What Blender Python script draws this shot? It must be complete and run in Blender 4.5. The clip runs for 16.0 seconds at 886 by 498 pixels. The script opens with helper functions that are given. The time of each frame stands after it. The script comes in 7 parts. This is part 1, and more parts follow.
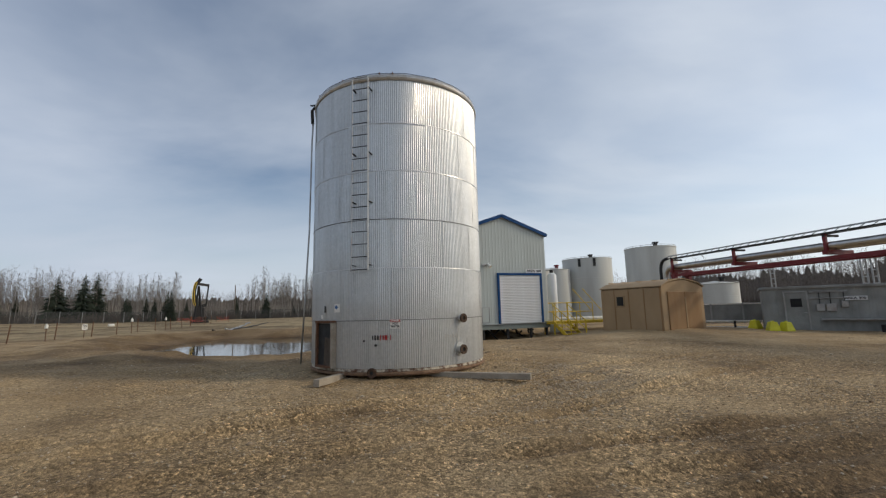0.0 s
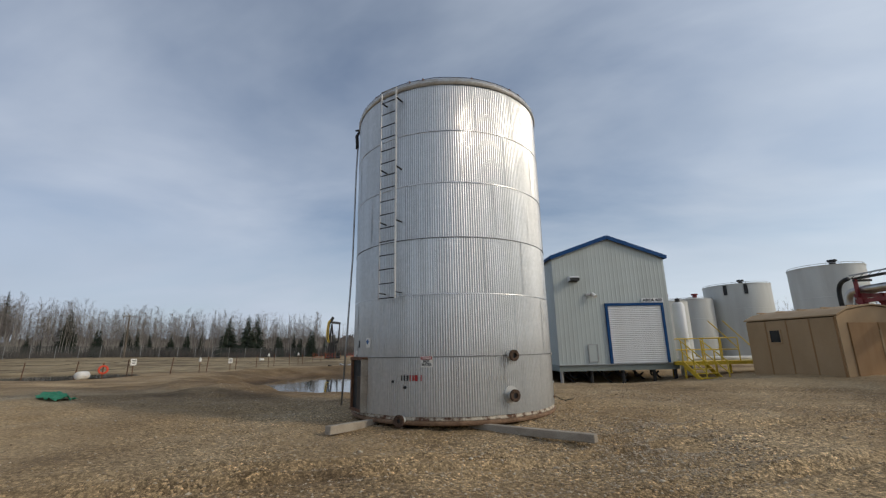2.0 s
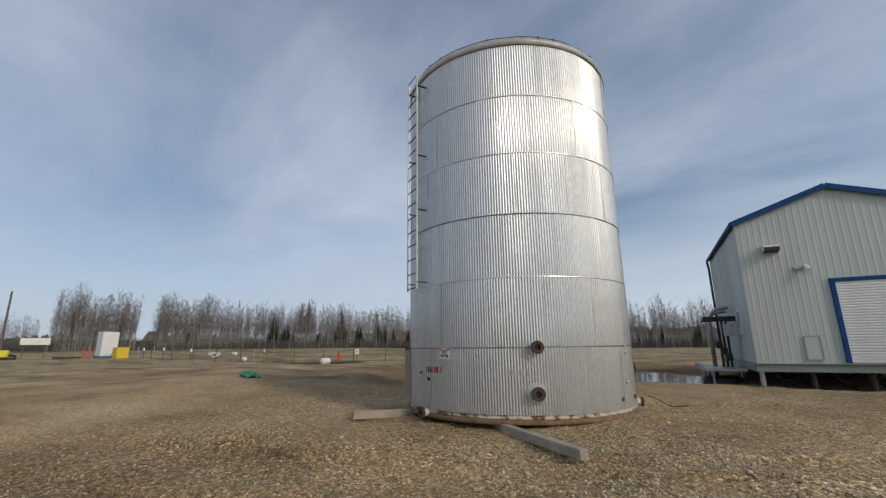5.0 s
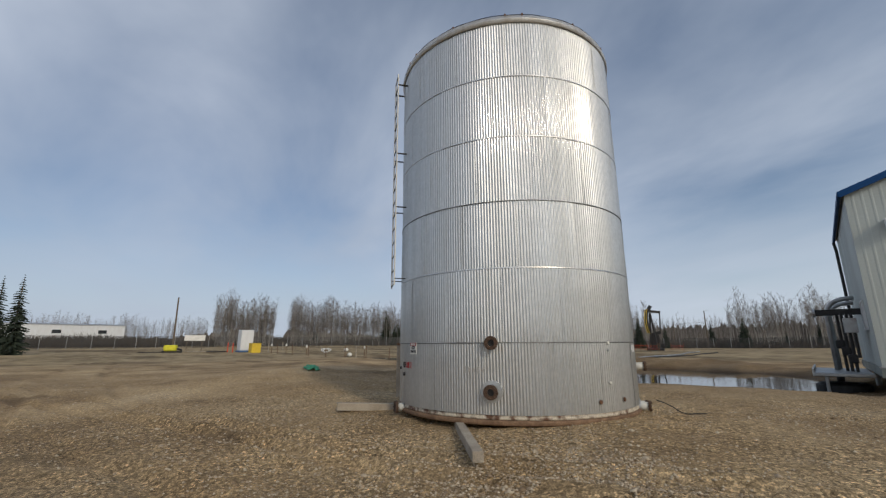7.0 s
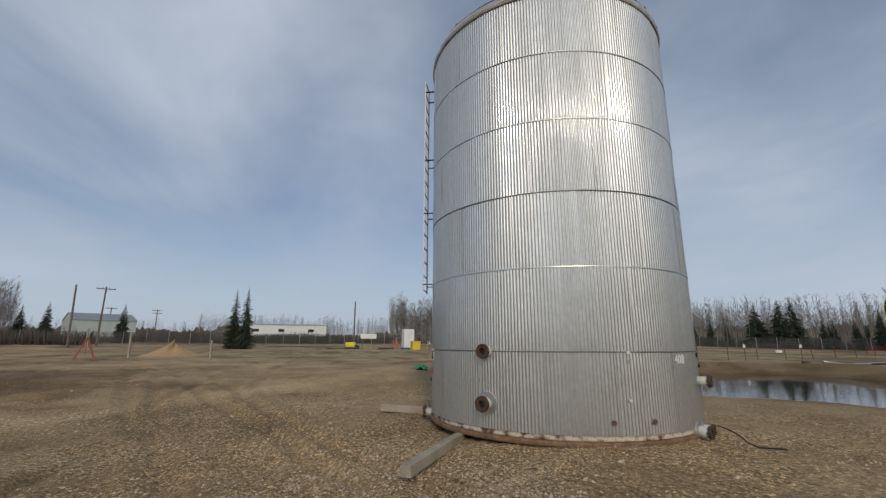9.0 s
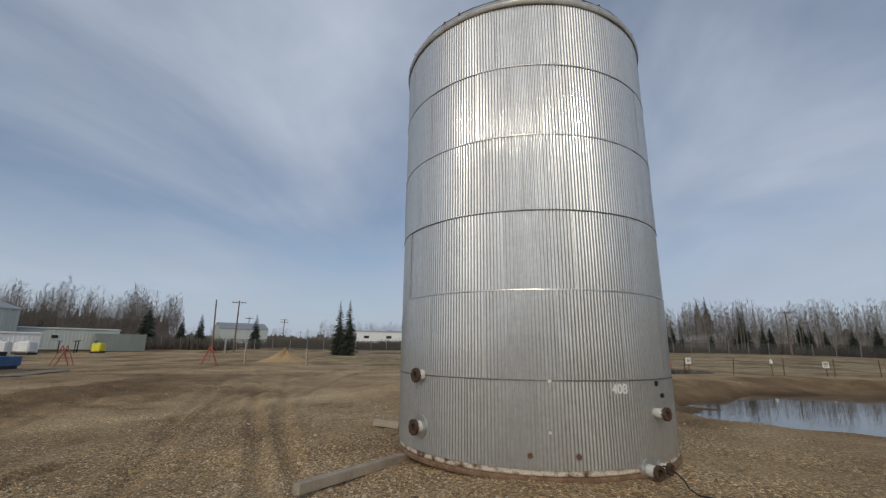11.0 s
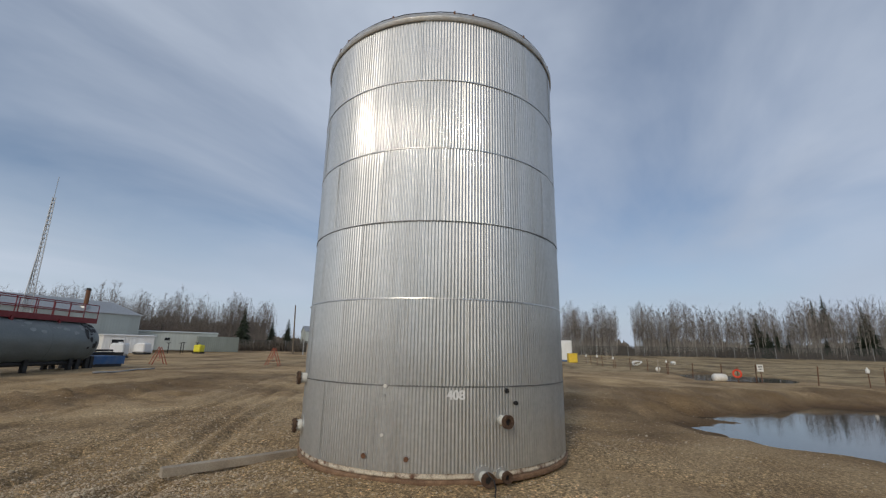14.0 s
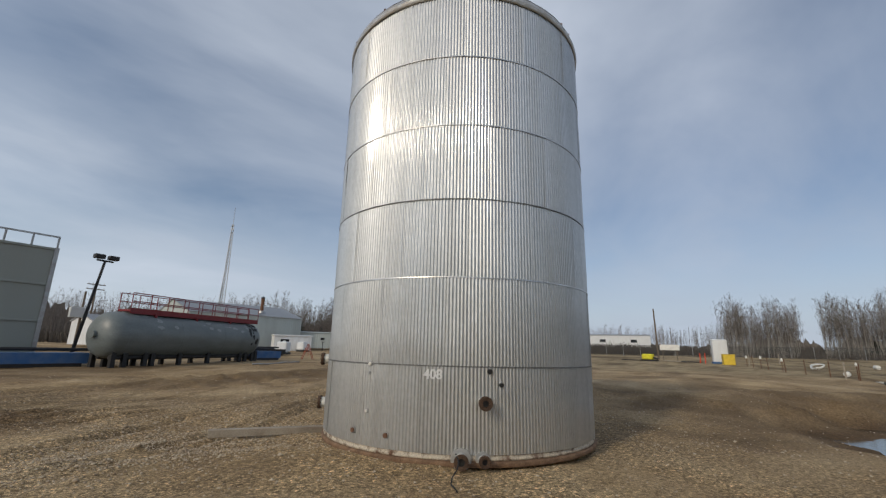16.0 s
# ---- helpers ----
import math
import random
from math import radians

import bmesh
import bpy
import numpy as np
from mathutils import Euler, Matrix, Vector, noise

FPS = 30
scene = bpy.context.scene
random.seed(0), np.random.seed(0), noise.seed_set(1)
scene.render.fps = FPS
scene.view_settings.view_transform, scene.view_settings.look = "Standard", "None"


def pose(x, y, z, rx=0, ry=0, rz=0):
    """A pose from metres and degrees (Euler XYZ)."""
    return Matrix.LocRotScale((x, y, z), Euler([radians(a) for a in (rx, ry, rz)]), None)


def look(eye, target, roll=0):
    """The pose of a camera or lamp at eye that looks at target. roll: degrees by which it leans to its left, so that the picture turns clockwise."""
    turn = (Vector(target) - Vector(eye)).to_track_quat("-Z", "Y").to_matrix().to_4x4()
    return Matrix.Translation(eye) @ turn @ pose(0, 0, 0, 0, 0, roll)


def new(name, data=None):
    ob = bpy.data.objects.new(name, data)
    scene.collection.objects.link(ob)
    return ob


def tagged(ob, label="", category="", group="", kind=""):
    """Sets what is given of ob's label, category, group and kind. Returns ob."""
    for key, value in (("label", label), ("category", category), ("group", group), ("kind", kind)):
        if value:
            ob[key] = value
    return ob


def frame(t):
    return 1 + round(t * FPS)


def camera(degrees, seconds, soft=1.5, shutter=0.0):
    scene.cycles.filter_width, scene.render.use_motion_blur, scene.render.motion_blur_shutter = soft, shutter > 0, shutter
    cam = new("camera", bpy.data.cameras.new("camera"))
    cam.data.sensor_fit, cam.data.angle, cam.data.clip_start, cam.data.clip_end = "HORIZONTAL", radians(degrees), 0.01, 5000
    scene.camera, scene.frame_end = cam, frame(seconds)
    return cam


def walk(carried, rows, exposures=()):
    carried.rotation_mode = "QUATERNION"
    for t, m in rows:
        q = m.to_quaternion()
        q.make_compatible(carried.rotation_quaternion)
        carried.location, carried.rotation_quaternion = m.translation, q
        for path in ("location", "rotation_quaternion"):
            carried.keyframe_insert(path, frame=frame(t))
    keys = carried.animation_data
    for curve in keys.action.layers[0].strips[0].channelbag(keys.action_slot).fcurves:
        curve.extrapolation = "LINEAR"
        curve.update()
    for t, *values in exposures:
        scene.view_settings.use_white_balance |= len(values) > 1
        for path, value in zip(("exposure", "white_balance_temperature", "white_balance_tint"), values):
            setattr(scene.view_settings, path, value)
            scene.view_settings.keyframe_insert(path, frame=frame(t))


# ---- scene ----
cam = camera(93.0, 16.0, 1.3)
METRES, EYE, TILT, LEAN, TURN = 20.0, 1.8, 0.0, 0.0, 0.0
ROWS = [
    (0.0, 0.0, 0.0, 0.0, 0.2, 8.12, 1.41),
    (0.5, 0.0205, 0.0229, 0.0026, 3.16, 11.4, 1.37),
    (1.0, 0.0408, 0.0498, 0.0003, 7.14, 13.46, 1.3),
    (1.5, 0.062, 0.0718, -0.0015, 11.87, 13.9, 1.18),
    (2.0, 0.0821, 0.094, -0.0042, 17.27, 13.42, 1.11),
    (2.5, 0.1067, 0.1148, -0.0036, 23.14, 12.99, 1.05),
    (3.0, 0.1305, 0.1329, -0.003, 29.09, 12.76, 1.03),
    (3.5, 0.1541, 0.1536, -0.002, 34.66, 12.73, 1.03),
    (4.0, 0.1795, 0.1733, -0.004, 39.46, 12.83, 0.91),
    (6.5, 0.2893, 0.2952, -0.0132, 57.44, 13.0, 0.44),
    (7.0, 0.3035, 0.326, -0.0128, 62.12, 12.89, 0.3),
    (7.5, 0.3182, 0.3573, -0.0115, 67.27, 12.79, 0.21),
    (8.0, 0.3244, 0.3882, -0.0098, 72.88, 12.67, 0.07),
    (8.5, 0.3319, 0.422, -0.0081, 78.81, 12.58, -0.06),
    (11.0, 0.3476, 0.588, 0.0087, 98.85, 13.3, -0.59),
    (11.5, 0.3502, 0.6185, 0.0105, 99.95, 13.48, -0.65),
    (12.0, 0.3504, 0.6494, 0.0126, 101.17, 13.63, -0.75),
    (12.5, 0.3495, 0.6751, 0.0137, 102.77, 13.66, -0.82),
    (13.0, 0.3413, 0.7035, 0.0159, 104.73, 13.61, -0.86),
    (13.5, 0.336, 0.7289, 0.0145, 107.12, 13.57, -0.93),
    (14.0, 0.3245, 0.7534, 0.0132, 109.99, 13.51, -1.01),
    (14.5, 0.3112, 0.7788, 0.0099, 113.55, 13.47, -1.08),
    (15.0, 0.2957, 0.8003, 0.0073, 117.97, 13.44, -1.19),
    (15.5, 0.2798, 0.8224, 0.0052, 123.0, 13.38, -1.26),
    (16.0, 0.2629, 0.8454, 0.0003, 128.46, 13.31, -1.36),
]
walk(cam, [(t, pose(0, 0, EYE, TILT, LEAN, TURN) @ pose(METRES * x, METRES * y, METRES * z, 90 + pitch, roll, yaw)) for t, x, y, z, yaw, pitch, roll in ROWS],
     [(0, 0.22, 6500, 10), (1.5, 0.12, 6350, 10), (4, 0.19, 6320, 10), (7, 0.11, 6380, 10), (11, -0.03, 6320, 10), (13.5, 0.08, 6290, 10), (16, 0.11, 6400, 10)])

# ---- light ----
SUN_EL, SUN_AZ = 28.5, 0.0
world = bpy.data.worlds.new("sky")
scene.world = world
world.use_nodes = True


def build_sky():
    nt = world.node_tree
    n, l = nt.nodes, nt.links
    n.clear()
    out, bg = n.new("ShaderNodeOutputWorld"), n.new("ShaderNodeBackground")
    sky = n.new("ShaderNodeTexSky")
    sky.sky_type, sky.sun_disc = "NISHITA", False
    sky.sun_elevation, sky.sun_rotation = radians(SUN_EL), radians(90 - SUN_AZ)
    sky.air_density, sky.dust_density, sky.ozone_density = 1.0, 1.2, 2.0
    tc = n.new("ShaderNodeTexCoord")
    sep = n.new("ShaderNodeSeparateXYZ")
    l.new(tc.outputs["Generated"], sep.inputs[0])
    lift = n.new("ShaderNodeMath")
    lift.operation, lift.inputs[1].default_value = "ADD", 0.16
    l.new(sep.outputs[2], lift.inputs[0])
    comb = n.new("ShaderNodeCombineXYZ")
    for i in (0, 1):
        d = n.new("ShaderNodeMath")
        d.operation = "DIVIDE"
        l.new(sep.outputs[i], d.inputs[0])
        l.new(lift.outputs[0], d.inputs[1])
        l.new(d.outputs[0], comb.inputs[i])
    mp = n.new("ShaderNodeMapping")
    mp.inputs["Rotation"].default_value = (0, 0, radians(35))
    mp.inputs["Scale"].default_value = (0.55, 0.9, 1)
    mp.inputs["Location"].default_value = CLOUD_SHIFT
    l.new(comb.outputs[0], mp.inputs[0])
    big = n.new("ShaderNodeTexNoise")
    big.inputs["Scale"].default_value, big.inputs["Detail"].default_value = 1.0, 6
    big.inputs["Roughness"].default_value, big.inputs["Distortion"].default_value = 0.52, 0.35
    l.new(mp.outputs[0], big.inputs[0])
    ramp = n.new("ShaderNodeValToRGB")
    ramp.color_ramp.elements[0].position, ramp.color_ramp.elements[1].position = 0.34, 0.72
    ramp.color_ramp.elements[0].color = (0.10, 0.10, 0.10, 1)
    ramp.color_ramp.elements[1].color = (0.95, 0.95, 0.95, 1)
    l.new(big.outputs[0], ramp.inputs[0])
    # the lit and the grey parts of the cloud sheet
    tone = n.new("ShaderNodeTexNoise")
    tone.inputs["Scale"].default_value, tone.inputs["Detail"].default_value = 0.8, 4
    l.new(mp.outputs[0], tone.inputs[0])
    tr = n.new("ShaderNodeValToRGB")
    tr.color_ramp.elements[0].position, tr.color_ramp.elements[1].position = 0.36, 0.68
    tr.color_ramp.elements[0].color = (0.395, 0.46, 0.55, 1)
    tr.color_ramp.elements[1].color = (0.565, 0.635, 0.73, 1)
    l.new(tone.outputs[0], tr.inputs[0])
    # pale haze low down
    hz = n.new("ShaderNodeMapRange")
    hz.inputs[1].default_value, hz.inputs[2].default_value = 0.0, 0.30
    hz.inputs[3].default_value, hz.inputs[4].default_value = 0.85, 0.0
    l.new(sep.outputs[2], hz.inputs[0])
    scale = n.new("ShaderNodeMix")
    scale.data_type, scale.blend_type = "RGBA", "MULTIPLY"
    scale.inputs[0].default_value = 1
    l.new(sky.outputs[0], scale.inputs[6])
    scale.inputs[7].default_value = (0.095, 0.095, 0.095, 1)
    mix = n.new("ShaderNodeMix")
    mix.data_type = "RGBA"
    l.new(ramp.outputs[0], mix.inputs[0])
    l.new(scale.outputs[2], mix.inputs[6])
    l.new(tr.outputs[0], mix.inputs[7])
    mix2 = n.new("ShaderNodeMix")
    mix2.data_type = "RGBA"
    l.new(hz.outputs[0], mix2.inputs[0])
    l.new(mix.outputs[2], mix2.inputs[6])
    mix2.inputs[7].default_value = (0.54, 0.62, 0.72, 1)
    # thin cloud glows more towards the sun
    dot = n.new("ShaderNodeVectorMath")
    dot.operation = "DOT_PRODUCT"
    l.new(tc.outputs["Generated"], dot.inputs[0])
    dot.inputs[1].default_value = (math.cos(radians(SUN_AZ)) * math.cos(radians(SUN_EL)), math.sin(radians(SUN_AZ)) * math.cos(radians(SUN_EL)), math.sin(radians(SUN_EL)))
    glow = n.new("ShaderNodeMapRange")
    glow.inputs[1].default_value, glow.inputs[2].default_value = -0.8, 1.0
    glow.inputs[3].default_value, glow.inputs[4].default_value = 0.0, 1.0
    l.new(dot.outputs["Value"], glow.inputs[0])
    warm = n.new("ShaderNodeMix")
    warm.data_type = "RGBA"
    l.new(glow.outputs[0], warm.inputs[0])
    warm.inputs[6].default_value = (0.83, 0.82, 0.84, 1)
    warm.inputs[7].default_value = (1.38, 1.30, 1.20, 1)
    lit = n.new("ShaderNodeMix")
    lit.data_type, lit.blend_type = "RGBA", "MULTIPLY"
    lit.inputs[0].default_value = 1
    l.new(mix2.outputs[2], lit.inputs[6])
    l.new(warm.outputs[2], lit.inputs[7])
    l.new(lit.outputs[2], bg.inputs[0])
    bg.inputs[1].default_value = 1.0
    l.new(bg.outputs[0], out.inputs[0])


CLOUD_SHIFT = (0.35, 0.2, 0)
build_sky()
sun = new("sun", bpy.data.lights.new("sun", "SUN"))
sun.data.energy, sun.data.angle, sun.data.color = 1.1, radians(6.0), (1.0, 0.88, 0.68)
sun.matrix_world = look((math.cos(radians(SUN_AZ)) * 60, math.sin(radians(SUN_AZ)) * 60, 60 * math.tan(radians(SUN_EL))), (0, 0, 0))


# ---- materials ----
def material(name, color, rough=0.6, metal=0.0, var=0.25, scale=3.0, fine=40.0, bump=0.15, dirt=None, dirt_amount=0.4,
             streak=1.0, spec=0.5, obj=True, piece=0.0, bump_dist=0.01):
    """A surface with variation at two scales; streak > 1 draws the stains out downwards."""
    m = bpy.data.materials.new(name)
    m.use_nodes = True
    n, l = m.node_tree.nodes, m.node_tree.links
    b = n["Principled BSDF"]
    b.inputs["Metallic"].default_value = metal
    b.inputs["Specular IOR Level"].default_value = spec
    tc = n.new("ShaderNodeTexCoord")
    mp = n.new("ShaderNodeMapping")
    mp.inputs["Scale"].default_value = (1, 1, 1 / streak)
    if piece:
        info = n.new("ShaderNodeObjectInfo")
        far = n.new("ShaderNodeVectorMath")
        far.operation = "MULTIPLY"
        far.inputs[1].default_value = (37.0, 53.0, 71.0)
        l.new(info.outputs["Random"], far.inputs[0])
        shift = n.new("ShaderNodeVectorMath")
        l.new(tc.outputs["Object"], shift.inputs[0])
        l.new(far.outputs[0], shift.inputs[1])
        l.new(shift.outputs[0], mp.inputs[0])
    else:
        l.new(tc.outputs["Object"], mp.inputs[0])
    n1, n2 = n.new("ShaderNodeTexNoise"), n.new("ShaderNodeTexNoise")
    n1.inputs["Scale"].default_value, n1.inputs["Detail"].default_value = scale, 6
    n2.inputs["Scale"].default_value, n2.inputs["Detail"].default_value = fine, 4
    l.new(mp.outputs[0], n1.inputs[0])
    l.new(tc.outputs["Object"], n2.inputs[0])
    r = n.new("ShaderNodeValToRGB")
    c = Vector(color)
    d = Vector(dirt) if dirt else c * 0.5
    r.color_ramp.elements[0].position, r.color_ramp.elements[1].position = 0.5 - 0.35 * dirt_amount - 0.1, 0.62
    r.color_ramp.elements[0].color = (*(d * dirt_amount + c * (1 - dirt_amount)), 1)
    r.color_ramp.elements[1].color = (*c, 1)
    l.new(n1.outputs[0], r.inputs[0])
    v = n.new("ShaderNodeMapRange")
    v.inputs[1].default_value, v.inputs[2].default_value = 0.3, 0.7
    v.inputs[3].default_value, v.inputs[4].default_value = 1 - var, 1 + var * 0.5
    l.new(n2.outputs[0], v.inputs[0])
    mul = n.new("ShaderNodeMix")
    mul.data_type, mul.blend_type = "RGBA", "MULTIPLY"
    mul.inputs[0].default_value = 1
    l.new(r.outputs[0], mul.inputs[6])
    l.new(v.outputs[0], mul.inputs[7])
    last = mul.outputs[2]
    if piece:
        oi = n.new("ShaderNodeObjectInfo")
        pr = n.new("ShaderNodeMapRange")
        pr.inputs[3].default_value, pr.inputs[4].default_value = 1 - piece, 1 + piece * 0.4
        l.new(oi.outputs["Random"], pr.inputs[0])
        m2 = n.new("ShaderNodeMix")
        m2.data_type, m2.blend_type = "RGBA", "MULTIPLY"
        m2.inputs[0].default_value = 1
        l.new(last, m2.inputs[6])
        l.new(pr.outputs[0], m2.inputs[7])
        last = m2.outputs[2]
    l.new(last, b.inputs["Base Color"])
    rr = n.new("ShaderNodeMapRange")
    rr.inputs[1].default_value, rr.inputs[2].default_value = 0.3, 0.7
    rr.inputs[3].default_value, rr.inputs[4].default_value = min(1, rough * 1.2), rough * 0.85
    l.new(n1.outputs[0], rr.inputs[0])
    l.new(rr.outputs[0], b.inputs["Roughness"])
    if bump:
        bp = n.new("ShaderNodeBump")
        bp.inputs["Strength"].default_value, bp.inputs["Distance"].default_value = bump, bump_dist
        l.new(n2.outputs[0], bp.inputs["Height"])
        l.new(bp.outputs[0], b.inputs["Normal"])
    return m


M = {}
M["clad"] = material("aluminium_cladding", (0.53, 0.535, 0.525), 0.44, 0.80, 0.10, 5.0, 14.0, 0.03, (0.42, 0.42, 0.405), 0.75, 18.0, piece=0.07)
M["clad"].node_tree.nodes["Principled BSDF"].inputs["Coat Weight"].default_value = 0.75
M["clad"].node_tree.nodes["Principled BSDF"].inputs["Coat IOR"].default_value = 1.9
M["clad"].node_tree.nodes["Principled BSDF"].inputs["Coat Roughness"].default_value = 0.12
M["alu"] = material("aluminium_trim", (0.6, 0.6, 0.59), 0.38, 1.0, 0.1, 3, 30, 0.1, (0.35, 0.3, 0.25), 0.6, 3)
M["rustbase"] = material("rusted_white_steel", (0.58, 0.51, 0.40), 0.8, 0, 0.35, 7.5, 60, 0.4, (0.11, 0.045, 0.022), 0.95)
for e, p in zip(M["rustbase"].node_tree.nodes["Color Ramp"].color_ramp.elements, (0.36, 0.54)):
    e.position = p
M["flange"] = material("brown_rusty_flange", (0.11, 0.065, 0.04), 0.8, 0.2, 0.4, 12, 80, 0.4, (0.045, 0.03, 0.025), 0.7)
M["rust"] = material("rust", (0.19, 0.09, 0.045), 0.85, 0.1, 0.4, 9, 80, 0.5, (0.05, 0.03, 0.025), 0.7)
# darker aluminium, with the shade under a lapped sheet put into the colour
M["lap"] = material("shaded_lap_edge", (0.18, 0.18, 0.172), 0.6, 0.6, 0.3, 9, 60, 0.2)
M["flashing"] = material("stained_flashing", (0.60, 0.60, 0.585), 0.42, 0.6, 0.14, 5, 30, 0.08, (0.36, 0.29, 0.22), 0.7, 1.5)
M["rimrust"] = material("rust_with_flaking_paint", (0.27, 0.165, 0.095), 0.85, 0.1, 0.4, 9, 70, 0.4, (0.065, 0.035, 0.025), 0.8)
M["dark"] = material("dark_steel", (0.035, 0.033, 0.032), 0.6, 0.3, 0.3, 6, 60, 0.3)
M["black"] = material("black_rubber", (0.015, 0.015, 0.015), 0.6, 0, 0.3, 6, 60, 0.2)
M["galv"] = material("galvanised_steel", (0.42, 0.43, 0.43), 0.45, 0.9, 0.2, 4, 50, 0.2, (0.3, 0.24, 0.2), 0.5)
M["wood"] = material("grey_timber", (0.40, 0.345, 0.27), 0.85, 0, 0.3, 3, 60, 0.4, (0.15, 0.11, 0.08), 0.7)
M["pole"] = material("pole_timber", (0.17, 0.135, 0.10), 0.9, 0, 0.3, 3, 40, 0.4)
M["siding"] = material("grey_metal_siding", (0.45, 0.49, 0.465), 0.5, 0, 0.06, 0.8, 20, 0.05, (0.33, 0.34, 0.32), 0.5, 6)
M["blue"] = material("blue_trim", (0.009, 0.062, 0.19), 0.65, 0, 0.12, 3, 30, 0.08, spec=0.2)
M["white"] = material("white_paint", (0.72, 0.73, 0.73), 0.5, 0, 0.06, 2, 30, 0.06, (0.55, 0.53, 0.5), 0.5, 3)
M["cream"] = material("pale_tank_paint", (0.60, 0.60, 0.555), 0.55, 0, 0.08, 0.9, 20, 0.06, (0.36, 0.34, 0.30), 0.7, 9)
M["tan"] = material("tan_panel", (0.41, 0.285, 0.16), 0.8, 0, 0.10, 1.5, 40, 0.15, (0.34, 0.23, 0.125), 0.6, 2)
M["tandoor"] = material("tan_plywood", (0.33, 0.195, 0.09), 0.8, 0, 0.12, 2.5, 40, 0.15, (0.26, 0.15, 0.07), 0.6, 4)
M["red"] = material("dark_red_paint", (0.20, 0.018, 0.022), 0.5, 0, 0.15, 3, 30, 0.1)
M["barrier"] = material("worn_red_paint", (0.34, 0.085, 0.045), 0.7, 0, 0.2, 5, 40, 0.1, (0.16, 0.07, 0.04), 0.7)
M["orange"] = material("orange_red_plastic", (0.75, 0.08, 0.03), 0.55, 0, 0.12, 3, 30, 0.1)
M["yellow"] = material("yellow_paint", (0.72, 0.50, 0.035), 0.5, 0, 0.12, 3, 30, 0.08)
M["lemon"] = material("lemon_plastic", (0.72, 0.66, 0.03), 0.5, 0, 0.1, 3, 30, 0.05)
M["slate"] = material("slate_vessel_paint", (0.135, 0.155, 0.155), 0.42, 0.0, 0.15, 0.8, 12, 0.1, (0.24, 0.27, 0.265), 0.55, 0.35)
M["olive"] = material("pale_olive_paint", (0.27, 0.29, 0.265), 0.6, 0.0, 0.12, 0.9, 25, 0.1, (0.26, 0.27, 0.24), 0.6, 5)
M["far"] = material("far_woods", (0.155, 0.135, 0.118), 0.95, 0, 0.35, 0.15, 1.5, 0.0, (0.105, 0.09, 0.08), 0.6, 6)
M["chip"] = material("pale_scraped_paint", (0.30, 0.325, 0.315), 0.6, 0, 0.2, 6, 40, 0.1, (0.2, 0.22, 0.215), 0.7)
M["greygreen"] = material("grey_green_steel", (0.215, 0.245, 0.225), 0.45, 0.0, 0.12, 0.9, 25, 0.1, (0.14, 0.155, 0.145), 0.6, 3)
M["bluepaint"] = material("faded_blue_paint", (0.035, 0.12, 0.30), 0.55, 0, 0.2, 2, 30, 0.1, (0.2, 0.24, 0.28), 0.4)
M["glass"] = material("dark_window", (0.02, 0.022, 0.025), 0.12, 0, 0.1, 2, 8, 0.0)
M["green"] = material("green_tarp", (0.06, 0.33, 0.16), 0.55, 0, 0.2, 6, 40, 0.2)
M["jug"] = material("white_plastic", (0.78, 0.76, 0.70), 0.5, 0, 0.08, 4, 30, 0.05)
M["stencil"] = material("faded_stencil_paint", (0.47, 0.45, 0.41), 0.7, 0.1, 0.3, 14, 60, 0.05, (0.33, 0.32, 0.30), 0.9)
M["sand"] = material("sand_heap", (0.50, 0.33, 0.155), 0.95, 0, 0.25, 3, 60, 0.3)
M["bark"] = material("bare_bark", (0.20, 0.17, 0.145), 0.95, 0, 0.3, 0.5, 6, 0.0, (0.10, 0.085, 0.075), 0.6)
M["birch"] = material("pale_bark", (0.37, 0.34, 0.30), 0.9, 0, 0.3, 0.5, 6, 0.0, (0.2, 0.18, 0.15), 0.6)
M["twig"] = material("bare_twigs", (0.19, 0.165, 0.145), 0.95, 0, 0.3, 0.05, 3, 0.0, (0.10, 0.08, 0.07), 0.6)
M["needle"] = material("spruce_needles", (0.030, 0.042, 0.024), 0.85, 0, 0.4, 0.6, 12, 0.0, (0.014, 0.02, 0.013), 0.7)
M["scrub"] = material("dark_scrub", (0.12, 0.10, 0.080), 0.95, 0, 0.3, 0.2, 5, 0.0)
M["mesh"] = material("fence_wire", (0.10, 0.10, 0.10), 0.6, 0.6, 0.2, 3, 20, 0.0)
M["textblack"] = material("black_lettering", (0.02, 0.02, 0.022), 0.6, 0, 0.1, 5, 40, 0)
M["textred"] = material("red_lettering", (0.42, 0.03, 0.03), 0.6, 0, 0.2, 15, 60, 0)
M["interior"] = material("rusty_insulation", (0.10, 0.075, 0.055), 0.95, 0, 0.4, 9, 50, 0.4)


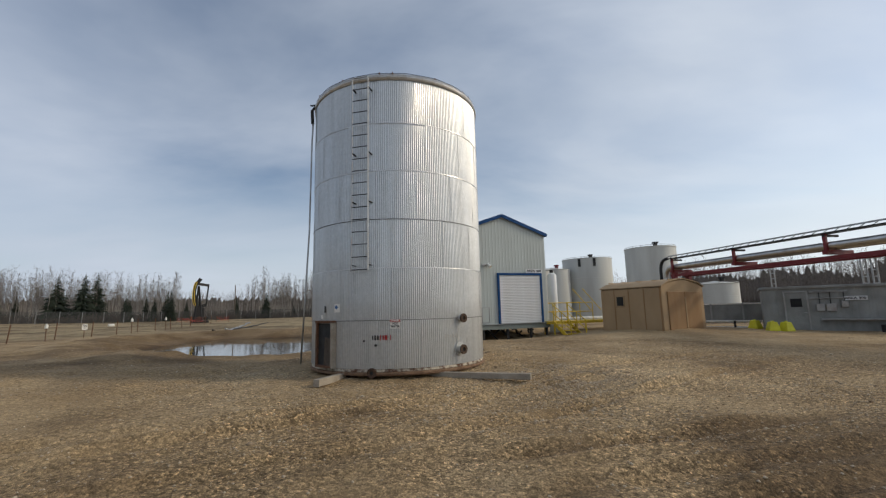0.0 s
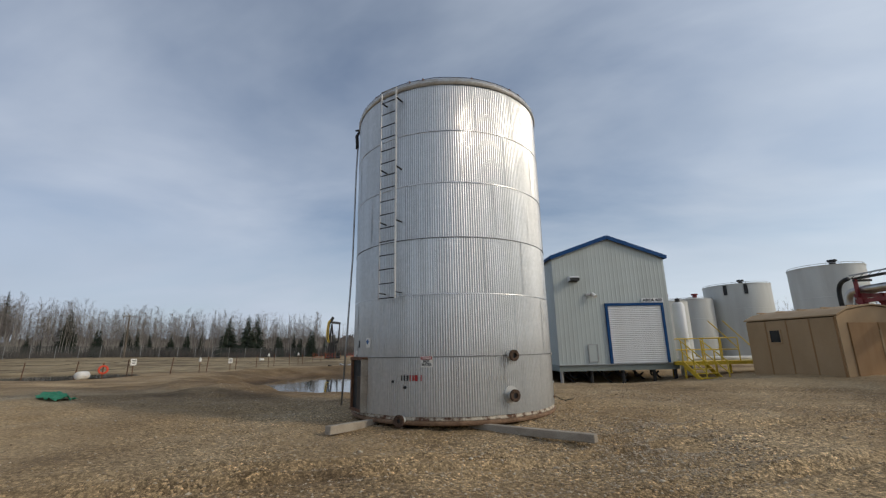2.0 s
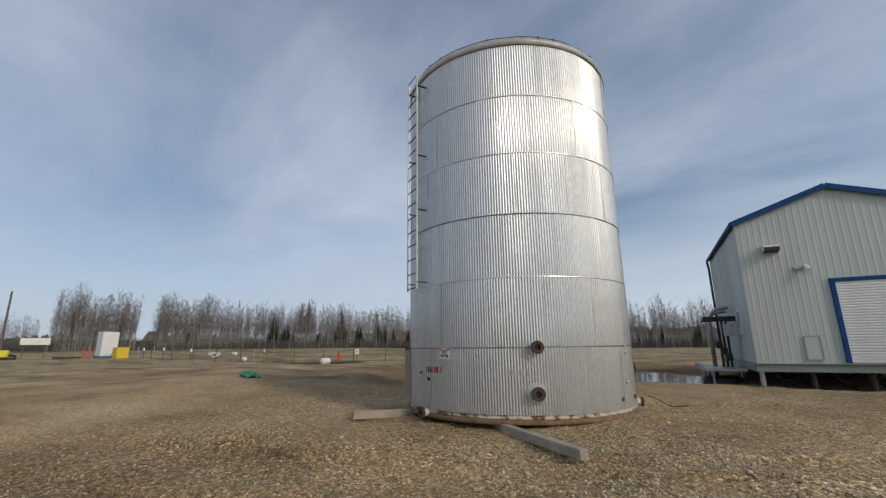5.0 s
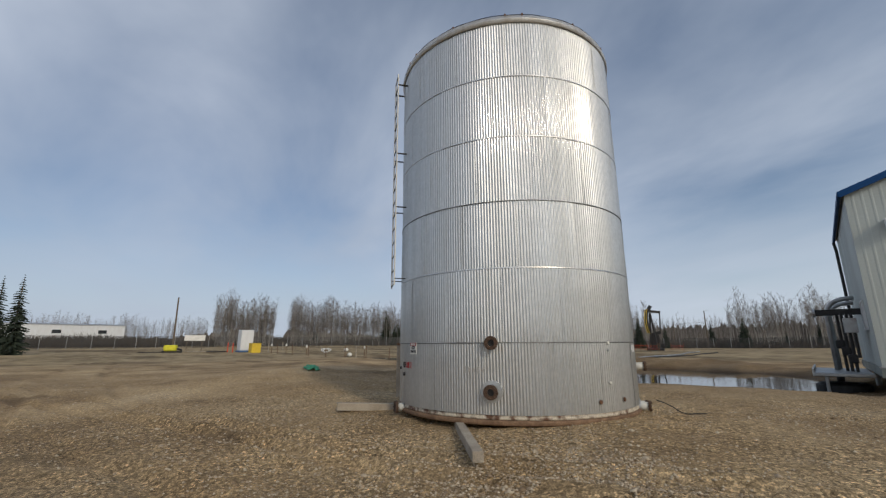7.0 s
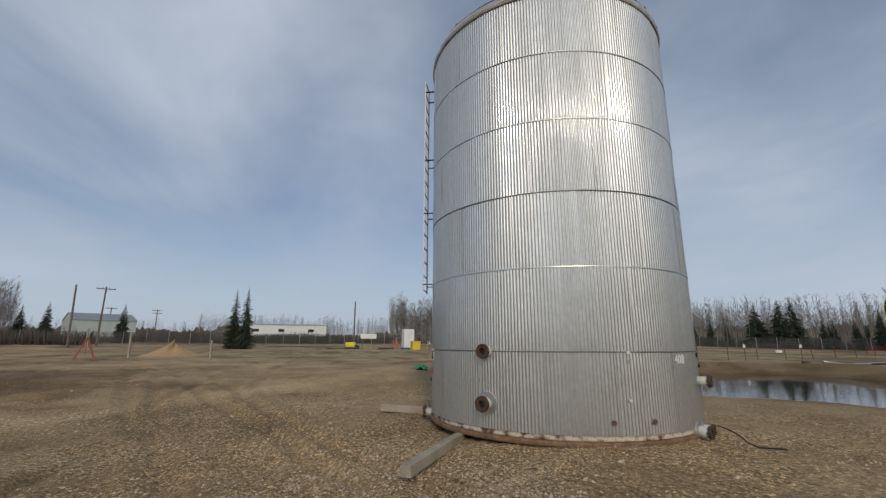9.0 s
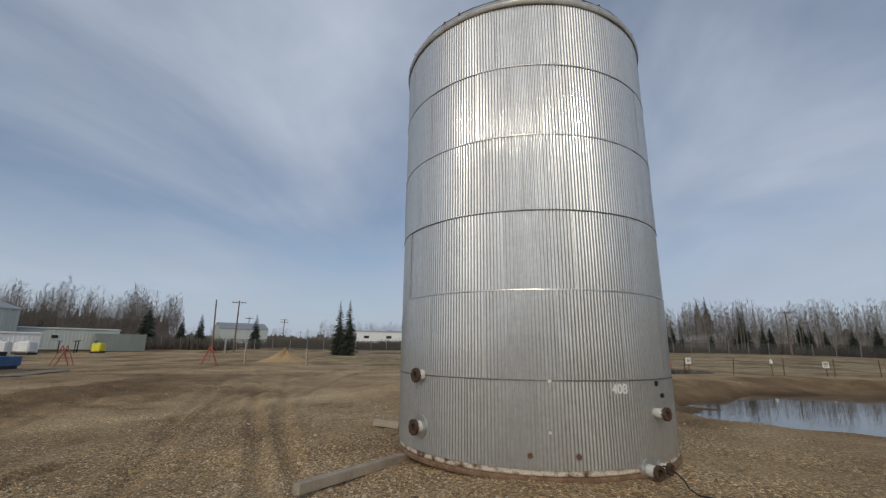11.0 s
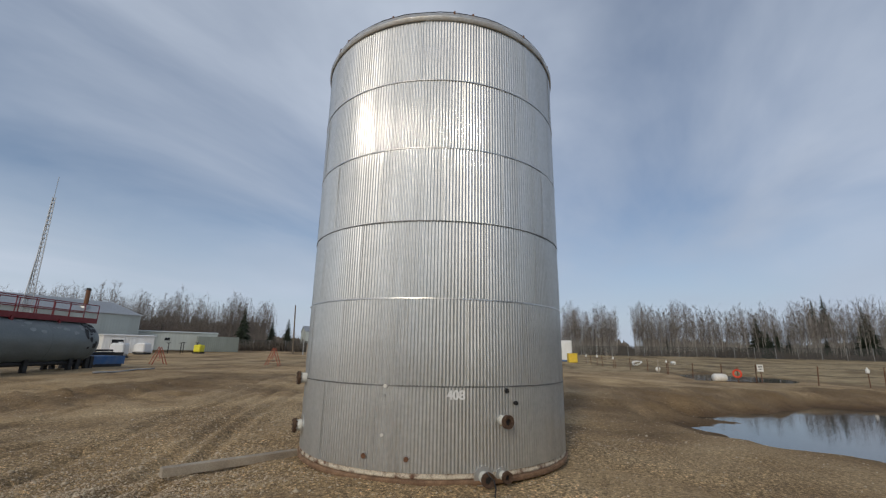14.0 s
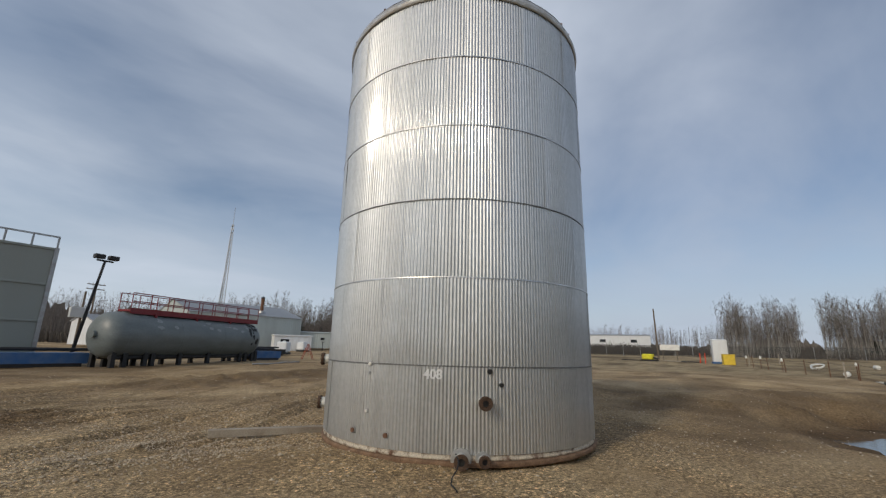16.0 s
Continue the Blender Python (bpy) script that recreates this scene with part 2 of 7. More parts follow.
def ground_material():
    m = bpy.data.materials.new("gravelly_dirt")
    m.use_nodes = True
    n, l = m.node_tree.nodes, m.node_tree.links
    b = n["Principled BSDF"]
    b.inputs["Specular IOR Level"].default_value = 0.25
    geo = n.new("ShaderNodeTexCoord")

    def noise_node(scale, detail, rough=0.55):
        t = n.new("ShaderNodeTexNoise")
        t.inputs["Scale"].default_value, t.inputs["Detail"].default_value, t.inputs["Roughness"].default_value = scale, detail, rough
        l.new(geo.outputs["Object"], t.inputs[0])
        return t

    def ramp(node, stops):
        r = n.new("ShaderNodeValToRGB")
        e = r.color_ramp.elements
        while len(e) < len(stops):
            e.new(0.5)
        for k, (p, c) in zip(e, stops):
            k.position, k.color = p, (*c, 1)
        l.new(node.outputs[0], r.inputs[0])
        return r

    patch = ramp(noise_node(0.33, 7, 0.6), [(0.30, (0.25, 0.17, 0.09)), (0.45, (0.405, 0.285, 0.152)), (0.58, (0.495, 0.362, 0.204)), (0.72, (0.57, 0.435, 0.265))])
    grit = ramp(noise_node(16, 6, 0.7), [(0.32, (0.55, 0.53, 0.5)), (0.52, (1, 1, 1)), (0.68, (1.45, 1.42, 1.38))])
    vor = n.new("ShaderNodeTexVoronoi")
    vor.inputs["Scale"].default_value = 30
    fine = n.new("ShaderNodeTexVoronoi")
    fine.inputs["Scale"].default_value = 75
    l.new(geo.outputs["Object"], fine.inputs[0])
    l.new(geo.outputs["Object"], vor.inputs[0])
    stone = n.new("ShaderNodeValToRGB")
    stone.color_ramp.elements[0].position, stone.color_ramp.elements[1].position = 0.0, 0.32
    stone.color_ramp.elements[0].color, stone.color_ramp.elements[1].color = (1.35, 1.33, 1.3, 1), (0.9, 0.9, 0.9, 1)
    l.new(vor.outputs["Distance"], stone.inputs[0])
    mul = n.new("ShaderNodeMix")
    mul.data_type, mul.blend_type = "RGBA", "MULTIPLY"
    mul.inputs[0].default_value = 1
    l.new(patch.outputs[0], mul.inputs[6])
    l.new(grit.outputs[0], mul.inputs[7])
    mul2 = n.new("ShaderNodeMix")
    mul2.data_type, mul2.blend_type = "RGBA", "MULTIPLY"
    mul2.inputs[0].default_value = 1
    l.new(mul.outputs[2], mul2.inputs[6])
    l.new(stone.outputs[0], mul2.inputs[7])
    # single pebbles of their own tone, thick on the gravelled stretches and thin on bare dirt
    thick = ramp(noise_node(0.55, 5, 0.6), [(0.34, (0.4, 0.4, 0.4)), (0.56, (1, 1, 1))])
    gravel = n.new("ShaderNodeAttribute")
    gravel.attribute_name = "cover"
    amount = n.new("ShaderNodeMath")
    amount.operation = "MULTIPLY"
    l.new(thick.outputs[0], amount.inputs[0])
    l.new(gravel.outputs["Alpha"], amount.inputs[1])
    cell = mul2.outputs[2]
    for src, stops in ((vor, [(0.1, (0.5, 0.49, 0.48)), (0.5, (0.95, 0.95, 0.95)), (0.85, (1.2, 1.2, 1.2)), (0.97, (1.9, 1.88, 1.85))]), (fine, [(0.1, (0.6, 0.6, 0.58)), (0.6, (1, 1, 1)), (0.95, (1.55, 1.54, 1.52))])):
        one = n.new("ShaderNodeSeparateColor")
        l.new(src.outputs["Color"], one.inputs[0])
        tone = ramp(one, stops)
        mc = n.new("ShaderNodeMix")
        mc.data_type, mc.blend_type = "RGBA", "MULTIPLY"
        l.new(amount.outputs[0], mc.inputs[0])
        l.new(cell, mc.inputs[6])
        l.new(tone.outputs[0], mc.inputs[7])
        cell = mc.outputs[2]
    # dry grass on the far land, by the sheet's own cover attribute
    at = n.new("ShaderNodeAttribute")
    at.attribute_name = "cover"
    grass = ramp(noise_node(0.9, 6, 0.65), [(0.3, (0.18, 0.13, 0.07)), (0.5, (0.33, 0.25, 0.14)), (0.7, (0.45, 0.36, 0.21))])
    mg = n.new("ShaderNodeMix")
    mg.data_type = "RGBA"
    sepc = n.new("ShaderNodeSeparateColor")
    l.new(at.outputs["Color"], sepc.inputs[0])
    l.new(sepc.outputs[0], mg.inputs[0])
    l.new(cell, mg.inputs[6])
    l.new(grass.outputs[0], mg.inputs[7])
    # wet mud at the water
    mw = n.new("ShaderNodeMix")
    mw.data_type, mw.blend_type = "RGBA", "MULTIPLY"
    l.new(sepc.outputs[1], mw.inputs[0])
    l.new(mg.outputs[2], mw.inputs[6])
    mw.inputs[7].default_value = (0.55, 0.5, 0.45, 1)
    mr = n.new("ShaderNodeMix")
    mr.data_type, mr.blend_type = "RGBA", "MULTIPLY"
    l.new(sepc.outputs[2], mr.inputs[0])
    l.new(mw.outputs[2], mr.inputs[6])
    mr.inputs[7].default_value = (0.55, 0.52, 0.5, 1)
    broad = ramp(noise_node(0.11, 5, 0.6), [(0.34, (0.70, 0.68, 0.66)), (0.52, (1, 1, 1)), (0.7, (1.16, 1.15, 1.12))])
    mb = n.new("ShaderNodeMix")
    mb.data_type, mb.blend_type = "RGBA", "MULTIPLY"
    mb.inputs[0].default_value = 1
    l.new(mr.outputs[2], mb.inputs[6])
    l.new(broad.outputs[0], mb.inputs[7])
    l.new(mb.outputs[2], b.inputs["Base Color"])
    b.inputs["Roughness"].default_value = 0.93
    bp = n.new("ShaderNodeBump")
    bp.inputs["Strength"].default_value, bp.inputs["Distance"].default_value = 0.8, 0.04
    hn = noise_node(22, 8, 0.7)
    l.new(hn.outputs[0], bp.inputs["Height"])
    bp2 = n.new("ShaderNodeBump")
    bp2.inputs["Strength"].default_value, bp2.inputs["Distance"].default_value, bp2.invert = 0.45, 0.02, True
    l.new(vor.outputs["Distance"], bp2.inputs["Height"])
    l.new(bp.outputs[0], bp2.inputs["Normal"])
    l.new(bp2.outputs[0], b.inputs["Normal"])
    return m


def water_material():
    m = bpy.data.materials.new("pond_water")
    m.use_nodes = True
    n, l = m.node_tree.nodes, m.node_tree.links
    b = n["Principled BSDF"]
    b.inputs["Base Color"].default_value = (0.035, 0.032, 0.026, 1)
    b.inputs["Roughness"].default_value, b.inputs["IOR"].default_value = 0.06, 1.33
    b.inputs["Specular IOR Level"].default_value = 0.8
    t = n.new("ShaderNodeTexNoise")
    tc = n.new("ShaderNodeTexCoord")
    l.new(tc.outputs["Object"], t.inputs[0])
    t.inputs["Scale"].default_value = 2.5
    bp = n.new("ShaderNodeBump")
    bp.inputs["Strength"].default_value, bp.inputs["Distance"].default_value = 0.05, 0.01
    l.new(t.outputs[0], bp.inputs["Height"])
    l.new(bp.outputs[0], b.inputs["Normal"])
    return m


M["ground"], M["water"] = ground_material(), water_material()


# ---- mesh helpers ----
def thing(name, at=(0, 0, 0), turn=0.0, label="", category="", group="", kind=""):
    ob = new(name)
    ob.matrix_basis = pose(*at, 0, 0, turn)
    ob.empty_display_size = 0.1
    return tagged(ob, label, category, group, kind)


def part(name, bm, mat, parent=None, label="", smooth=False):
    me = bpy.data.meshes.new(name)
    bmesh.ops.recalc_face_normals(bm, faces=bm.faces)
    if smooth:
        for f in bm.faces:
            f.smooth = True
    bm.to_mesh(me)
    bm.free()
    me.materials.append(M[mat] if isinstance(mat, str) else mat)
    ob = new(name, me)
    ob.parent = parent
    return tagged(ob, label)


def same(name, me, parent, m=None):
    """One more object on a mesh that is there already."""
    ob = new(name, me)
    ob.parent = parent
    if m is not None:
        ob.matrix_basis = m
    return ob


def box(bm, c, s, m=None, bevel=0.0):
    """A box with its centre c and its sizes s, with bevelled edges."""
    t = Matrix.Translation(c) @ Matrix.Diagonal((*s, 1))
    r = bmesh.ops.create_cube(bm, size=1, matrix=(m @ t) if m else t)
    if bevel:
        es = {e for v in r["verts"] for e in v.link_edges}
        bmesh.ops.bevel(bm, geom=list(es), offset=bevel, segments=1, affect="EDGES")
    return bm


def rod(bm, a, b, r, seg=8, r2=None, caps=True):
    """A straight round bar from a to b."""
    a, b = Vector(a), Vector(b)
    d = b - a
    m = Matrix.Translation((a + b) / 2) @ d.to_track_quat("Z", "Y").to_matrix().to_4x4()
    bmesh.ops.create_cone(bm, cap_ends=caps, segments=seg, radius1=r, radius2=r if r2 is None else r2, depth=d.length, matrix=m)
    return bm


def bar(bm, a, b, w, h=None):
    """A straight square bar from a to b."""
    a, b = Vector(a), Vector(b)
    d = b - a
    m = Matrix.Translation((a + b) / 2) @ d.to_track_quat("Z", "Y").to_matrix().to_4x4()
    box(bm, (0, 0, 0), (w, h or w, d.length), m)
    return bm


def pipe(bm, pts, r, seg=10):
    """A bent pipe along the points."""
    pts = [Vector(p) for p in pts]
    rings = []
    side = None
    for i, p in enumerate(pts):
        d = (pts[min(i + 1, len(pts) - 1)] - pts[max(i - 1, 0)]).normalized()
        if side is None:
            side = d.orthogonal().normalized()
        side = (side - d * side.dot(d)).normalized()
        up = d.cross(side)
        rings.append([bm.verts.new(p + (side * math.cos(k * math.tau / seg) + up * math.sin(k * math.tau / seg)) * r) for k in range(seg)])
    for a, b in zip(rings, rings[1:]):
        for k in range(seg):
            bm.faces.new((a[k], a[(k + 1) % seg], b[(k + 1) % seg], b[k]))
    bm.faces.new(rings[0][::-1])
    bm.faces.new(rings[-1])
    return bm


def curve_pts(p0, p1, p2, n=8):
    p0, p1, p2 = Vector(p0), Vector(p1), Vector(p2)
    return [p0 * (1 - t) ** 2 + p1 * 2 * t * (1 - t) + p2 * t * t for t in (i / n for i in range(n + 1))]


def lathe(bm, prof, seg=48, c=(0, 0, 0), closed_top=True):
    """A turned body from (radius, height) pairs."""
    rings = []
    for r, z in prof:
        if r < 1e-4:
            rings.append([bm.verts.new((c[0], c[1], c[2] + z))])
        else:
            rings.append([bm.verts.new((c[0] + r * math.cos(k * math.tau / seg), c[1] + r * math.sin(k * math.tau / seg), c[2] + z)) for k in range(seg)])
    for a, b in zip(rings, rings[1:]):
        for k in range(seg):
            k2 = (k + 1) % seg
            if len(a) == 1 and len(b) == 1:
                continue
            if len(a) == 1:
                bm.faces.new((a[0], b[k2], b[k]))
            elif len(b) == 1:
                bm.faces.new((a[k], a[k2], b[0]))
            else:
                bm.faces.new((a[k], a[k2], b[k2], b[k]))
    return bm


def raw(name, verts, faces, mat, parent=None, label="", smooth=False):
    me = bpy.data.meshes.new(name)
    me.from_pydata(verts, [], faces)
    me.materials.append(M[mat] if isinstance(mat, str) else mat)
    if smooth:
        me.shade_smooth()
    ob = new(name, me)
    ob.parent = parent
    return tagged(ob, label)


def lettering(name, text, size, mat, parent, m, depth=0.002, width=None):
    """Flat raised words in the built-in font, as a mesh."""
    cu = bpy.data.curves.new(name, "FONT")
    cu.body, cu.size, cu.extrude = text, size, depth
    cu.align_x, cu.align_y = "CENTER", "CENTER"
    cu.offset = size * 0.035
    tmp = new("tmp", cu)
    dg = bpy.context.evaluated_depsgraph_get()
    me = bpy.data.meshes.new_from_object(tmp.evaluated_get(dg))
    bpy.data.objects.remove(tmp)
    me.materials.clear()
    me.materials.append(M[mat])
    ob = new(name, me)
    ob.parent = parent
    s = 1.0
    if width:
        xs = [v.co.x for v in me.vertices]
        s = width / (max(xs) - min(xs))
    ob.matrix_basis = m @ Matrix.Diagonal((s, 1, 1, 1))
    return ob


# ---- land ----
def lattice(x, y, seed):
    h = np.sin(x * 127.1 + y * 311.7 + seed * 74.7) * 43758.5453
    return h - np.floor(h)


def vnoise(x, y, seed=0):
    xi, yi = np.floor(x), np.floor(y)
    fx, fy = x - xi, y - yi
    fx, fy = fx * fx * (3 - 2 * fx), fy * fy * (3 - 2 * fy)
    a, b = lattice(xi, yi, seed), lattice(xi + 1, yi, seed)
    c, d = lattice(xi, yi + 1, seed), lattice(xi + 1, yi + 1, seed)
    return (a * (1 - fx) + b * fx) * (1 - fy) + (c * (1 - fx) + d * fx) * fy - 0.5


def sstep(a, b, v):
    t = np.clip((v - a) / (b - a), 0, 1)
    return t * t * (3 - 2 * t)


def bell(x, y, cx, cy, s, sy=None):
    return np.exp(-((x - cx) / s) ** 2 - ((y - cy) / (sy or s)) ** 2)


POND = [(-8.3, 18.0), (-6.0, 20.6), (-3.0, 22.8), (-0.9, 23.6), (-1.5, 27.5), (-3.5, 31.5), (-8.4, 33.0), (-17.0, 32.5), (-18.3, 27.0), (-14.0, 21.0), (-11.2, 18.9)]
WATER_Z = -0.10


def polygon_distance(x, y, pts):
    """Distance to the outline, below zero inside."""
    best = np.full(x.shape, 1e9)
    inside = np.zeros(x.shape, bool)
    for (x0, y0), (x1, y1) in zip(pts, pts[1:] + pts[:1]):
        dx, dy = x1 - x0, y1 - y0
        t = np.clip(((x - x0) * dx + (y - y0) * dy) / (dx * dx + dy * dy), 0, 1)
        best = np.minimum(best, np.hypot(x - x0 - t * dx, y - y0 - t * dy))
        cross = ((y0 > y) != (y1 > y)) & (x < dx * (y - y0) / (dy if dy else 1e-9) + x0)
        inside ^= cross
    return np.where(inside, -best, best)


def land(x, y):
    """Height of the ground, the pond's distance and the cover of dry grass."""
    x, y = np.asarray(x, float), np.asarray(y, float)
    r = np.hypot(x, y - 12)
    up = 0.02 * np.maximum(0, r - 35) * sstep(35, 60, r)
    h = 0.24 + np.minimum(up, 1.95) * (1 - 0.72 * sstep(0.45, 0.8, (y - 12) / np.maximum(r, 1)))
    h += 0.16 * bell(x, y, 3.2, 12.5, 3.0) - 0.12 * bell(x, y, 1.2, 8.2, 2.2) + 0.10 * bell(x, y, -5, 6, 4)
    h += 0.26 * bell(x, y, 11.5, 22.5, 6.0) - 0.42 * bell(x, y, 3.6, 25.2, 4.5, 3.0)
    h += 0.34 * bell(x, y, -12.0, 9.5, 5.0, 4.0) + 0.30 * bell(x, y, -22, 14, 8.0, 5.0)
    h += -0.24 * bell(x, y, 0, 0, 4.0) + 0.32 * bell(x, y, -22, -13, 12)
    h += 0.10 * vnoise(x / 6, y / 6, 1) + 0.05 * vnoise(x / 1.7, y / 1.7, 2) * sstep(2, 6, r) + 0.05 * vnoise(x / 0.55, y / 0.55, 3)
    h += 0.022 * vnoise(x / 0.24, y / 0.2, 4)
    d = polygon_distance(x + 1.6 * vnoise(x / 1.5, y / 1.5, 5) + 0.7 * vnoise(x / 0.5, y / 0.5, 8), y + 1.6 * vnoise(x / 1.5, y / 1.5, 6), POND)
    w = sstep(2.6, -0.2, d)
    h = h * (1 - w) + (WATER_Z - 0.02 - 0.3 * sstep(0, -2, d)) * w
    d2 = np.hypot((x + 38) / 6.0, (y - 25.5) / 3.2) - 1 + 0.3 * vnoise(x / 2, y / 2, 9)
    w2 = sstep(0.45, -0.05, d2)
    h = h * (1 - w2) + 0.09 * w2 - 0.16 * bell(x, y, -27, 21.5, 6.0, 4.0) * (1 - w2)
    h += 0.28 * np.exp(-((d - 3.6) / 1.3) ** 2) * sstep(-7, -12, x) + 0.30 * vnoise(x / 0.32, y / 1.1 + 0.3 * x, 21) * bell(x, y, -7.0, -3.2, 4.6, 3.4) + 0.10 * bell(x, y, -7.0, -3.2, 3.8, 3.0) + 0.13 * vnoise(x / 0.38, y / 0.38, 21) * ( bell(x, y, -11.5, 16.5, 2.5, 2.5))
    bank = np.exp(-((d - 2.2) / 2.4) ** 2) * sstep(-5, -9, x)
    h += bank * (0.12 * vnoise(x / 0.9, y / 0.9, 51) + 0.10 * vnoise(x / 0.45, y / 0.45, 52))
    h += bell(x, y, -8.0, 11.0, 6.5, 4.5) * (0.10 * vnoise(x / 0.6, y / 0.6, 81) + 0.09 * vnoise(x / 0.27, y / 0.27, 82))
    # wheel ruts, damp in their beds
    damp = 0.75 * sstep(0.35, 0.75, bell(x, y, 6.2, 4.0, 4.4, 2.6) + 0.6 * vnoise(x / 1.2, y / 1.2, 31)) + 0.9 * sstep(0.35, 0.75, bell(x, y, -7.0, -3.2, 4.6, 3.2) + 0.9 * vnoise(x / 0.5, y / 1.6 + 0.2 * x, 32))
    damp = damp + 0.3 * sstep(0.35, 0.8, bell(x, y, -6.5, 12.5, 5.5, 2.6) + 0.7 * vnoise(x / 1.3, y / 1.3, 33))
    for (ax, ay), (bx, by), gap in (((0.6, 4.2), (5.6, 5.45), 1.0), ((12.0, 2.0), (-30.0, -14.0), 1.8), ((10, -1.0), (-28, -20.0), 1.8), ((6.5, 10), (-26, -9.0), 1.7), ((2.2, 3.0), (6.8, 4.1), 0.8), ((9.5, 12.0), (-20, -4.0), 2.0), ((8.0, 4.0), (-24, -12.0), 1.9), ((5.0, 1.5), (-20, -17.0), 1.8), ((-4, 3.5), (-40, -2.0), 1.9)):
        L = math.hypot(bx - ax, by - ay)
        ux, uy = (bx - ax) / L, (by - ay) / L
        s, v = (x - ax) * ux + (y - ay) * uy, -(x - ax) * uy + (y - ay) * ux
        v = v + 0.5 * vnoise(s / 7, s * 0 + gap, 11) + 0.012 * (s - L / 2) ** 2 / 6
        on = sstep(-1, 1, s) * sstep(L + 1, L - 1, s)
        for o in (-gap / 2, gap / 2):
            q = (v - o) / 0.17
            h += on * (-0.075 * np.exp(-q * q) * (1.25 if gap < 1.1 else 0.9) + 0.045 * np.exp(-(np.abs(q) - 1.7) ** 2 * 2.5)) * (0.7 + 0.9 * vnoise(s / 0.3, v / 0.3, 12))
            damp = damp + on * (1.0 if gap < 1.1 else 0.25) * np.exp(-q * q / 2) * sstep(-0.35, 0.1, vnoise(s / 1.6, v / 0.4 + gap, 34))
    damp = damp + 0.8 * sstep(4.8, 1.5, d + 3.0 * vnoise(x / 2.2, y / 1.6, 54)) + 0.9 * bank * sstep(-0.2, 0.25, vnoise(x / 0.8, y / 0.8, 53))
    damp = damp + 0.75 * sstep(0.12, 0.3, vnoise(x / 7.0 + 0.3 * y / 7, y / 2.6 - 0.25 * x / 2.6, 41)) * sstep(10, 16, r) + 0.4 * sstep(0.1, 0.3, vnoise(x / 2.2, y / 1.1, 42)) * sstep(6, 12, r)
    cover = sstep(28, 44, r + 14 * vnoise(x / 12, y / 12, 13)) * sstep(-40, -8, y - 0.25 * x - 12 + 10 * vnoise(x / 9, y / 9, 14))
    return h, np.minimum(d, d2 * 5), cover, np.clip(damp, 0, 1)


def gz(x, y):
    return float(land(np.array([x]), np.array([y]))[0][0])


def build_land():
    n = 560
    s = np.linspace(-1, 1, n)
    k = 9.0
    a = np.sinh(s * k) / math.sinh(k) * 1800 + s * 14
    X, Y = np.meshgrid(a + 1.5, a + 8.5)
    h, d, cover, damp = land(X, Y)
    V = np.stack([X, Y, h], -1).reshape(-1, 3)
    i = np.arange(n * n).reshape(n, n)
    # black legs: the deep shade below the shell is put into their colour
    Fc = np.stack([i[:-1, :-1], i[:-1, 1:], i[1:, 1:], i[1:, :-1]], -1).reshape(-1, 4)
    me = bpy.data.meshes.new("ground")
    me.from_pydata(V.tolist(), [], Fc.tolist())
    # added dark pipes that stand in for the shade along the vessel's underside
    at = me.color_attributes.new("cover", "FLOAT_COLOR", "POINT")
    wet = sstep(1.5, 0.2, d)
    gravel = 1 - 0.85 * sstep(6.5, 11.5, np.hypot(X - 3.0, (Y - 8.5) * 0.8) + 3 * vnoise(X / 3, Y / 3, 71))
    col = np.stack([cover * (1 - wet), wet, damp, gravel], -1).reshape(-1)
    at.data.foreach_set("color", col)
    me.materials.append(M["ground"])
    me.shade_smooth()
    ob = tagged(new("ground", me), "brown gravelly dirt yard with ruts and dry grass", "ground", kind="structure")
    for nm, cx, cy, w, dd, z in (("water", -9.5, 26, 24, 20, WATER_Z), ("water", -38, 25.5, 13.5, 7.6, 0.19)):
        bm = bmesh.new()
        bmesh.ops.create_grid(bm, x_segments=8, y_segments=8, size=0.5, matrix=Matrix.Translation((cx, cy, z)) @ Matrix.Diagonal((w, dd, 1, 1)))
        tagged(part(nm, bm, "water"), "still shallow rainwater pond reflecting sky", "water", kind="structure")


build_land()


# ---- the big insulated tank ----
TX, TY, TR = -1.30, 12.075, 2.345
SEAMS = [0.505, 1.58, 2.785, 3.94, 5.135, 6.335, 7.49]


def sheet_mesh(arc, height, corr, seed):
    """A bowed sheet of corrugated metal, slightly dented."""
    cols, rws = corr * 8, 7
    verts, faces = [], []
    for j in range(rws + 1):
        z = height * j / rws
        for i in range(cols + 1):
            a = arc * i / cols
            w = 0.0052 * math.cos(i / 8 * math.tau)
            dent = 0.006 * noise.noise((a * 3.2 + seed * 7.3, z * 1.6, seed))
            r = TR + w + dent
            verts.append((r * math.cos(a), r * math.sin(a), z))
    for j in range(rws):
        for i in range(cols):
            p = j * (cols + 1) + i
            faces.append((p, p + 1, p + cols + 2, p + cols + 1))
    me = bpy.data.meshes.new("cladding_sheet")
    me.from_pydata(verts, [], faces)
    me.materials.append(M["clad"])
    me.shade_smooth()
    return me


def radial(az, r, z):
    """A frame on the tank's side: x to the right as seen from outside, y up, z outwards."""
    a = radians(az)
    o = Vector((math.cos(a), math.sin(a), 0))
    side = Vector((-math.sin(a), math.cos(a), 0))
    m = Matrix((side, Vector((0, 0, 1)), o)).transposed().to_4x4()
    return Matrix.Translation(o * r + Vector((0, 0, z))) @ m


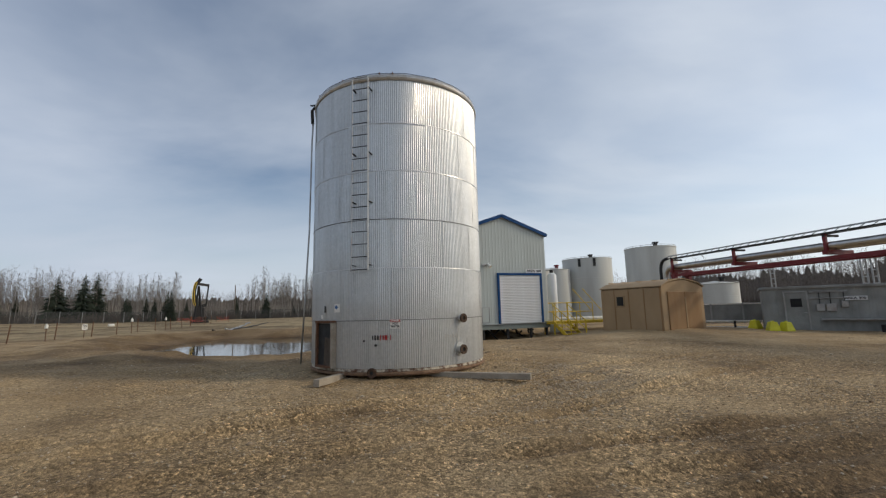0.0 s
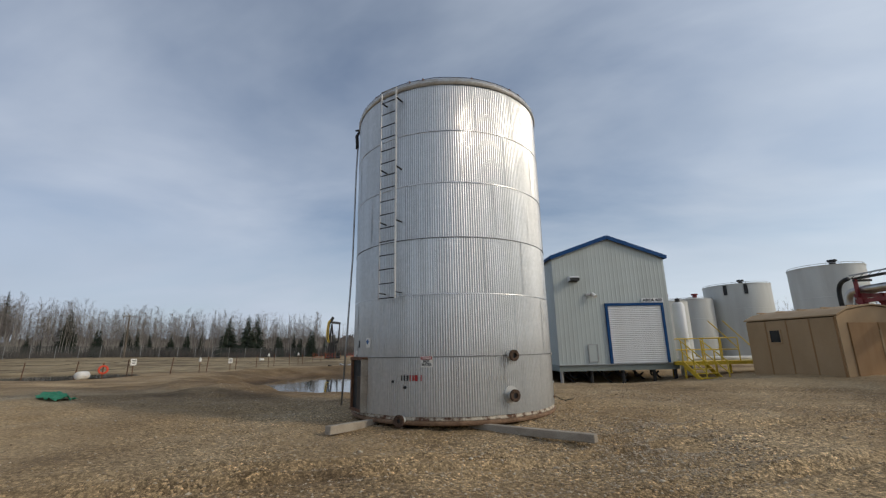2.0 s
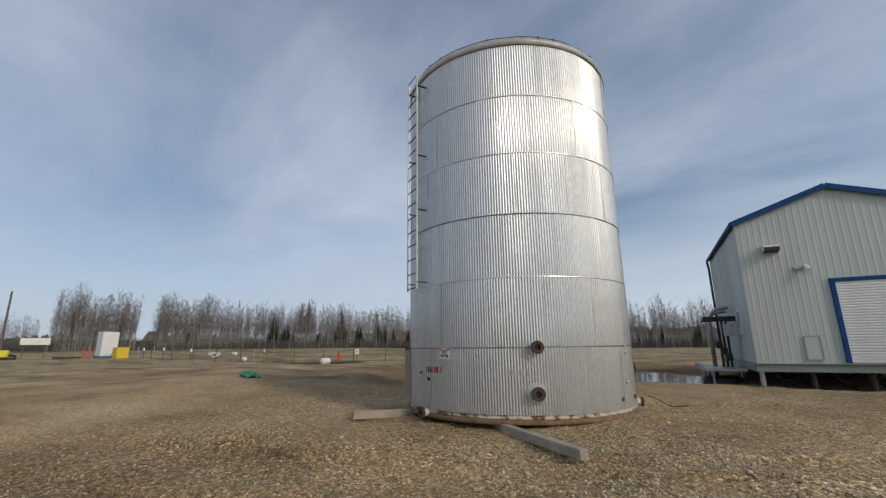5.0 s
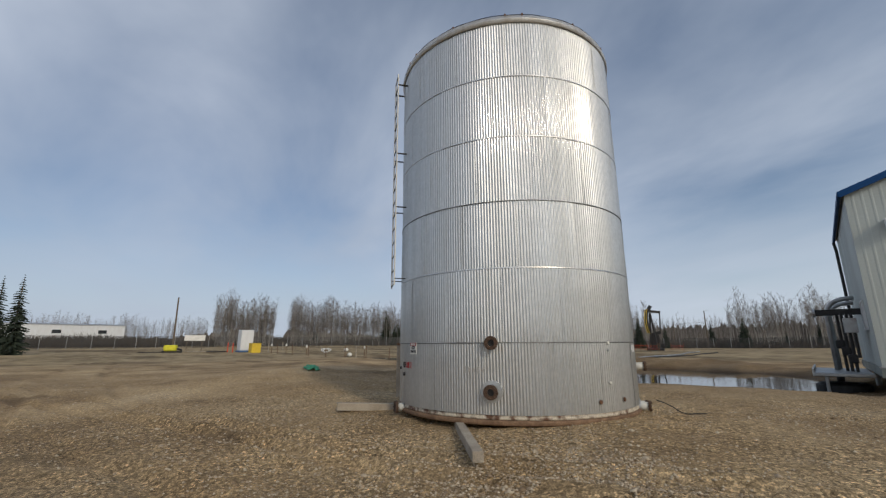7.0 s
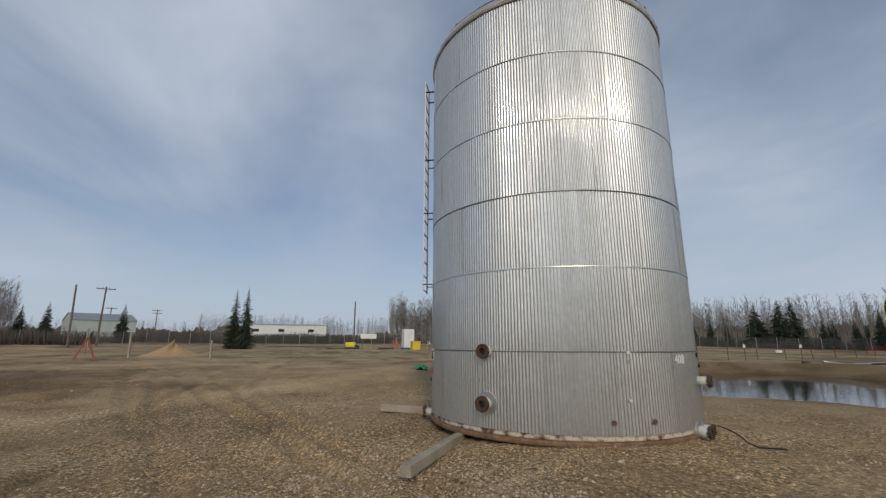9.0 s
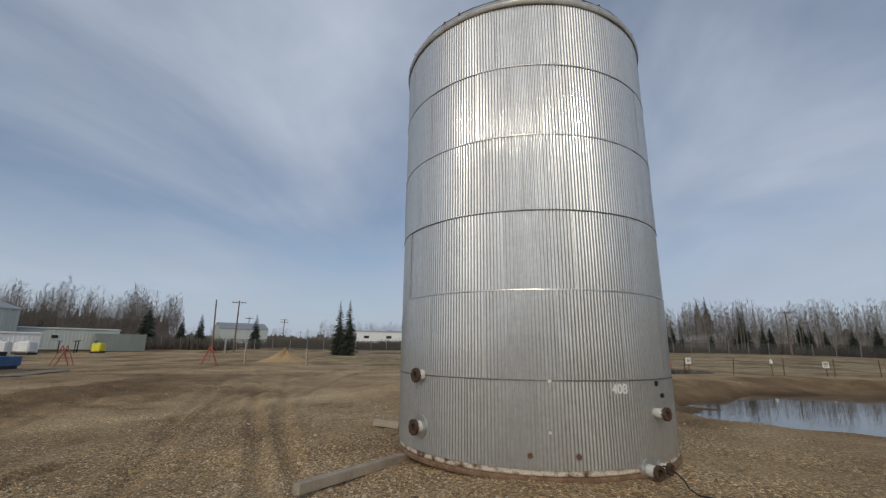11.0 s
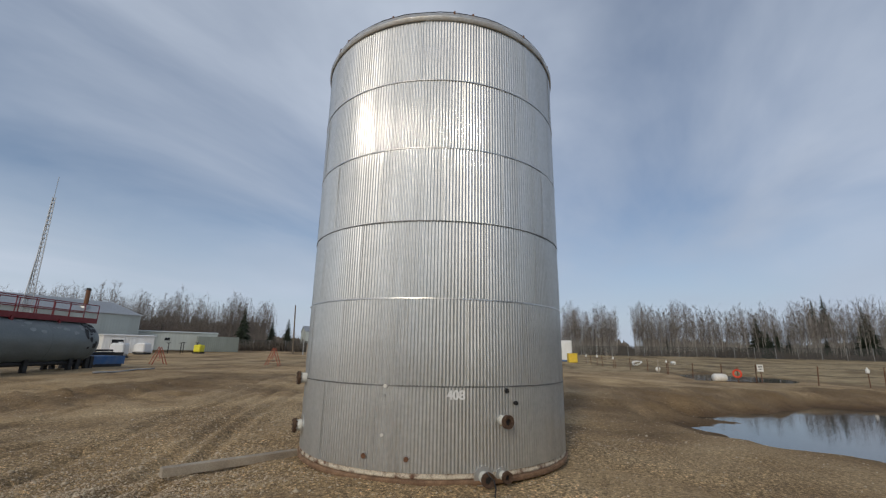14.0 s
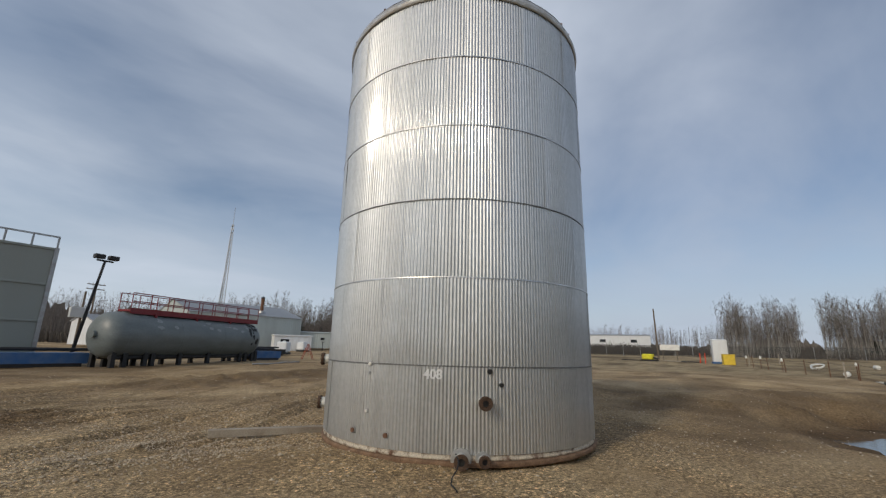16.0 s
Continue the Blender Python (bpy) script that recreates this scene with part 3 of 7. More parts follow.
def flange_nozzle(tank, az, z, r0, r1, bore, rim, plate=0.0):
    m = radial(az, 0, z)
    nz = part("nozzle", rod(bmesh.new(), m @ Vector((0, 0, r0)), m @ Vector((0, 0, r1 - 0.03)), bore * 1.12, 20), "cream", tank, "short pale steel pipe stub", True)
    bm = bmesh.new()
    prof = [(bore * 0.72, r1 - 0.03), (bore * 0.72, r1 + 0.012), (rim, r1 + 0.012), (rim, r1 - 0.028), (bore, r1 - 0.028)]
    lathe(bm, prof, 28)
    bm.transform(m)
    fl = part("flange", bm, "flange", nz, "rusty bolted flange")
    bm = bmesh.new()
    lathe(bm, [(0, r1 - 0.028), (bore * 0.73, r1 - 0.028)], 20)
    bm.transform(m)
    part("bore", bm, "black", nz, "dark pipe mouth")
    for k in range(8):
        a = k * math.tau / 8
        c = Vector((math.cos(a), math.sin(a), 0)) * rim * 0.82
        part("bolt", rod(bmesh.new(), m @ (c + Vector((0, 0, r1 - 0.045))), m @ (c + Vector((0, 0, r1 + 0.028))), rim * 0.085, 6), "flange", nz)
    if plate:
        bm = bmesh.new()
        lathe(bm, [(bore * 1.1, TR + 0.022), (plate, TR + 0.018), (plate, TR - 0.02)], 28)
        bm.transform(m)
        part("collar", bm, "clad", nz, "round cut cladding collar")
    return nz


def build_tank():
    tank = thing("storage_tank", (TX, TY, 0), 0, "tall corrugated aluminium clad steel storage tank with rusty base rim", "storage tank")
    n = 15
    arc = math.tau / n
    for b, (z0, z1) in enumerate(zip(SEAMS, SEAMS[1:])):
        meshes = [sheet_mesh(arc * 1.012, z1 - z0 + 0.025, 20, b * 3 + s) for s in range(3)]
        for k in range(n):
            same("cladding_sheet", meshes[(k * 7 + b) % 3], tank, pose(0, 0, z0 - 0.012, 0, 0, math.degrees(arc) * (k + 0.31 * b)) @ Matrix.Diagonal((1 + 0.0012 * ((k + b) % 2), 1 + 0.0012 * ((k + b) % 2), 1, 1)))
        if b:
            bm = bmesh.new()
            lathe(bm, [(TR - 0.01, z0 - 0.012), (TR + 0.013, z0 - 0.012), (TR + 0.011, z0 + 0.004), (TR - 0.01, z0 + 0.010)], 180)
            # two seams carry their shadow line as a darker colour
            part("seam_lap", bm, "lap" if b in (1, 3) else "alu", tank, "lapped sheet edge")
    bm = bmesh.new()
    lathe(bm, [(TR - 0.06, 0.425), (TR - 0.004, 0.425), (TR - 0.004, 0.45), (TR - 0.012, 0.455), (TR - 0.012, 0.53), (TR - 0.05, 0.53)], 120)
    part("shell_foot", bm, "rustbase", tank, "flaking white paint and rust", True)
    bm = bmesh.new()
    lathe(bm, [(0, 0.335), (TR - 0.02, 0.335), (TR + 0.022, 0.352), (TR + 0.028, 0.372), (TR + 0.028, 0.398), (TR + 0.018, 0.412), (TR - 0.006, 0.42), (TR - 0.05, 0.43)], 120)
    part("base_ring", bm, "rimrust", tank, "rusty steel floor ring with flaking paint")
    # flashing round the top, in lapped lengths, with a rolled bead and a wire over it
    L = 14
    for k in range(L):
        bm = bmesh.new()
        o = 0.004 * (k % 2)
        prof = [(TR + 0.012 + o, 7.455), (TR + 0.030 + o, 7.46), (TR + 0.030 + o, 7.515), (TR + 0.040 + o, 7.525), (TR + 0.040 + o, 7.54), (TR + 0.026 + o, 7.55), (TR + 0.018 + o, 7.61), (TR - 0.03 + o, 7.625)]
        prev = None
        for i in range(13):
            a = math.tau / L * (k + 0.3 + 1.01 * i / 12)
            cur = [bm.verts.new((r * math.cos(a), r * math.sin(a), z)) for r, z in prof]
            if prev:
                for j in range(len(prof) - 1):
                    bm.faces.new((prev[j], cur[j], cur[j + 1], prev[j + 1]))
            prev = cur
        part("flashing", bm, "flashing", tank, "rust-streaked sheet flashing" if k == 0 else "", True)
    bm = bmesh.new()
    lathe(bm, [(TR - 0.03, 7.44), (TR - 0.005, 7.44), (TR - 0.005, 7.605), (0, 7.90)], 120)
    part("roof", bm, "alu", tank, "shallow cone roof")
    pts = [((TR + 0.0) * math.cos(radians(5 * k)), (TR + 0.0) * math.sin(radians(5 * k)), 7.640 + 0.006 * math.sin(k * 1.7)) for k in range(73)]
    wire = part("rim_cable", pipe(bmesh.new(), pts, 0.007, 6), "dark", tank, "thin dark cable along the rim")
    for k in range(18):
        a = radians(20 * k + 7 * math.sin(k * 2.1))
        part("clip", box(bmesh.new(), (0, 0, 0), (0.03, 0.06, 0.03), radial(math.degrees(a), TR + 0.006, 7.625)), "rust", wire)
    bm = bmesh.new()
    lathe(bm, [(0.28, 7.6), (0.28, 7.86), (0.34, 7.86), (0.34, 7.92), (0, 7.93)], 24, (0.7, 0.9, 0))
    part("roof_hatch", bm, "dark", tank, "dark round roof hatch")

    # ladder
    m = radial(-104.2, 2.55, 0)
    ladder = part("ladder", rod(bmesh.new(), m @ Vector((-0.21, 2.70, 0)), m @ Vector((-0.21, 7.46, 0)), 0.018, 8), "galv", tank, "fixed steel ladder")
    part("rail", bar(bmesh.new(), m @ Vector((0.21, 2.72, 0)), m @ Vector((0.21, 7.46, 0)), 0.032, 0.02), "jug", ladder, "pale flat rail")
    for k in range(17):
        z = 2.74 + 0.295 * k
        part("rung", rod(bmesh.new(), m @ Vector((-0.21, z, 0)), m @ Vector((0.21, z, 0)), 0.012, 8), "galv" if k == 16 else "dark", ladder)
    for z in (2.85, 4.35, 5.55, 7.2):
        for x in (-0.21, 0.21):
            part("bracket", bar(bmesh.new(), m @ Vector((x, z, 0.0)), m @ Vector((x, z, -0.22)), 0.04, 0.015), "dark", ladder)

    # open low doorway
    m = radial(-131.5, TR, 0)
    dw = part("doorway", box(bmesh.new(), (-0.33, 1.02, 0.02), (0.07, 1.06, 0.12), m), "rust", tank, "rusty open manway frame")
    part("jamb", box(bmesh.new(), (0.33, 1.02, 0.03), (0.06, 1.06, 0.14), m), "wood", dw)
    part("lintel", box(bmesh.new(), (0, 1.56, 0.03), (0.72, 0.06, 0.14), m), "rust", dw)
    part("sill", box(bmesh.new(), (0, 0.52, 0.03), (0.66, 0.05, 0.14), m), "rust", dw)
    part("recess", box(bmesh.new(), (0, 1.03, 0.01), (0.6, 0.98, 0.05), m), "black", dw, "dark opening")
    part("panel", box(bmesh.new(), (0.10, 0.86, 0.045), (0.34, 0.66, 0.03), m @ pose(0, 0, 0, 0, 0, -4)), "interior", dw, "rusty inner panel")

    # pipe down the back with its stub on the rim
    m = radial(-159, 0, 0)
    vp = part("vent_pipe", pipe(bmesh.new(), [m @ Vector(p) for p in ((0, 7.25, 2.42), (0, 6.4, 2.45), (0.02, 4, 2.47), (0.05, 2, 2.55), (0.07, 0.5, 2.62))], 0.022, 10), "galv", tank, "thin drain pipe down the side", True)
    part("elbow", pipe(bmesh.new(), [m @ Vector(p) for p in ((0, 7.05, 2.44), (0, 7.42, 2.46), (0, 7.52, 2.40), (0.03, 7.55, 2.0))], 0.045, 10), "dark", vp, "black bent pipe")
    part("lever", bar(bmesh.new(), m @ Vector((-0.05, 7.60, 2.5)), m @ Vector((0.16, 7.56, 2.2)), 0.05, 0.03), "dark", vp)

    for az, z, r1, bore, rim, pl in ((-44.7, 1.575, 2.48, 0.072, 0.108, 0.0), (-45.3, 0.835, 2.48, 0.076, 0.113, 0.17), (44.5, 1.135, 2.52, 0.06, 0.09, 0.0),
                                     (37.6, 0.445, 2.52, 0.066, 0.093, 0.135), (44.4, 0.445, 2.49, 0.052, 0.076, 0.095)):
        flange_nozzle(tank, az, z, TR - 0.05, r1, bore, rim, pl)
    # low elbow outlet
    m = radial(-98, 0, 0.43)
    flange_nozzle(tank, -98, 0.43, TR - 0.05, 2.50, 0.06, 0.11, 0.0)
    # plugs, stubs and holes
    for az, z, r, mt in ((12.4, 0.66, 0.032, "rust"), (-2.4, 0.66, 0.032, "rust"), (3.9, 0.94, 0.022, "jug"), (4.4, 1.57, 0.025, "jug"), (4.2, 1.45, 0.02, "galv"), (46.6, 1.52, 0.035, "black"), (50.5, 1.35, 0.03, "black"),
                         (-96.8, 1.02, 0.03, "black"), (-103.5, 1.12, 0.025, "black")):
        mm = radial(az, 0, z)
        part("plug", rod(bmesh.new(), mm @ Vector((0, 0, TR - 0.03)), mm @ Vector((0, 0, TR + 0.03)), r, 12), mt, tank)
        if mt in ("rust", "jug"):
            part("plug_rim", lathe(bmesh.new(), [(r, TR + 0.012), (r * 1.5, TR + 0.012), (r * 1.5, TR)], 14), "galv", tank).data.transform(mm)
    # paint marks
    lettering("tank_number", "408", 0.17, "white", tank, radial(28.2, TR + 0.012, 1.465))
    for k, (w, h) in enumerate(((0.02, 0.10), (0.035, 0.11), (0.03, 0.10), (0.02, 0.12), (0.03, 0.10), (0.06, 0.11), (0.02, 0.11))):
        part("paint_mark", box(bmesh.new(), (0, 0, 0), (w, h, 0.004), radial(-98.6 + 1.5 * k + (1.0 if k > 5 else 0), TR + 0.009, 1.19)), "textred" if k > 2 else "textblack", tank)
    for k in range(5):
        part("paint_mark", box(bmesh.new(), (0, 0, 0), (0.035 - 0.006 * (k % 2), 0.10 - 0.02 * (k % 3), 0.004), radial(-56.2 + 1.9 * k, TR + 0.008, 1.16)), "stencil", tank, "faded pale stencil")
    m = radial(-85.9, TR + 0.014, 1.49)
    sg = part("warning_sign", box(bmesh.new(), (0, 0, 0), (0.235, 0.205, 0.008), m), "jug", tank, "white enamel warning sign")
    part("header", box(bmesh.new(), (0, 0.07, 0.006), (0.225, 0.055, 0.004), m), "textred", sg)
    lettering("word", "DANGER", 0.05, "jug", sg, m @ pose(0, 0.07, 0.010), 0.001, 0.18)
    lettering("word", "HOT", 0.075, "textblack", sg, m @ pose(0, 0.008, 0.006), 0.0015, 0.13)
    lettering("word", "WATER", 0.075, "textblack", sg, m @ pose(0, -0.056, 0.006), 0.0015, 0.205)
    m = radial(-122, TR + 0.014, 1.88)
    sg = part("placard", box(bmesh.new(), (0, 0, 0), (0.17, 0.2, 0.006), m), "jug", tank, "white hazard placard")
    part("diamond", box(bmesh.new(), (0, 0.03, 0.005), (0.08, 0.08, 0.004), m @ pose(0, 0, 0, 0, 0, 45)), "bluepaint", sg)
    part("placard", box(bmesh.new(), (0, 0, 0), (0.09, 0.09, 0.006), radial(-136.5, TR + 0.014, 1.68)), "jug", tank, "small white placard")
    part("placard", box(bmesh.new(), (0, 0, 0), (0.06, 0.16, 0.006), radial(-133.0, TR + 0.014, 1.86)), "dark", tank)


build_tank()


def timber(a, b, w, h, label):
    a, b = Vector(a), Vector(b)
    d = b - a
    ang = math.degrees(math.atan2(d.y, d.x))
    tilt = -math.degrees(math.atan2(d.z, math.hypot(d.x, d.y)))
    ob = part("timber_beam", box(bmesh.new(), (d.length / 2, 0, h / 2), (d.length, w, h), None, 0.008), "wood")
    ob.matrix_basis = pose(*a, 0, tilt, ang)
    tagged(ob, label, "beam", "timbers under the tank")
    return ob


timber((-2.62, 8.75, gz(-2.62, 8.75) + 0.03), (-2.25, 10.9, 0.19), 0.13, 0.145, "grey weathered square timber under the tank rim")
timber((1.80, 9.21, gz(1.80, 9.21) + 0.045), (-1.3, 10.62, 0.205), 0.13, 0.125, "long grey weathered timber lying out from the tank")

tagged(part("loose_wire", pipe(bmesh.new(), [(0.82 + 0.1 * k, 13.62 + 0.07 * k + 0.05 * math.sin(k * 1.3), gz(0.82 + 0.1 * k, 13.62 + 0.07 * k) + (0.24 - 0.06 * k if k < 4 else 0.012)) for k in range(7)], 0.009, 6), "black", None, "", True), "thin black loose wire trailing onto the gravel", "wire")


# ---- process building on piles ----
def siding_wall(bm, w, z0, ztop, m, pitch=0.22, rib=0.007, holes=()):
    """A ribbed sheet wall along x from 0 to w; ztop(x) gives its upper edge."""
    x = 0.0
    xs = [0.0]
    while x < w - 1e-6:
        for dx, o in ((pitch * 0.62, 0), (pitch * 0.1, 1), (pitch * 0.18, 1), (pitch * 0.1, 0)):
            x = min(w, x + dx)
            xs.append(x)
    prev = None
    for i, x in enumerate(xs):
        o = -rib if (i % 4 in (2, 3)) else 0.0
        cur = (bm.verts.new(m @ Vector((x, o, z0))), bm.verts.new(m @ Vector((x, o, ztop(x)))))
        if prev and xs[i] > xs[i - 1]:
            bm.faces.new((prev[0], cur[0], cur[1], prev[1]))
        prev = cur
    return bm


def area_building():
    b = thing("process_building", (0.75, 24.05, 0), 20.7, "grey ribbed metal process building with blue trim, raised on piles", "building")
    W, D, F, E, A = 6.0, 8.5, 0.84, 6.27, 7.32
    top = lambda x: E + (A - E) * (1 - abs(x - W / 2) / (W / 2))
    flat = lambda x: E
    part("front_wall", siding_wall(bmesh.new(), W, F, top, Matrix.Identity(4)), "siding", b)
    part("back_wall", siding_wall(bmesh.new(), W, F, top, pose(W, D, 0, 0, 0, 180)), "siding", b)
    part("side_wall", siding_wall(bmesh.new(), D, F, flat, pose(0, D, 0, 0, 0, -90)), "siding", b)
    part("side_wall", siding_wall(bmesh.new(), D, F, flat, pose(W, 0, 0, 0, 0, 90)), "siding", b)
    for s in (0, 1):
        x0, x1 = (-0.12, W / 2) if s == 0 else (W + 0.12, W / 2)
        bm = bmesh.new()
        z0 = E - 0.04
        vs = [bm.verts.new(p) for p in ((x0, -0.12, z0), (x1, -0.12, A), (x1, D + 0.1, A), (x0, D + 0.1, z0))]
        f = bm.faces.new(vs)
        r = bmesh.ops.extrude_face_region(bm, geom=[f])
        bmesh.ops.translate(bm, vec=(0, 0, 0.06), verts=[v for v in r["geom"] if isinstance(v, bmesh.types.BMVert)])
        roof = part("roof", bm, "galv", b)
        part("fascia", bar(bmesh.new(), (x0, -0.14, z0 - 0.01), (x1, -0.14, A + 0.0), 0.05, 0.20), "blue", roof, "blue gable flashing")
        part("gutter", bar(bmesh.new(), (x0, -0.14, z0), (x0, D + 0.1, z0), 0.08, 0.14), "blue", roof, "blue eaves trim")
    # roll-up door
    x0, x1, dz0, dz1 = 2.70, 5.50, 0.86, 3.70
    dr = part("roller_door", box(bmesh.new(), ((x0 + x1) / 2, -0.02, (dz0 + dz1) / 2), (x1 - x0, 0.04, dz1 - dz0)), "white", b, "white roll-up slat door, closed")
    n = 30
    slat = None
    for k in range(n):
        z = dz0 + (k + 0.5) * (dz1 - dz0) / n
        if slat is None:
            bm = bmesh.new()
            h = (dz1 - dz0) / n
            prof = [(-0.045, -h * 0.48), (-0.062, -h * 0.2), (-0.062, h * 0.25), (-0.045, h * 0.46), (-0.038, h * 0.48), (-0.038, -h * 0.48)]
            L = [bm.verts.new((x0, y, zz)) for y, zz in prof]
            R = [bm.verts.new((x1, y, zz)) for y, zz in prof]
            for i in range(len(prof)):
                j = (i + 1) % len(prof)
                bm.faces.new((L[i], L[j], R[j], R[i]))
            slat = part("slat", bm, "white", dr)
            slat.location.z = z
        else:
            same("slat", slat.data, dr, pose(0, 0, z))
    part("door_frame", box(bmesh.new(), (x0 - 0.07, -0.05, (dz0 + dz1) / 2), (0.14, 0.1, dz1 - dz0), None, 0.01), "blue", dr, "blue door frame")
    part("door_frame", box(bmesh.new(), (x1 + 0.07, -0.05, (dz0 + dz1) / 2), (0.14, 0.1, dz1 - dz0), None, 0.01), "blue", dr, "blue door frame")
    part("door_frame", box(bmesh.new(), ((x0 + x1) / 2, -0.05, dz1 + 0.07), (x1 - x0 + 0.28, 0.1, 0.14), None, 0.01), "blue", dr, "blue door frame")
    sg = part("sign", box(bmesh.new(), (5.10, -0.05, 3.97), (1.16, 0.03, 0.22)), "white", b, "white board with black letters")
    lettering("word", "AREA 400", 0.2, "textblack", sg, pose(5.10, -0.07, 3.97, 90, 0, 0), 0.002, 1.05)
    ht = part("hatch", box(bmesh.new(), (1.74, -0.03, 1.38), (0.42, 0.03, 0.8), None, 0.005), "siding", b, "small framed access hatch")
    for c, s in (((1.74, -0.045, 1.8), (0.5, 0.04, 0.04)), ((1.74, -0.045, 0.97), (0.5, 0.04, 0.04)), ((1.51, -0.045, 1.38), (0.04, 0.04, 0.8)), ((1.97, -0.045, 1.38), (0.04, 0.04, 0.8))):
        part("hatch_frame", box(bmesh.new(), c, s), "galv", ht)
    # hooded vent and floodlight
    bm = bmesh.new()
    vs = [bm.verts.new(p) for p in ((0.75, 0, 5.25), (1.25, 0, 5.25), (1.25, 0, 4.95), (0.75, 0, 4.95), (0.75, -0.36, 5.2), (1.25, -0.36, 5.2), (1.25, -0.4, 5.0), (0.75, -0.4, 5.0))]
    for q in ((0, 1, 5, 4), (4, 5, 6, 7), (0, 4, 7, 3), (1, 2, 6, 5)):
        bm.faces.new([vs[i] for i in q])
    vh = part("vent_hood", bm, "white", b, "white sheet vent hood")
    part("grille", box(bmesh.new(), (1.0, -0.2, 4.98), (0.46, 0.36, 0.02)), "black", vh)
    part("louvre", box(bmesh.new(), (1.0, -0.395, 5.06), (0.48, 0.05, 0.14)), "black", vh)
    lp = part("wall_lamp", box(bmesh.new(), (1.75, -0.05, 4.3), (0.3, 0.1, 0.12), None, 0.01), "galv", b, "grey wall floodlight")
    part("lamp_head", rod(bmesh.new(), (1.94, -0.12, 4.34), (2.01, -0.3, 4.16), 0.08, 12, 0.11), "jug", lp)
    # side window
    w = part("side_window", box(bmesh.new(), (-0.02, 1.92, 2.44), (0.04, 0.72, 0.85)), "glass", b, "dark side window in white frame")
    for c, sz in (((-0.04, 1.92, 2.9), (0.06, 0.84, 0.06)), ((-0.04, 1.92, 1.98), (0.06, 0.84, 0.06)), ((-0.04, 1.53, 2.44), (0.06, 0.06, 0.9)), ((-0.04, 2.31, 2.44), (0.06, 0.06, 0.9)), ((-0.04, 1.92, 2.44), (0.05, 0.04, 0.85))):
        part("window_frame", box(bmesh.new(), c, sz), "white", w)
    part("downspout", pipe(bmesh.new(), [(-0.14, D - 0.1, E - 0.1), (-0.10, D - 0.1, E - 0.5), (-0.08, D - 0.1, 0.9)], 0.06, 8), "dark", b, "dark rain pipe")
    # skid and piles
    sk = part("skid_beam", box(bmesh.new(), (W / 2, 0.02, 0.69), (W + 0.1, 0.2, 0.30)), "greygreen", b, "grey steel skid beam")
    part("skid_flange", box(bmesh.new(), (W / 2, -0.06, 0.835), (W + 0.16, 0.2, 0.03)), "galv", sk)
    part("skid_beam", box(bmesh.new(), (W / 2, D - 0.05, 0.69), (W + 0.1, 0.2, 0.30)), "greygreen", b)
    for x in (0.05, W / 2, W - 0.05):
        part("skid_beam", box(bmesh.new(), (x, D / 2, 0.69), (0.18, D - 0.4, 0.28)), "greygreen", b)
    for x in (0.1, 1.6, 3.2, 4.8, W - 0.1):
        for y in (0.1, D / 2, D - 0.2):
            part("pile", rod(bmesh.new(), (x, y, -0.6), (x, y, 0.56), 0.085, 12), "galv" if x < 0.2 else "dark", b)
    part("floor_plate", box(bmesh.new(), (W / 2, D / 2, 0.84), (W - 0.05, D - 0.3, 0.02)), "dark", b)
    # clutter of pipes under the floor
    for k in range(6):
        x = 0.6 + k * 0.85
        part("under_pipe", pipe(bmesh.new(), curve_pts((x, 0.5, 0.5), (x + 0.2, 0.5 + 0.1 * k, 0.0), (x + 0.8, 1.2, 0.28 + 0.05 * (k % 3)), 6), 0.05, 8), "dark", b)
    # process pipes on the side wall
    part("side_duct", box(bmesh.new(), (-0.55, 3.2, 2.66), (1.5, 0.26, 0.22), None, 0.02), "dark", b, "dark horizontal duct")
    part("duct_flange", rod(bmesh.new(), (-1.36, 3.2, 2.66), (-1.28, 3.2, 2.66), 0.17, 14), "galv", b)
    for k in range(2):
        y = 3.9 + 0.95 * k
        part("side_pipe", pipe(bmesh.new(), [(-0.95 + 0.08 * k, y, 0.1), (-0.95 + 0.08 * k, y, 2.3)] + curve_pts((-0.95 + 0.08 * k, y, 2.5), (-0.95 + 0.08 * k, y, 3.25 - 0.12 * k), (-0.1, y, 3.2 - 0.12 * k), 9), 0.085, 12), "galv", b, "large bent insulated pipe", True)
    for k in range(3):
        y = 2.7 + 0.3 * k
        part("side_pipe", rod(bmesh.new(), (-0.45 - 0.12 * k, y, 0.5), (-0.45 - 0.12 * k, y, 2.6), 0.05, 10), "dark", b, "thin dark riser pipe")
        part("side_valve", box(bmesh.new(), (-0.5 - 0.12 * k, y, 1.0 + 0.25 * k), (0.26, 0.22, 0.3), None, 0.03), "dark", b, "dark valve body")
    part("side_box", box(bmesh.new(), (-0.4, 2.6, 2.15), (0.35, 0.5, 0.5), None, 0.01), "galv", b, "grey junction box")
    part("side_walkway", box(bmesh.new(), (-0.85, 3.6, 0.5), (1.5, 4.2, 0.12), None, 0.02), "galv", b, "grey steel walkway")
    part("walkway_edge", box(bmesh.new(), (-1.62, 3.6, 0.56), (0.06, 4.2, 0.24)), "galv", b)
    for y in (1.6, 3.4, 5.4):
        part("walkway_leg", rod(bmesh.new(), (-1.3, y, -0.5), (-1.3, y, 0.45), 0.05, 8), "galv", b)
    part("sump", lathe(bmesh.new(), [(0.75, -0.5), (0.75, 0.12), (0.6, 0.2), (0, 0.22)], 24, (-0.9, 2.6, 0)), "black", b, "low black round sump")
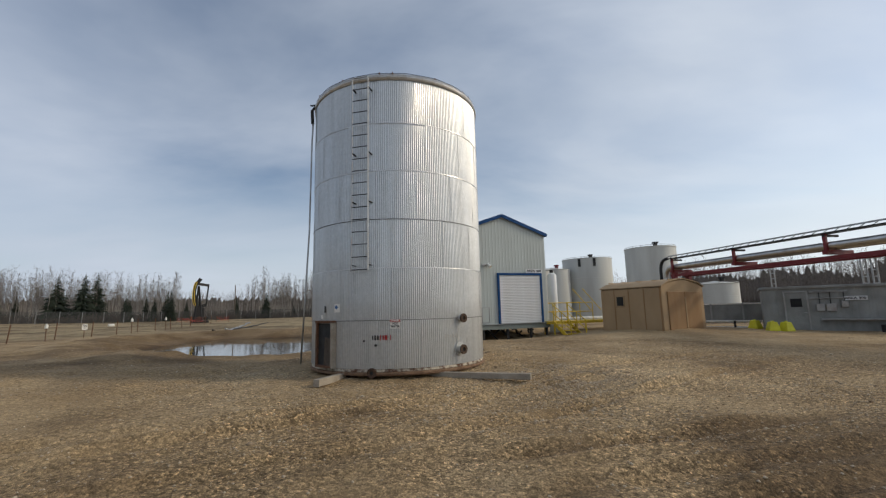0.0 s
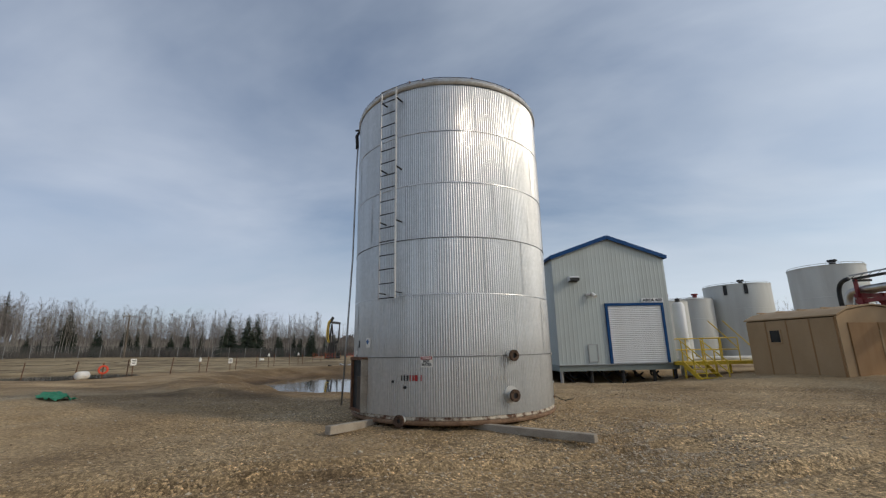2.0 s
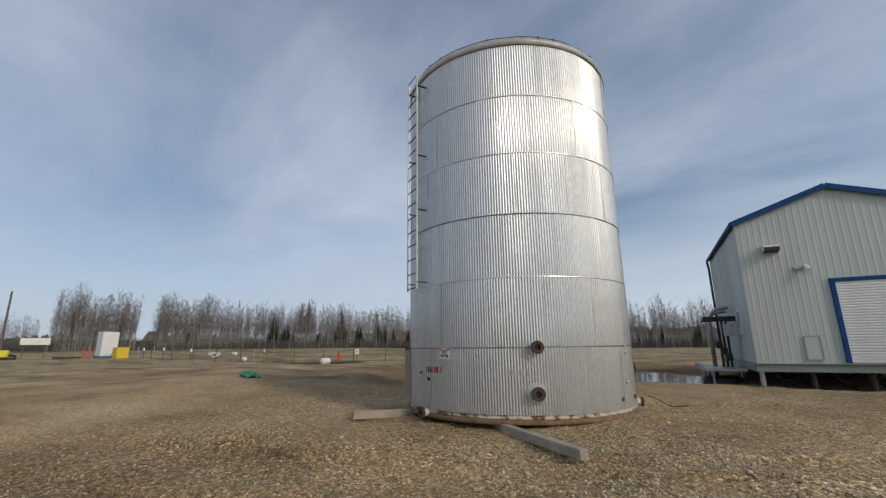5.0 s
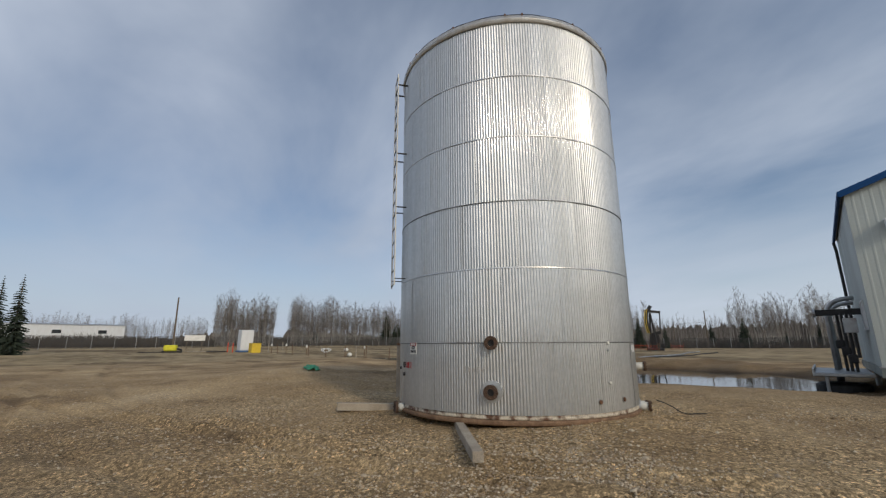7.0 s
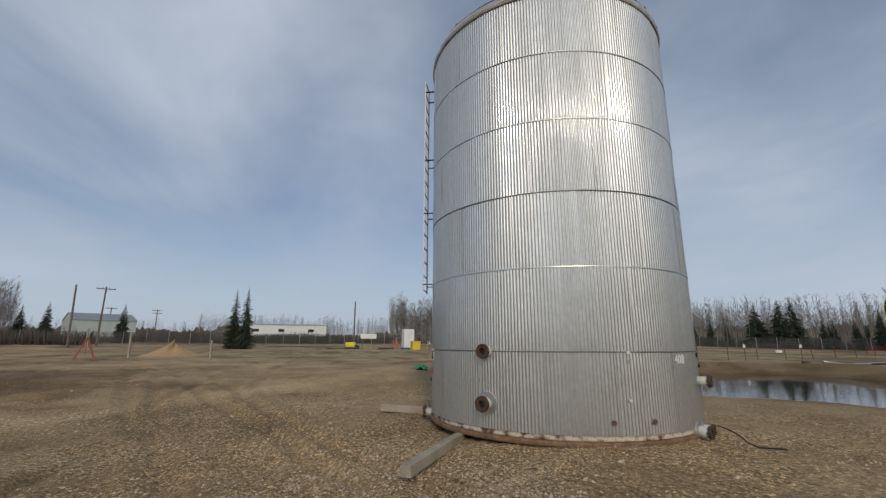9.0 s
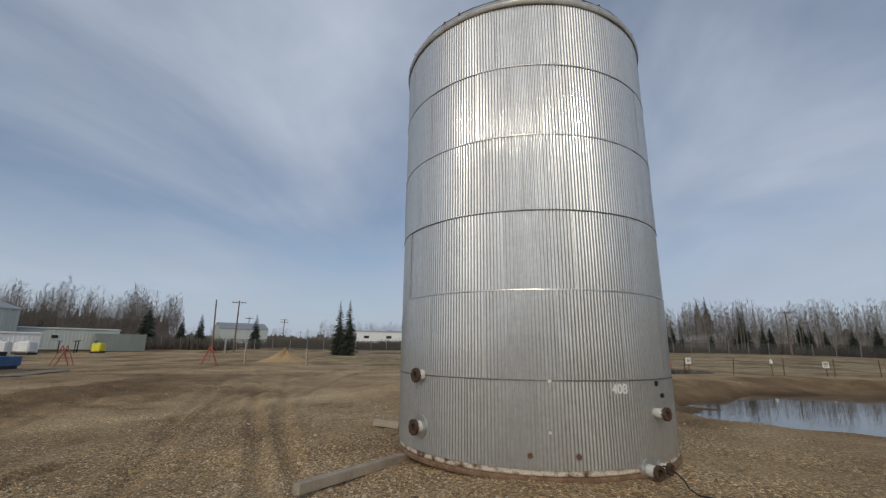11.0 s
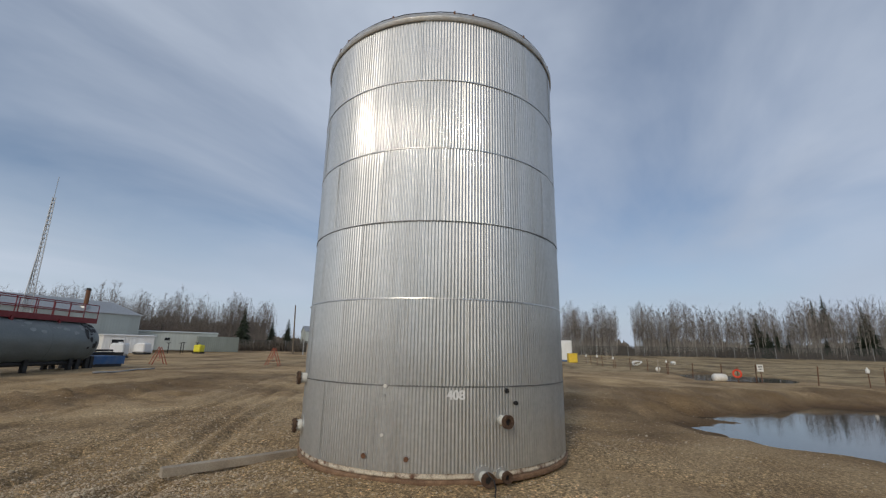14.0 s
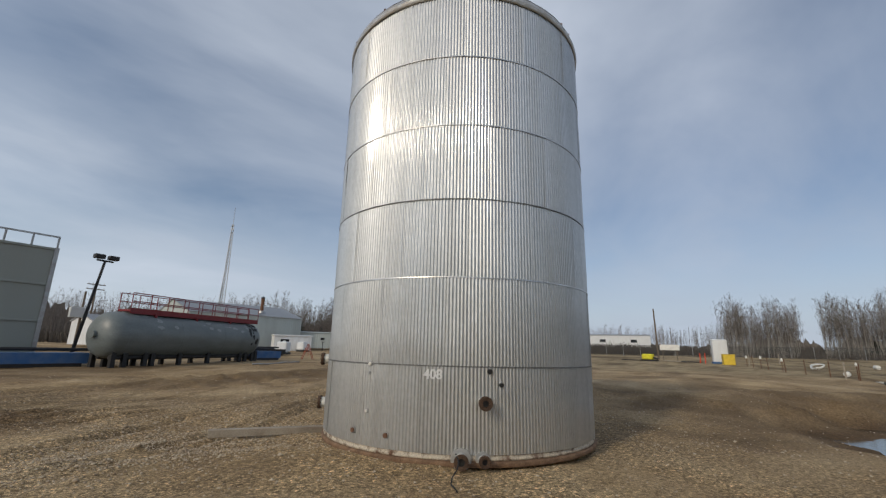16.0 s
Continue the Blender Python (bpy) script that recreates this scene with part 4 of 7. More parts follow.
    for k in range(6):
        x = 0.3 + 0.95 * k
        part("brace", bar(bmesh.new(), (x, 1.0, 0.55), (x + 0.9, 1.2, -0.15), 0.07), "dark", b)


area_building()


def plain_tank(x, y, r, h, label, z0=None, vent=False, marks=()):
    z = gz(x, y) if z0 is None else z0
    t = thing("storage_tank", (x, y, z), 0, label, "storage tank", "tank farm")
    part("shell", lathe(bmesh.new(), [(r, -0.3), (r, h * 0.333), (r + 0.012, h * 0.336), (r, h * 0.34), (r, h * 0.666), (r + 0.012, h * 0.67), (r, h * 0.674), (r, h), (r + 0.04, h), (r + 0.04, h + 0.06), (r, h + 0.06)], 96), "cream", t)
    part("roof", lathe(bmesh.new(), [(r, h + 0.05), (0, h + 0.35)], 64), "cream", t)
    rail = part("roof_rail", lathe(bmesh.new(), [(r - 0.06, h + 0.17), (r - 0.03, h + 0.17), (r - 0.03, h + 0.2), (r - 0.06, h + 0.2)], 48), "galv", t)
    for k in range(16):
        a = k * math.tau / 16
        part("rail_post", rod(bmesh.new(), ((r - 0.04) * math.cos(a), (r - 0.04) * math.sin(a), h), ((r - 0.04) * math.cos(a), (r - 0.04) * math.sin(a), h + 0.19), 0.015, 5), "galv", rail)
    part("hatch", lathe(bmesh.new(), [(0.2, h), (0.2, h + 0.5), (0.3, h + 0.5), (0.3, h + 0.62), (0, h + 0.65)], 16, (0.3, -0.6, 0)), "red" if vent else "dark", t)
    for az in marks:
        a = radians(az)
        part("overflow_box", box(bmesh.new(), (0, 0, 0), (0.28, 0.9, 0.12), Matrix.Translation((0, 0, h - 0.5)) @ radial(az, r + 0.03, 0)), "dark", t)
    return t


plain_tank(17.1, 50.0, 2.8, 6.9, "pale weathered steel storage tank with dark overflow boxes", marks=(-125, -92))
plain_tank(20.4, 41.2, 2.3, 6.9, "pale weathered round steel storage tank")
plain_tank(12.6, 48.5, 1.9, 5.6, "pale grey storage tank with red roof vent", vent=True)
plain_tank(23.9, 37.3, 1.8, 3.1, "low pale round storage tank")


def shed():
    s = thing("shed", (10.85, 21.15, 0.42), 31, "tan panelled portable shed with arched roof and double doors", "shed")
    W, D, E, A = 3.8, 3.55, 2.2, 2.6
    prof = [(0, E), (0.55, E + 0.22), (1.25, A - 0.06), (W / 2, A), (W - 1.25, A - 0.06), (W - 0.55, E + 0.22), (W, E)]
    for y, nm in ((0, "front_wall"), (D, "back_wall")):
        bm = bmesh.new()
        f = bm.faces.new([bm.verts.new((x, y, z)) for x, z in [(W, -0.3), (0, -0.3)] + prof])
        r = bmesh.ops.extrude_face_region(bm, geom=[f])
        bmesh.ops.translate(bm, vec=(0, 0.06, 0), verts=[v for v in r["geom"] if isinstance(v, bmesh.types.BMVert)])
        part(nm, bm, "tan", s)
    bm = bmesh.new()
    a = [bm.verts.new((x - (0.06 if x < 1 else -0.06 if x > 3 else 0), -0.06, z + 0.03)) for x, z in prof]
    c = [bm.verts.new((v.co.x, D + 0.12, v.co.z)) for v in a]
    for i in range(len(a) - 1):
        bm.faces.new((a[i], a[i + 1], c[i + 1], c[i]))
    r = bmesh.ops.extrude_face_region(bm, geom=bm.faces[:])
    bmesh.ops.translate(bm, vec=(0, 0, 0.05), verts=[v for v in r["geom"] if isinstance(v, bmesh.types.BMVert)])
    roof = part("roof", bm, "tan", s)
    for x in (0, W):
        for k in range(4):
            part("wall_panel", box(bmesh.new(), (x, 0.06 + (k + 0.5) * D / 4, E / 2 - 0.15), (0.07, D / 4 - 0.02, E + 0.28), None, 0.012), "tan", s)
            part("batten", box(bmesh.new(), (x, 0.06 + k * D / 4, E / 2 - 0.15), (0.1, 0.05, E + 0.26)), "tandoor", s)
    for k in range(5):
        part("roof_rib", box(bmesh.new(), (0.9, k * D / 4, A - 0.0), (0.5, 0.05, 0.05), pose(0, 0, 0.0)), "tan", roof)
    for x0, x1 in ((0.45, 1.93), (1.97, 3.45)):
        d = part("door", box(bmesh.new(), ((x0 + x1) / 2, -0.03, 1.0), (x1 - x0, 0.05, 1.95), None, 0.01), "tandoor", s, "plain plywood door, closed")
        part("door_edge", box(bmesh.new(), (x1 if x0 < 1 else x0, -0.065, 0.9), (0.05, 0.03, 1.6)), "tan", d)
    w = part("window", box(bmesh.new(), (-0.05, 2.35, 1.55), (0.04, 0.42, 0.48)), "glass", s, "small dark side window")
    for c, sz in (((-0.06, 2.35, 1.81), (0.05, 0.5, 0.04)), ((-0.06, 2.35, 1.29), (0.05, 0.5, 0.04)), ((-0.06, 2.12, 1.55), (0.05, 0.04, 0.5)), ((-0.06, 2.58, 1.55), (0.05, 0.04, 0.5))):
        part("window_frame", box(bmesh.new(), c, sz), "tan", w)


shed()


# ---- bare woods all round, far off ----
def tri_mesh(name, V, F, mats, index=None):
    """A mesh of triangles from arrays."""
    me = bpy.data.meshes.new(name)
    me.vertices.add(len(V))
    me.vertices.foreach_set("co", np.asarray(V, np.float32).ravel())
    me.loops.add(len(F) * 3)
    me.loops.foreach_set("vertex_index", np.asarray(F, np.int32).ravel())
    me.polygons.add(len(F))
    me.polygons.foreach_set("loop_start", np.arange(0, len(F) * 3, 3, dtype=np.int32))
    for mt in mats:
        me.materials.append(M[mt])
    if index is not None:
        me.polygons.foreach_set("material_index", np.asarray(index, np.int32))
    me.update(calc_edges=True)
    me.validate()
    return me


def bare_tree(rng, h, limbs=24, twigs=9):
    """Triangles of a leafless poplar: trunk, limbs and thin twigs, as vertices, faces and a bark index."""
    V, F, K = [], [], []

    def stick(a, b, r0, r1, k, sides=3):
        d = b - a
        s = d.orthogonal().normalized()
        u = d.normalized().cross(s)
        i = len(V)
        for p, r in ((a, r0), (b, r1)):
            for q in range(sides):
                t = q * math.tau / sides
                V.append(tuple(p + (s * math.cos(t) + u * math.sin(t)) * r))
        for q in range(sides):
            n = (q + 1) % sides
            F.append((i + q, i + n, i + sides + n))
            F.append((i + q, i + sides + n, i + sides + q))
            K.extend((k, k))

    lean = Vector((rng.uniform(-0.05, 0.05), rng.uniform(-0.05, 0.05), 1))
    pts = [Vector((0, 0, -0.5))]
    for j in range(1, 6):
        pts.append(Vector((lean.x * h * j / 5 + rng.uniform(-0.15, 0.15), lean.y * h * j / 5 + rng.uniform(-0.15, 0.15), h * j / 5)))
    rad = h * 0.006
    for j in range(5):
        stick(pts[j], pts[j + 1], rad * (1 - j / 5.3), rad * (1 - (j + 1) / 5.3), 0, 3)
    def blade(p, q, w, k):
        i = len(V)
        V.extend((tuple(p - w), tuple(p + w), tuple(q)))
        F.append((i, i + 1, i + 2))
        K.append(k)

    for _ in range(limbs):
        t = rng.uniform(0.22, 0.98) ** 0.8
        j = min(4, int(t * 5))
        base = pts[j].lerp(pts[j + 1], t * 5 - j)
        a = rng.uniform(0, math.tau)
        ln = h * rng.uniform(0.08, 0.19) * (1.2 - t * 0.72)
        d = Vector((math.cos(a), math.sin(a), rng.uniform(0.55, 1.9))).normalized() * ln
        flat = Vector((-math.sin(a), math.cos(a), 0)) * h * 0.0022
        blade(base, base + d, flat, 1)
        for _ in range(twigs):
            p = base + d * rng.uniform(0.15, 1)
            a2 = rng.uniform(0, math.tau)
            dd = Vector((math.cos(a2) * 0.8, math.sin(a2) * 0.8, rng.uniform(0.3, 1.9))).normalized() * ln * rng.uniform(0.3, 0.7)
            blade(p, p + dd, Vector((rng.uniform(-1, 1), rng.uniform(-1, 1), 0.2)).normalized() * h * 0.0009, 1)
    return np.array(V), np.array(F), np.array(K)


def woods(name, spots, label, rng, variants, mats=("birch", "twig")):
    """Many bare trees in one mesh: spots are (x, y, z, height)."""
    VV, FF, KK, off = [], [], [], 0
    for x, y, z, h in spots:
        V, F, K = variants[rng.randrange(len(variants))]
        a = rng.uniform(0, math.tau)
        c, s = math.cos(a), math.sin(a)
        R = np.array([[c, s, 0], [-s, c, 0], [0, 0, 1]])
        VV.append((V * (h / 12.0)) @ R + (x, y, z))
        FF.append(F + off)
        KK.append(K)
        off += len(V)
    me = tri_mesh(name, np.concatenate(VV), np.concatenate(FF), mats, np.concatenate(KK))
    return tagged(new(name, me), label, "trees", kind="stuff")


CX, CY = 3.0, 10.0


def polar(az, d):
    return CX + d * math.cos(radians(az)), CY + d * math.sin(radians(az))


def build_woods():
    rng = random.Random(7)
    variants = [bare_tree(rng, 12.0) for _ in range(9)]
    # azimuth range, distance range, height, number
    belts = [((38, 62), (82, 130), 9.4, 700), ((62, 100), (95, 145), 8.8, 420), ((100, 118), (108, 150), 11.0, 520), ((118, 126), (112, 165), 7.6, 200), ((126, 150), (108, 160), 10.6, 900),
             ((150, 168), (108, 150), 10.8, 760), ((168, 173.3), (106, 135), 11.2, 240), ((175.3, 182), (100, 128), 11.0, 320), ((182, 205), (165, 200), 9.6, 480),
             ((205, 221), (150, 185), 6.2, 260), ((221, 245), (105, 155), 11.6, 950), ((245, 278), (110, 155), 10.6, 700)]
    for (a0, a1), (d0, d1), h, n in belts:
        P = []
        for _ in range(n):
            az = rng.uniform(a0, a1)
            x, y = polar(az, rng.uniform(d0, d1))
            P.append((x, y, h * rng.uniform(0.68, 1.1) * (1 + 0.22 * noise.noise((az * 0.45, 2.0, 0)))))
        P = np.array(P)
        z = land(P[:, 0], P[:, 1])[0] - 0.3
        woods("bare_woods", [(p[0], p[1], q, p[2]) for p, q in zip(P, z)], "leafless poplar and birch woods beyond the fence", rng, variants, ("bark" if a0 > 200 or a0 < 60 else "birch", "twig"))


build_woods()


def spruce(x, y, h, spread=0.2, sparse=False, seed=0):
    rng = random.Random(seed)
    t = thing("spruce_tree", (x, y, gz(x, y) - 0.2), rng.uniform(0, 360), "tall dark green spruce tree, sparse below" if sparse else "dark green spruce tree", "tree", "spruces")
    part("trunk", rod(bmesh.new(), (0, 0, 0), (0, 0, h * 0.97), h * 0.013, 7, h * 0.002), "bark", t)
    V, F = [], []
    z0 = h * (0.34 if sparse else 0.06)
    layers = int(30 if sparse else 34)
    for i in range(layers):
        f = i / (layers - 1)
        z = z0 + (h * 0.99 - z0) * f
        R = h * spread * (1 - f) ** 0.85 * (0.6 + 0.4 * min(1, f * 6 + 0.4)) + h * 0.008
        nb = max(6, int(20 * (1 - f * 0.6)))
        for _ in range(nb):
            a = rng.uniform(0, math.tau)
            L = R * rng.uniform(0.55, 1.15)
            dx, dy = math.cos(a), math.sin(a)
            px, py = -dy, dx
            droop = -0.28 * L + rng.uniform(-0.1, 0.15) * L
            for q in range(4):
                s0 = L * (0.1 + 0.22 * q)
                s1 = s0 + L * 0.36
                w = L * 0.21 * (1.15 - q * 0.22)
                zz = rng.uniform(-0.03, 0.03) * h * 0.3
                za, zb = z + droop * s0 / L + zz, z + droop * s1 / L - 0.05 * L
                i0 = len(V)
                V += [(dx * s0, dy * s0, za + 0.02 * h * 0.3), (dx * s1 + px * w, dy * s1 + py * w, zb - w * 0.5), (dx * (s1 + w * .6), dy * (s1 + w * .6), zb), (dx * s1 - px * w, dy * s1 - py * w, zb - w * 0.5)]
                F += [(i0, i0 + 1, i0 + 2), (i0, i0 + 2, i0 + 3)]
    raw("crown", V, F, "needle", t)
    return t
M["offwhite"] = material("off_white_siding", (0.52, 0.53, 0.53), 0.6, 0, 0.08, 1, 20, 0.05, (0.4, 0.4, 0.39), 0.5, 4)


SPRUCES = [(-143.2, 75.2, 17.4, 0.11, True), (-145.9, 73.7, 16.6, 0.11, True), (-103, 47, 8.8, 0.23, False), (-101, 49.5, 6.2, 0.22, False), (-97.3, 62.6, 10.0, 0.21, False), (-78, 85, 9.6, 0.29, False), (-74.2, 87, 10.4, 0.24, False),
           (-73.6, 89.3, 10.8, 0.22, False), (-67, 98, 5.5, 0.2, False), (-88, 73, 5.2, 0.2, False), (-84, 79, 6.2, 0.2, False), (-55, 112, 6.4, 0.17, False), (-37, 120, 5.6, 0.17, False),
           (-55.6, -12.6, 8.8, 0.15, False), (-56.2, -14.4, 8.6, 0.15, False), (-68.5, -60, 9.6, 0.2, False), (-73, -56, 6.6, 0.22, False), (-76, -54, 7.4, 0.2, False), (-79, -43, 7.6, 0.19, False),
           (-116, 31, 5.0, 0.22, False), (-93, 66, 6.0, 0.19, False)]
belt = random.Random(31)
for a0, a1, count in ((124, 160, 20), (98, 122, 8), (226, 240, 5)):
    for _ in range(count):
        sx, sy = polar(belt.uniform(a0, a1), belt.uniform(101, 118))
        SPRUCES.append((sx, sy, belt.uniform(3.6, 7.4), belt.uniform(0.15, 0.24), False))
for k, (x, y, h, sp, thin) in enumerate(SPRUCES):
    spruce(x, y, h, sp, thin, 100 + k)


def brush():
    """Dark leafless undergrowth below the woods."""
    rng = random.Random(21)
    shapes = []
    for _ in range(6):
        V, F = [], []
        for _ in range(34):
            a, t = rng.uniform(0, math.tau), rng.uniform(0.05, 0.9)
            L = rng.uniform(0.5, 1.0)
            b = Vector((rng.uniform(-0.8, 0.8), rng.uniform(-0.8, 0.8), -0.1))
            e = b + Vector((math.cos(a) * t * 0.9, math.sin(a) * t * 0.9, L))
            s = Vector((-math.sin(a + 0.7), math.cos(a + 0.7), 0)) * rng.uniform(0.014, 0.04)
            i = len(V)
            V += [tuple(b + s), tuple(b - s), tuple(e), tuple(b.lerp(e, 0.5) + Vector((s.y, -s.x, 0)) * 2)]
            F += [(i, i + 1, i + 2), (i, i + 3, i + 2)]
        shapes.append((np.array(V), np.array(F)))
    P = []
    for _ in range(4200):
        az = rng.uniform(38, 275)
        d = rng.uniform(104, 150) if 95 < az < 215 else rng.uniform(84, 135)
        P.append(polar(az, d))
    for _ in range(260):
        P.append(polar(rng.uniform(188, 206), rng.uniform(99, 106)))
    P = np.array(P)
    Z = land(P[:, 0], P[:, 1])[0]
    VV, FF, off = [], [], 0
    for (x, y), z in zip(P, Z):
        V, F = shapes[rng.randrange(6)]
        VV.append(V * (rng.uniform(1.2, 2.4), rng.uniform(1.2, 2.4), rng.uniform(0.9, 2.6) * (1 + 0.8 * noise.noise((x * 0.08, y * 0.08, 4)))) + (x, y, z))
        FF.append(F + off)
        off += len(V)
    me = tri_mesh("undergrowth", np.concatenate(VV), np.concatenate(FF), ("scrub",))
    tagged(new("undergrowth", me), "dark bare willow undergrowth below the woods", "bushes", kind="stuff")


brush()


def far_ridge():
    """The closed mass of woods behind the nearer trees."""
    rng = random.Random(5)
    V, F = [], []
    n = 1500
    for row, (d, h0) in enumerate(((172, 6.2), (182, 7.2))):
        base = len(V)
        for i in range(n + 1):
            az = 36 + (280 - 36) * i / n
            gap = 1.0 - 0.9 * math.exp(-((az - 174.2) / 0.9) ** 2) - 0.55 * math.exp(-((az - 187) / 6.0) ** 2) - 0.45 * math.exp(-((az - 160) / 5) ** 2)
            h = h0 * gap * (1.6 if az < 66 else 1.55 if az > 222 else 0.7 if az > 203 else 0.95) * (0.72 + 0.35 * noise.noise((az * 0.35, row * 9.1, 0)) + 0.12 * noise.noise((az * 4.0, row * 3.0, 1)) + 0.30 * rng.random() ** 2)
            x, y = polar(az, d + 6 * noise.noise((az * 0.2, 3, row)))
            V += [(x, y, 1.0), (x, y, 2.0 + max(0.8, h))]
        for i in range(n):
            k = base + 2 * i
            F.append((k, k + 2, k + 3, k + 1))
    ob = raw("woodland_backdrop", V, F, "far")
    tagged(ob, "far dark mass of leafless woods", "trees", kind="stuff")


far_ridge()


def arc_path(stops, step):
    """Points every step metres along the stops."""
    out, left = [], 0.0
    for (x0, y0), (x1, y1) in zip(stops, stops[1:]):
        L = math.hypot(x1 - x0, y1 - y0)
        t = left
        while t < L:
            out.append((x0 + (x1 - x0) * t / L, y0 + (y1 - y0) * t / L))
            t += step
        left = t - L
    return out


def chain_link():
    f = thing("chain_link_fence", (0, 0, 0), 0, "grey chain-link boundary fence on steel posts", "fence")
    pts = arc_path([polar(96, 100), polar(120, 104), polar(145, 102), polar(165, 100), polar(180, 98), polar(195, 88), polar(212, 86), polar(226, 92)], 3.2)
    post, fabric = None, None
    for (x0, y0), (x1, y1) in zip(pts, pts[1:]):
        z0, z1 = gz(x0, y0), gz(x1, y1)
        L = math.hypot(x1 - x0, y1 - y0)
        m = pose(x0, y0, z0, 0, -math.degrees(math.atan2(z1 - z0, L)), math.degrees(math.atan2(y1 - y0, x1 - x0)))
        if post is None:
            post = part("post", rod(bmesh.new(), (0, 0, -0.2), (0, 0, 2.15), 0.04, 6), "galv", f)
            post.matrix_basis = m
            bm = bmesh.new()
            rod(bm, (0, 0, 2.05), (3.2, 0, 2.05), 0.022, 5)
            rod(bm, (0, 0, 0.1), (3.2, 0, 0.1), 0.012, 4)
            for k in range(-16, 27):
                for s in (1, -1):
                    x = 0.12 * k * 1.0
                    xa, xb = (x, x + 1.95) if s > 0 else (x + 1.95, x)
                    za, zb = 0.1, 2.05
                    lo, hi = max(0.0, min(xa, xb)), min(3.2, max(xa, xb))
                    if hi - lo < 0.05:
                        continue
                    q = lambda xx: za + (zb - za) * (xx - xa) / (xb - xa)
                    a, b = Vector((lo, 0, q(lo))), Vector((hi, 0, q(hi)))
                    w = Vector((0.013, 0, 0))
                    bm.faces.new([bm.verts.new(p) for p in (a - w, a + w, b + w, b - w)])
            fabric = part("fence_panel", bm, "mesh", f, "wire mesh panel")
            fabric.matrix_basis = m
        else:
            same("post", post.data, f, m)
            same("fence_panel", fabric.data, f, m)


chain_link()


# ---- rope fence round the ponds, with its jugs and signs ----
def rope_fence():
    f = thing("post_fence", (0, 0, 0), 0, "low fence of rusty steel posts with sagging wires", "fence")
    for stops in ([(-29.2, 25.0), (-29.0, 34.4), (-31.5, 50), (-36, 66)], [(-29.2, 25.0), (-36, 22.0), (-44, 18.3), (-57, 12.5)]):
        pts = arc_path(stops, 3.4)
        prev = None
        for k, (x, y) in enumerate(pts):
            z = gz(x, y)
            m = pose(x, y, z, ((k * 37) % 9) - 4, ((k * 53) % 9) - 4, 0)
            ob = part("fence_post", rod(bmesh.new(), (0, 0, -0.3), (0, 0, 1.25), 0.035, 6), "rust", f)
            ob.matrix_basis = m
            if prev:
                for h in (0.65, 1.1):
                    a, b = Vector((*prev[:2], prev[2] + h)), Vector((x, y, z + h))
                    part("wire", pipe(bmesh.new(), curve_pts(a, (a + b) / 2 - Vector((0, 0, 0.14)), b, 5), 0.012, 4), "dark", f)
            prev = (x, y, z)


rope_fence()


def board_sign(x, y, w, h, z, turn, label):
    s = thing("sign", (x, y, gz(x, y)), turn, label, "sign", "pond signs")
    part("post", rod(bmesh.new(), (0, 0, -0.3), (0, 0, z + h / 2), 0.03, 8), "rust", s)
    bd = part("board", box(bmesh.new(), (0, -0.045, z), (w, 0.02, h), None, 0.005), "jug", s)
    for k in range(3):
        part("bar", box(bmesh.new(), (0, -0.057, z + h * (0.25 - 0.22 * k)), (w * (0.7 - 0.1 * k), 0.004, h * 0.09)), "textblack", bd)


board_sign(-29.1, 25.3, 0.36, 0.46, 1.0, 62, "white square warning sign on a steel fence post")
board_sign(-29.6, 35.0, 0.38, 0.48, 0.85, 62, "white square warning sign on a steel fence post")


def lifebuoy(x, y):
    z = gz(x, y)
    t = thing("lifebuoy", (x, y, z), 62, "orange-red ring lifebuoy hung on a post", "lifebuoy")
    bm = bmesh.new()
    n, k = 28, 10
    vs = [[bm.verts.new(((0.25 + 0.065 * math.cos(b)) * math.cos(a), 0.065 * math.sin(b) - 0.11, 0.62 + (0.25 + 0.065 * math.cos(b)) * math.sin(a))) for b in (j * math.tau / k for j in range(k))] for a in (i * math.tau / n for i in range(n))]
    for i in range(n):
        for j in range(k):
            bm.faces.new((vs[i][j], vs[(i + 1) % n][j], vs[(i + 1) % n][(j + 1) % k], vs[i][(j + 1) % k]))
    r = part("ring", bm, "orange", t, "", True)
    for a in (45, 135, 225, 315):
        c = Vector((0.25 * math.cos(radians(a)), -0.11, 0.62 + 0.25 * math.sin(radians(a))))
        part("band", box(bmesh.new(), (0, 0, 0), (0.05, 0.15, 0.15), pose(*c, 0, -a, 0)), "orange", r)
    part("post", rod(bmesh.new(), (0, 0, -0.3), (0, 0, 1.1), 0.04, 8), "rust", t)


lifebuoy(-30.6, 24.3)


def jug(x, y, z, s, lying, label):
    t = thing("plastic_jug", (x, y, z), (x * 37) % 180, label, "jug", "marker jugs")
    s *= 0.62
    if lying:
        bm = lathe(bmesh.new(), [(0, -0.5 * s), (0.26 * s, -0.5 * s), (0.3 * s, -0.4 * s), (0.3 * s, 0.4 * s), (0.26 * s, 0.5 * s), (0, 0.5 * s)], 16)
        bm.transform(pose(0, 0, 0.28 * s, 0, 90, 0))
    else:
        bm = lathe(bmesh.new(), [(0, 0), (0.16 * s, 0), (0.17 * s, 0.05 * s), (0.17 * s, 0.34 * s), (0.07 * s, 0.46 * s), (0.05 * s, 0.52 * s), (0, 0.52 * s)], 14)
    b = part("body", bm, "jug", t, "", True)
    if not lying:
        part("cap", lathe(bmesh.new(), [(0.055 * s, 0.5 * s), (0.055 * s, 0.57 * s), (0, 0.57 * s)], 10), "jug", b)


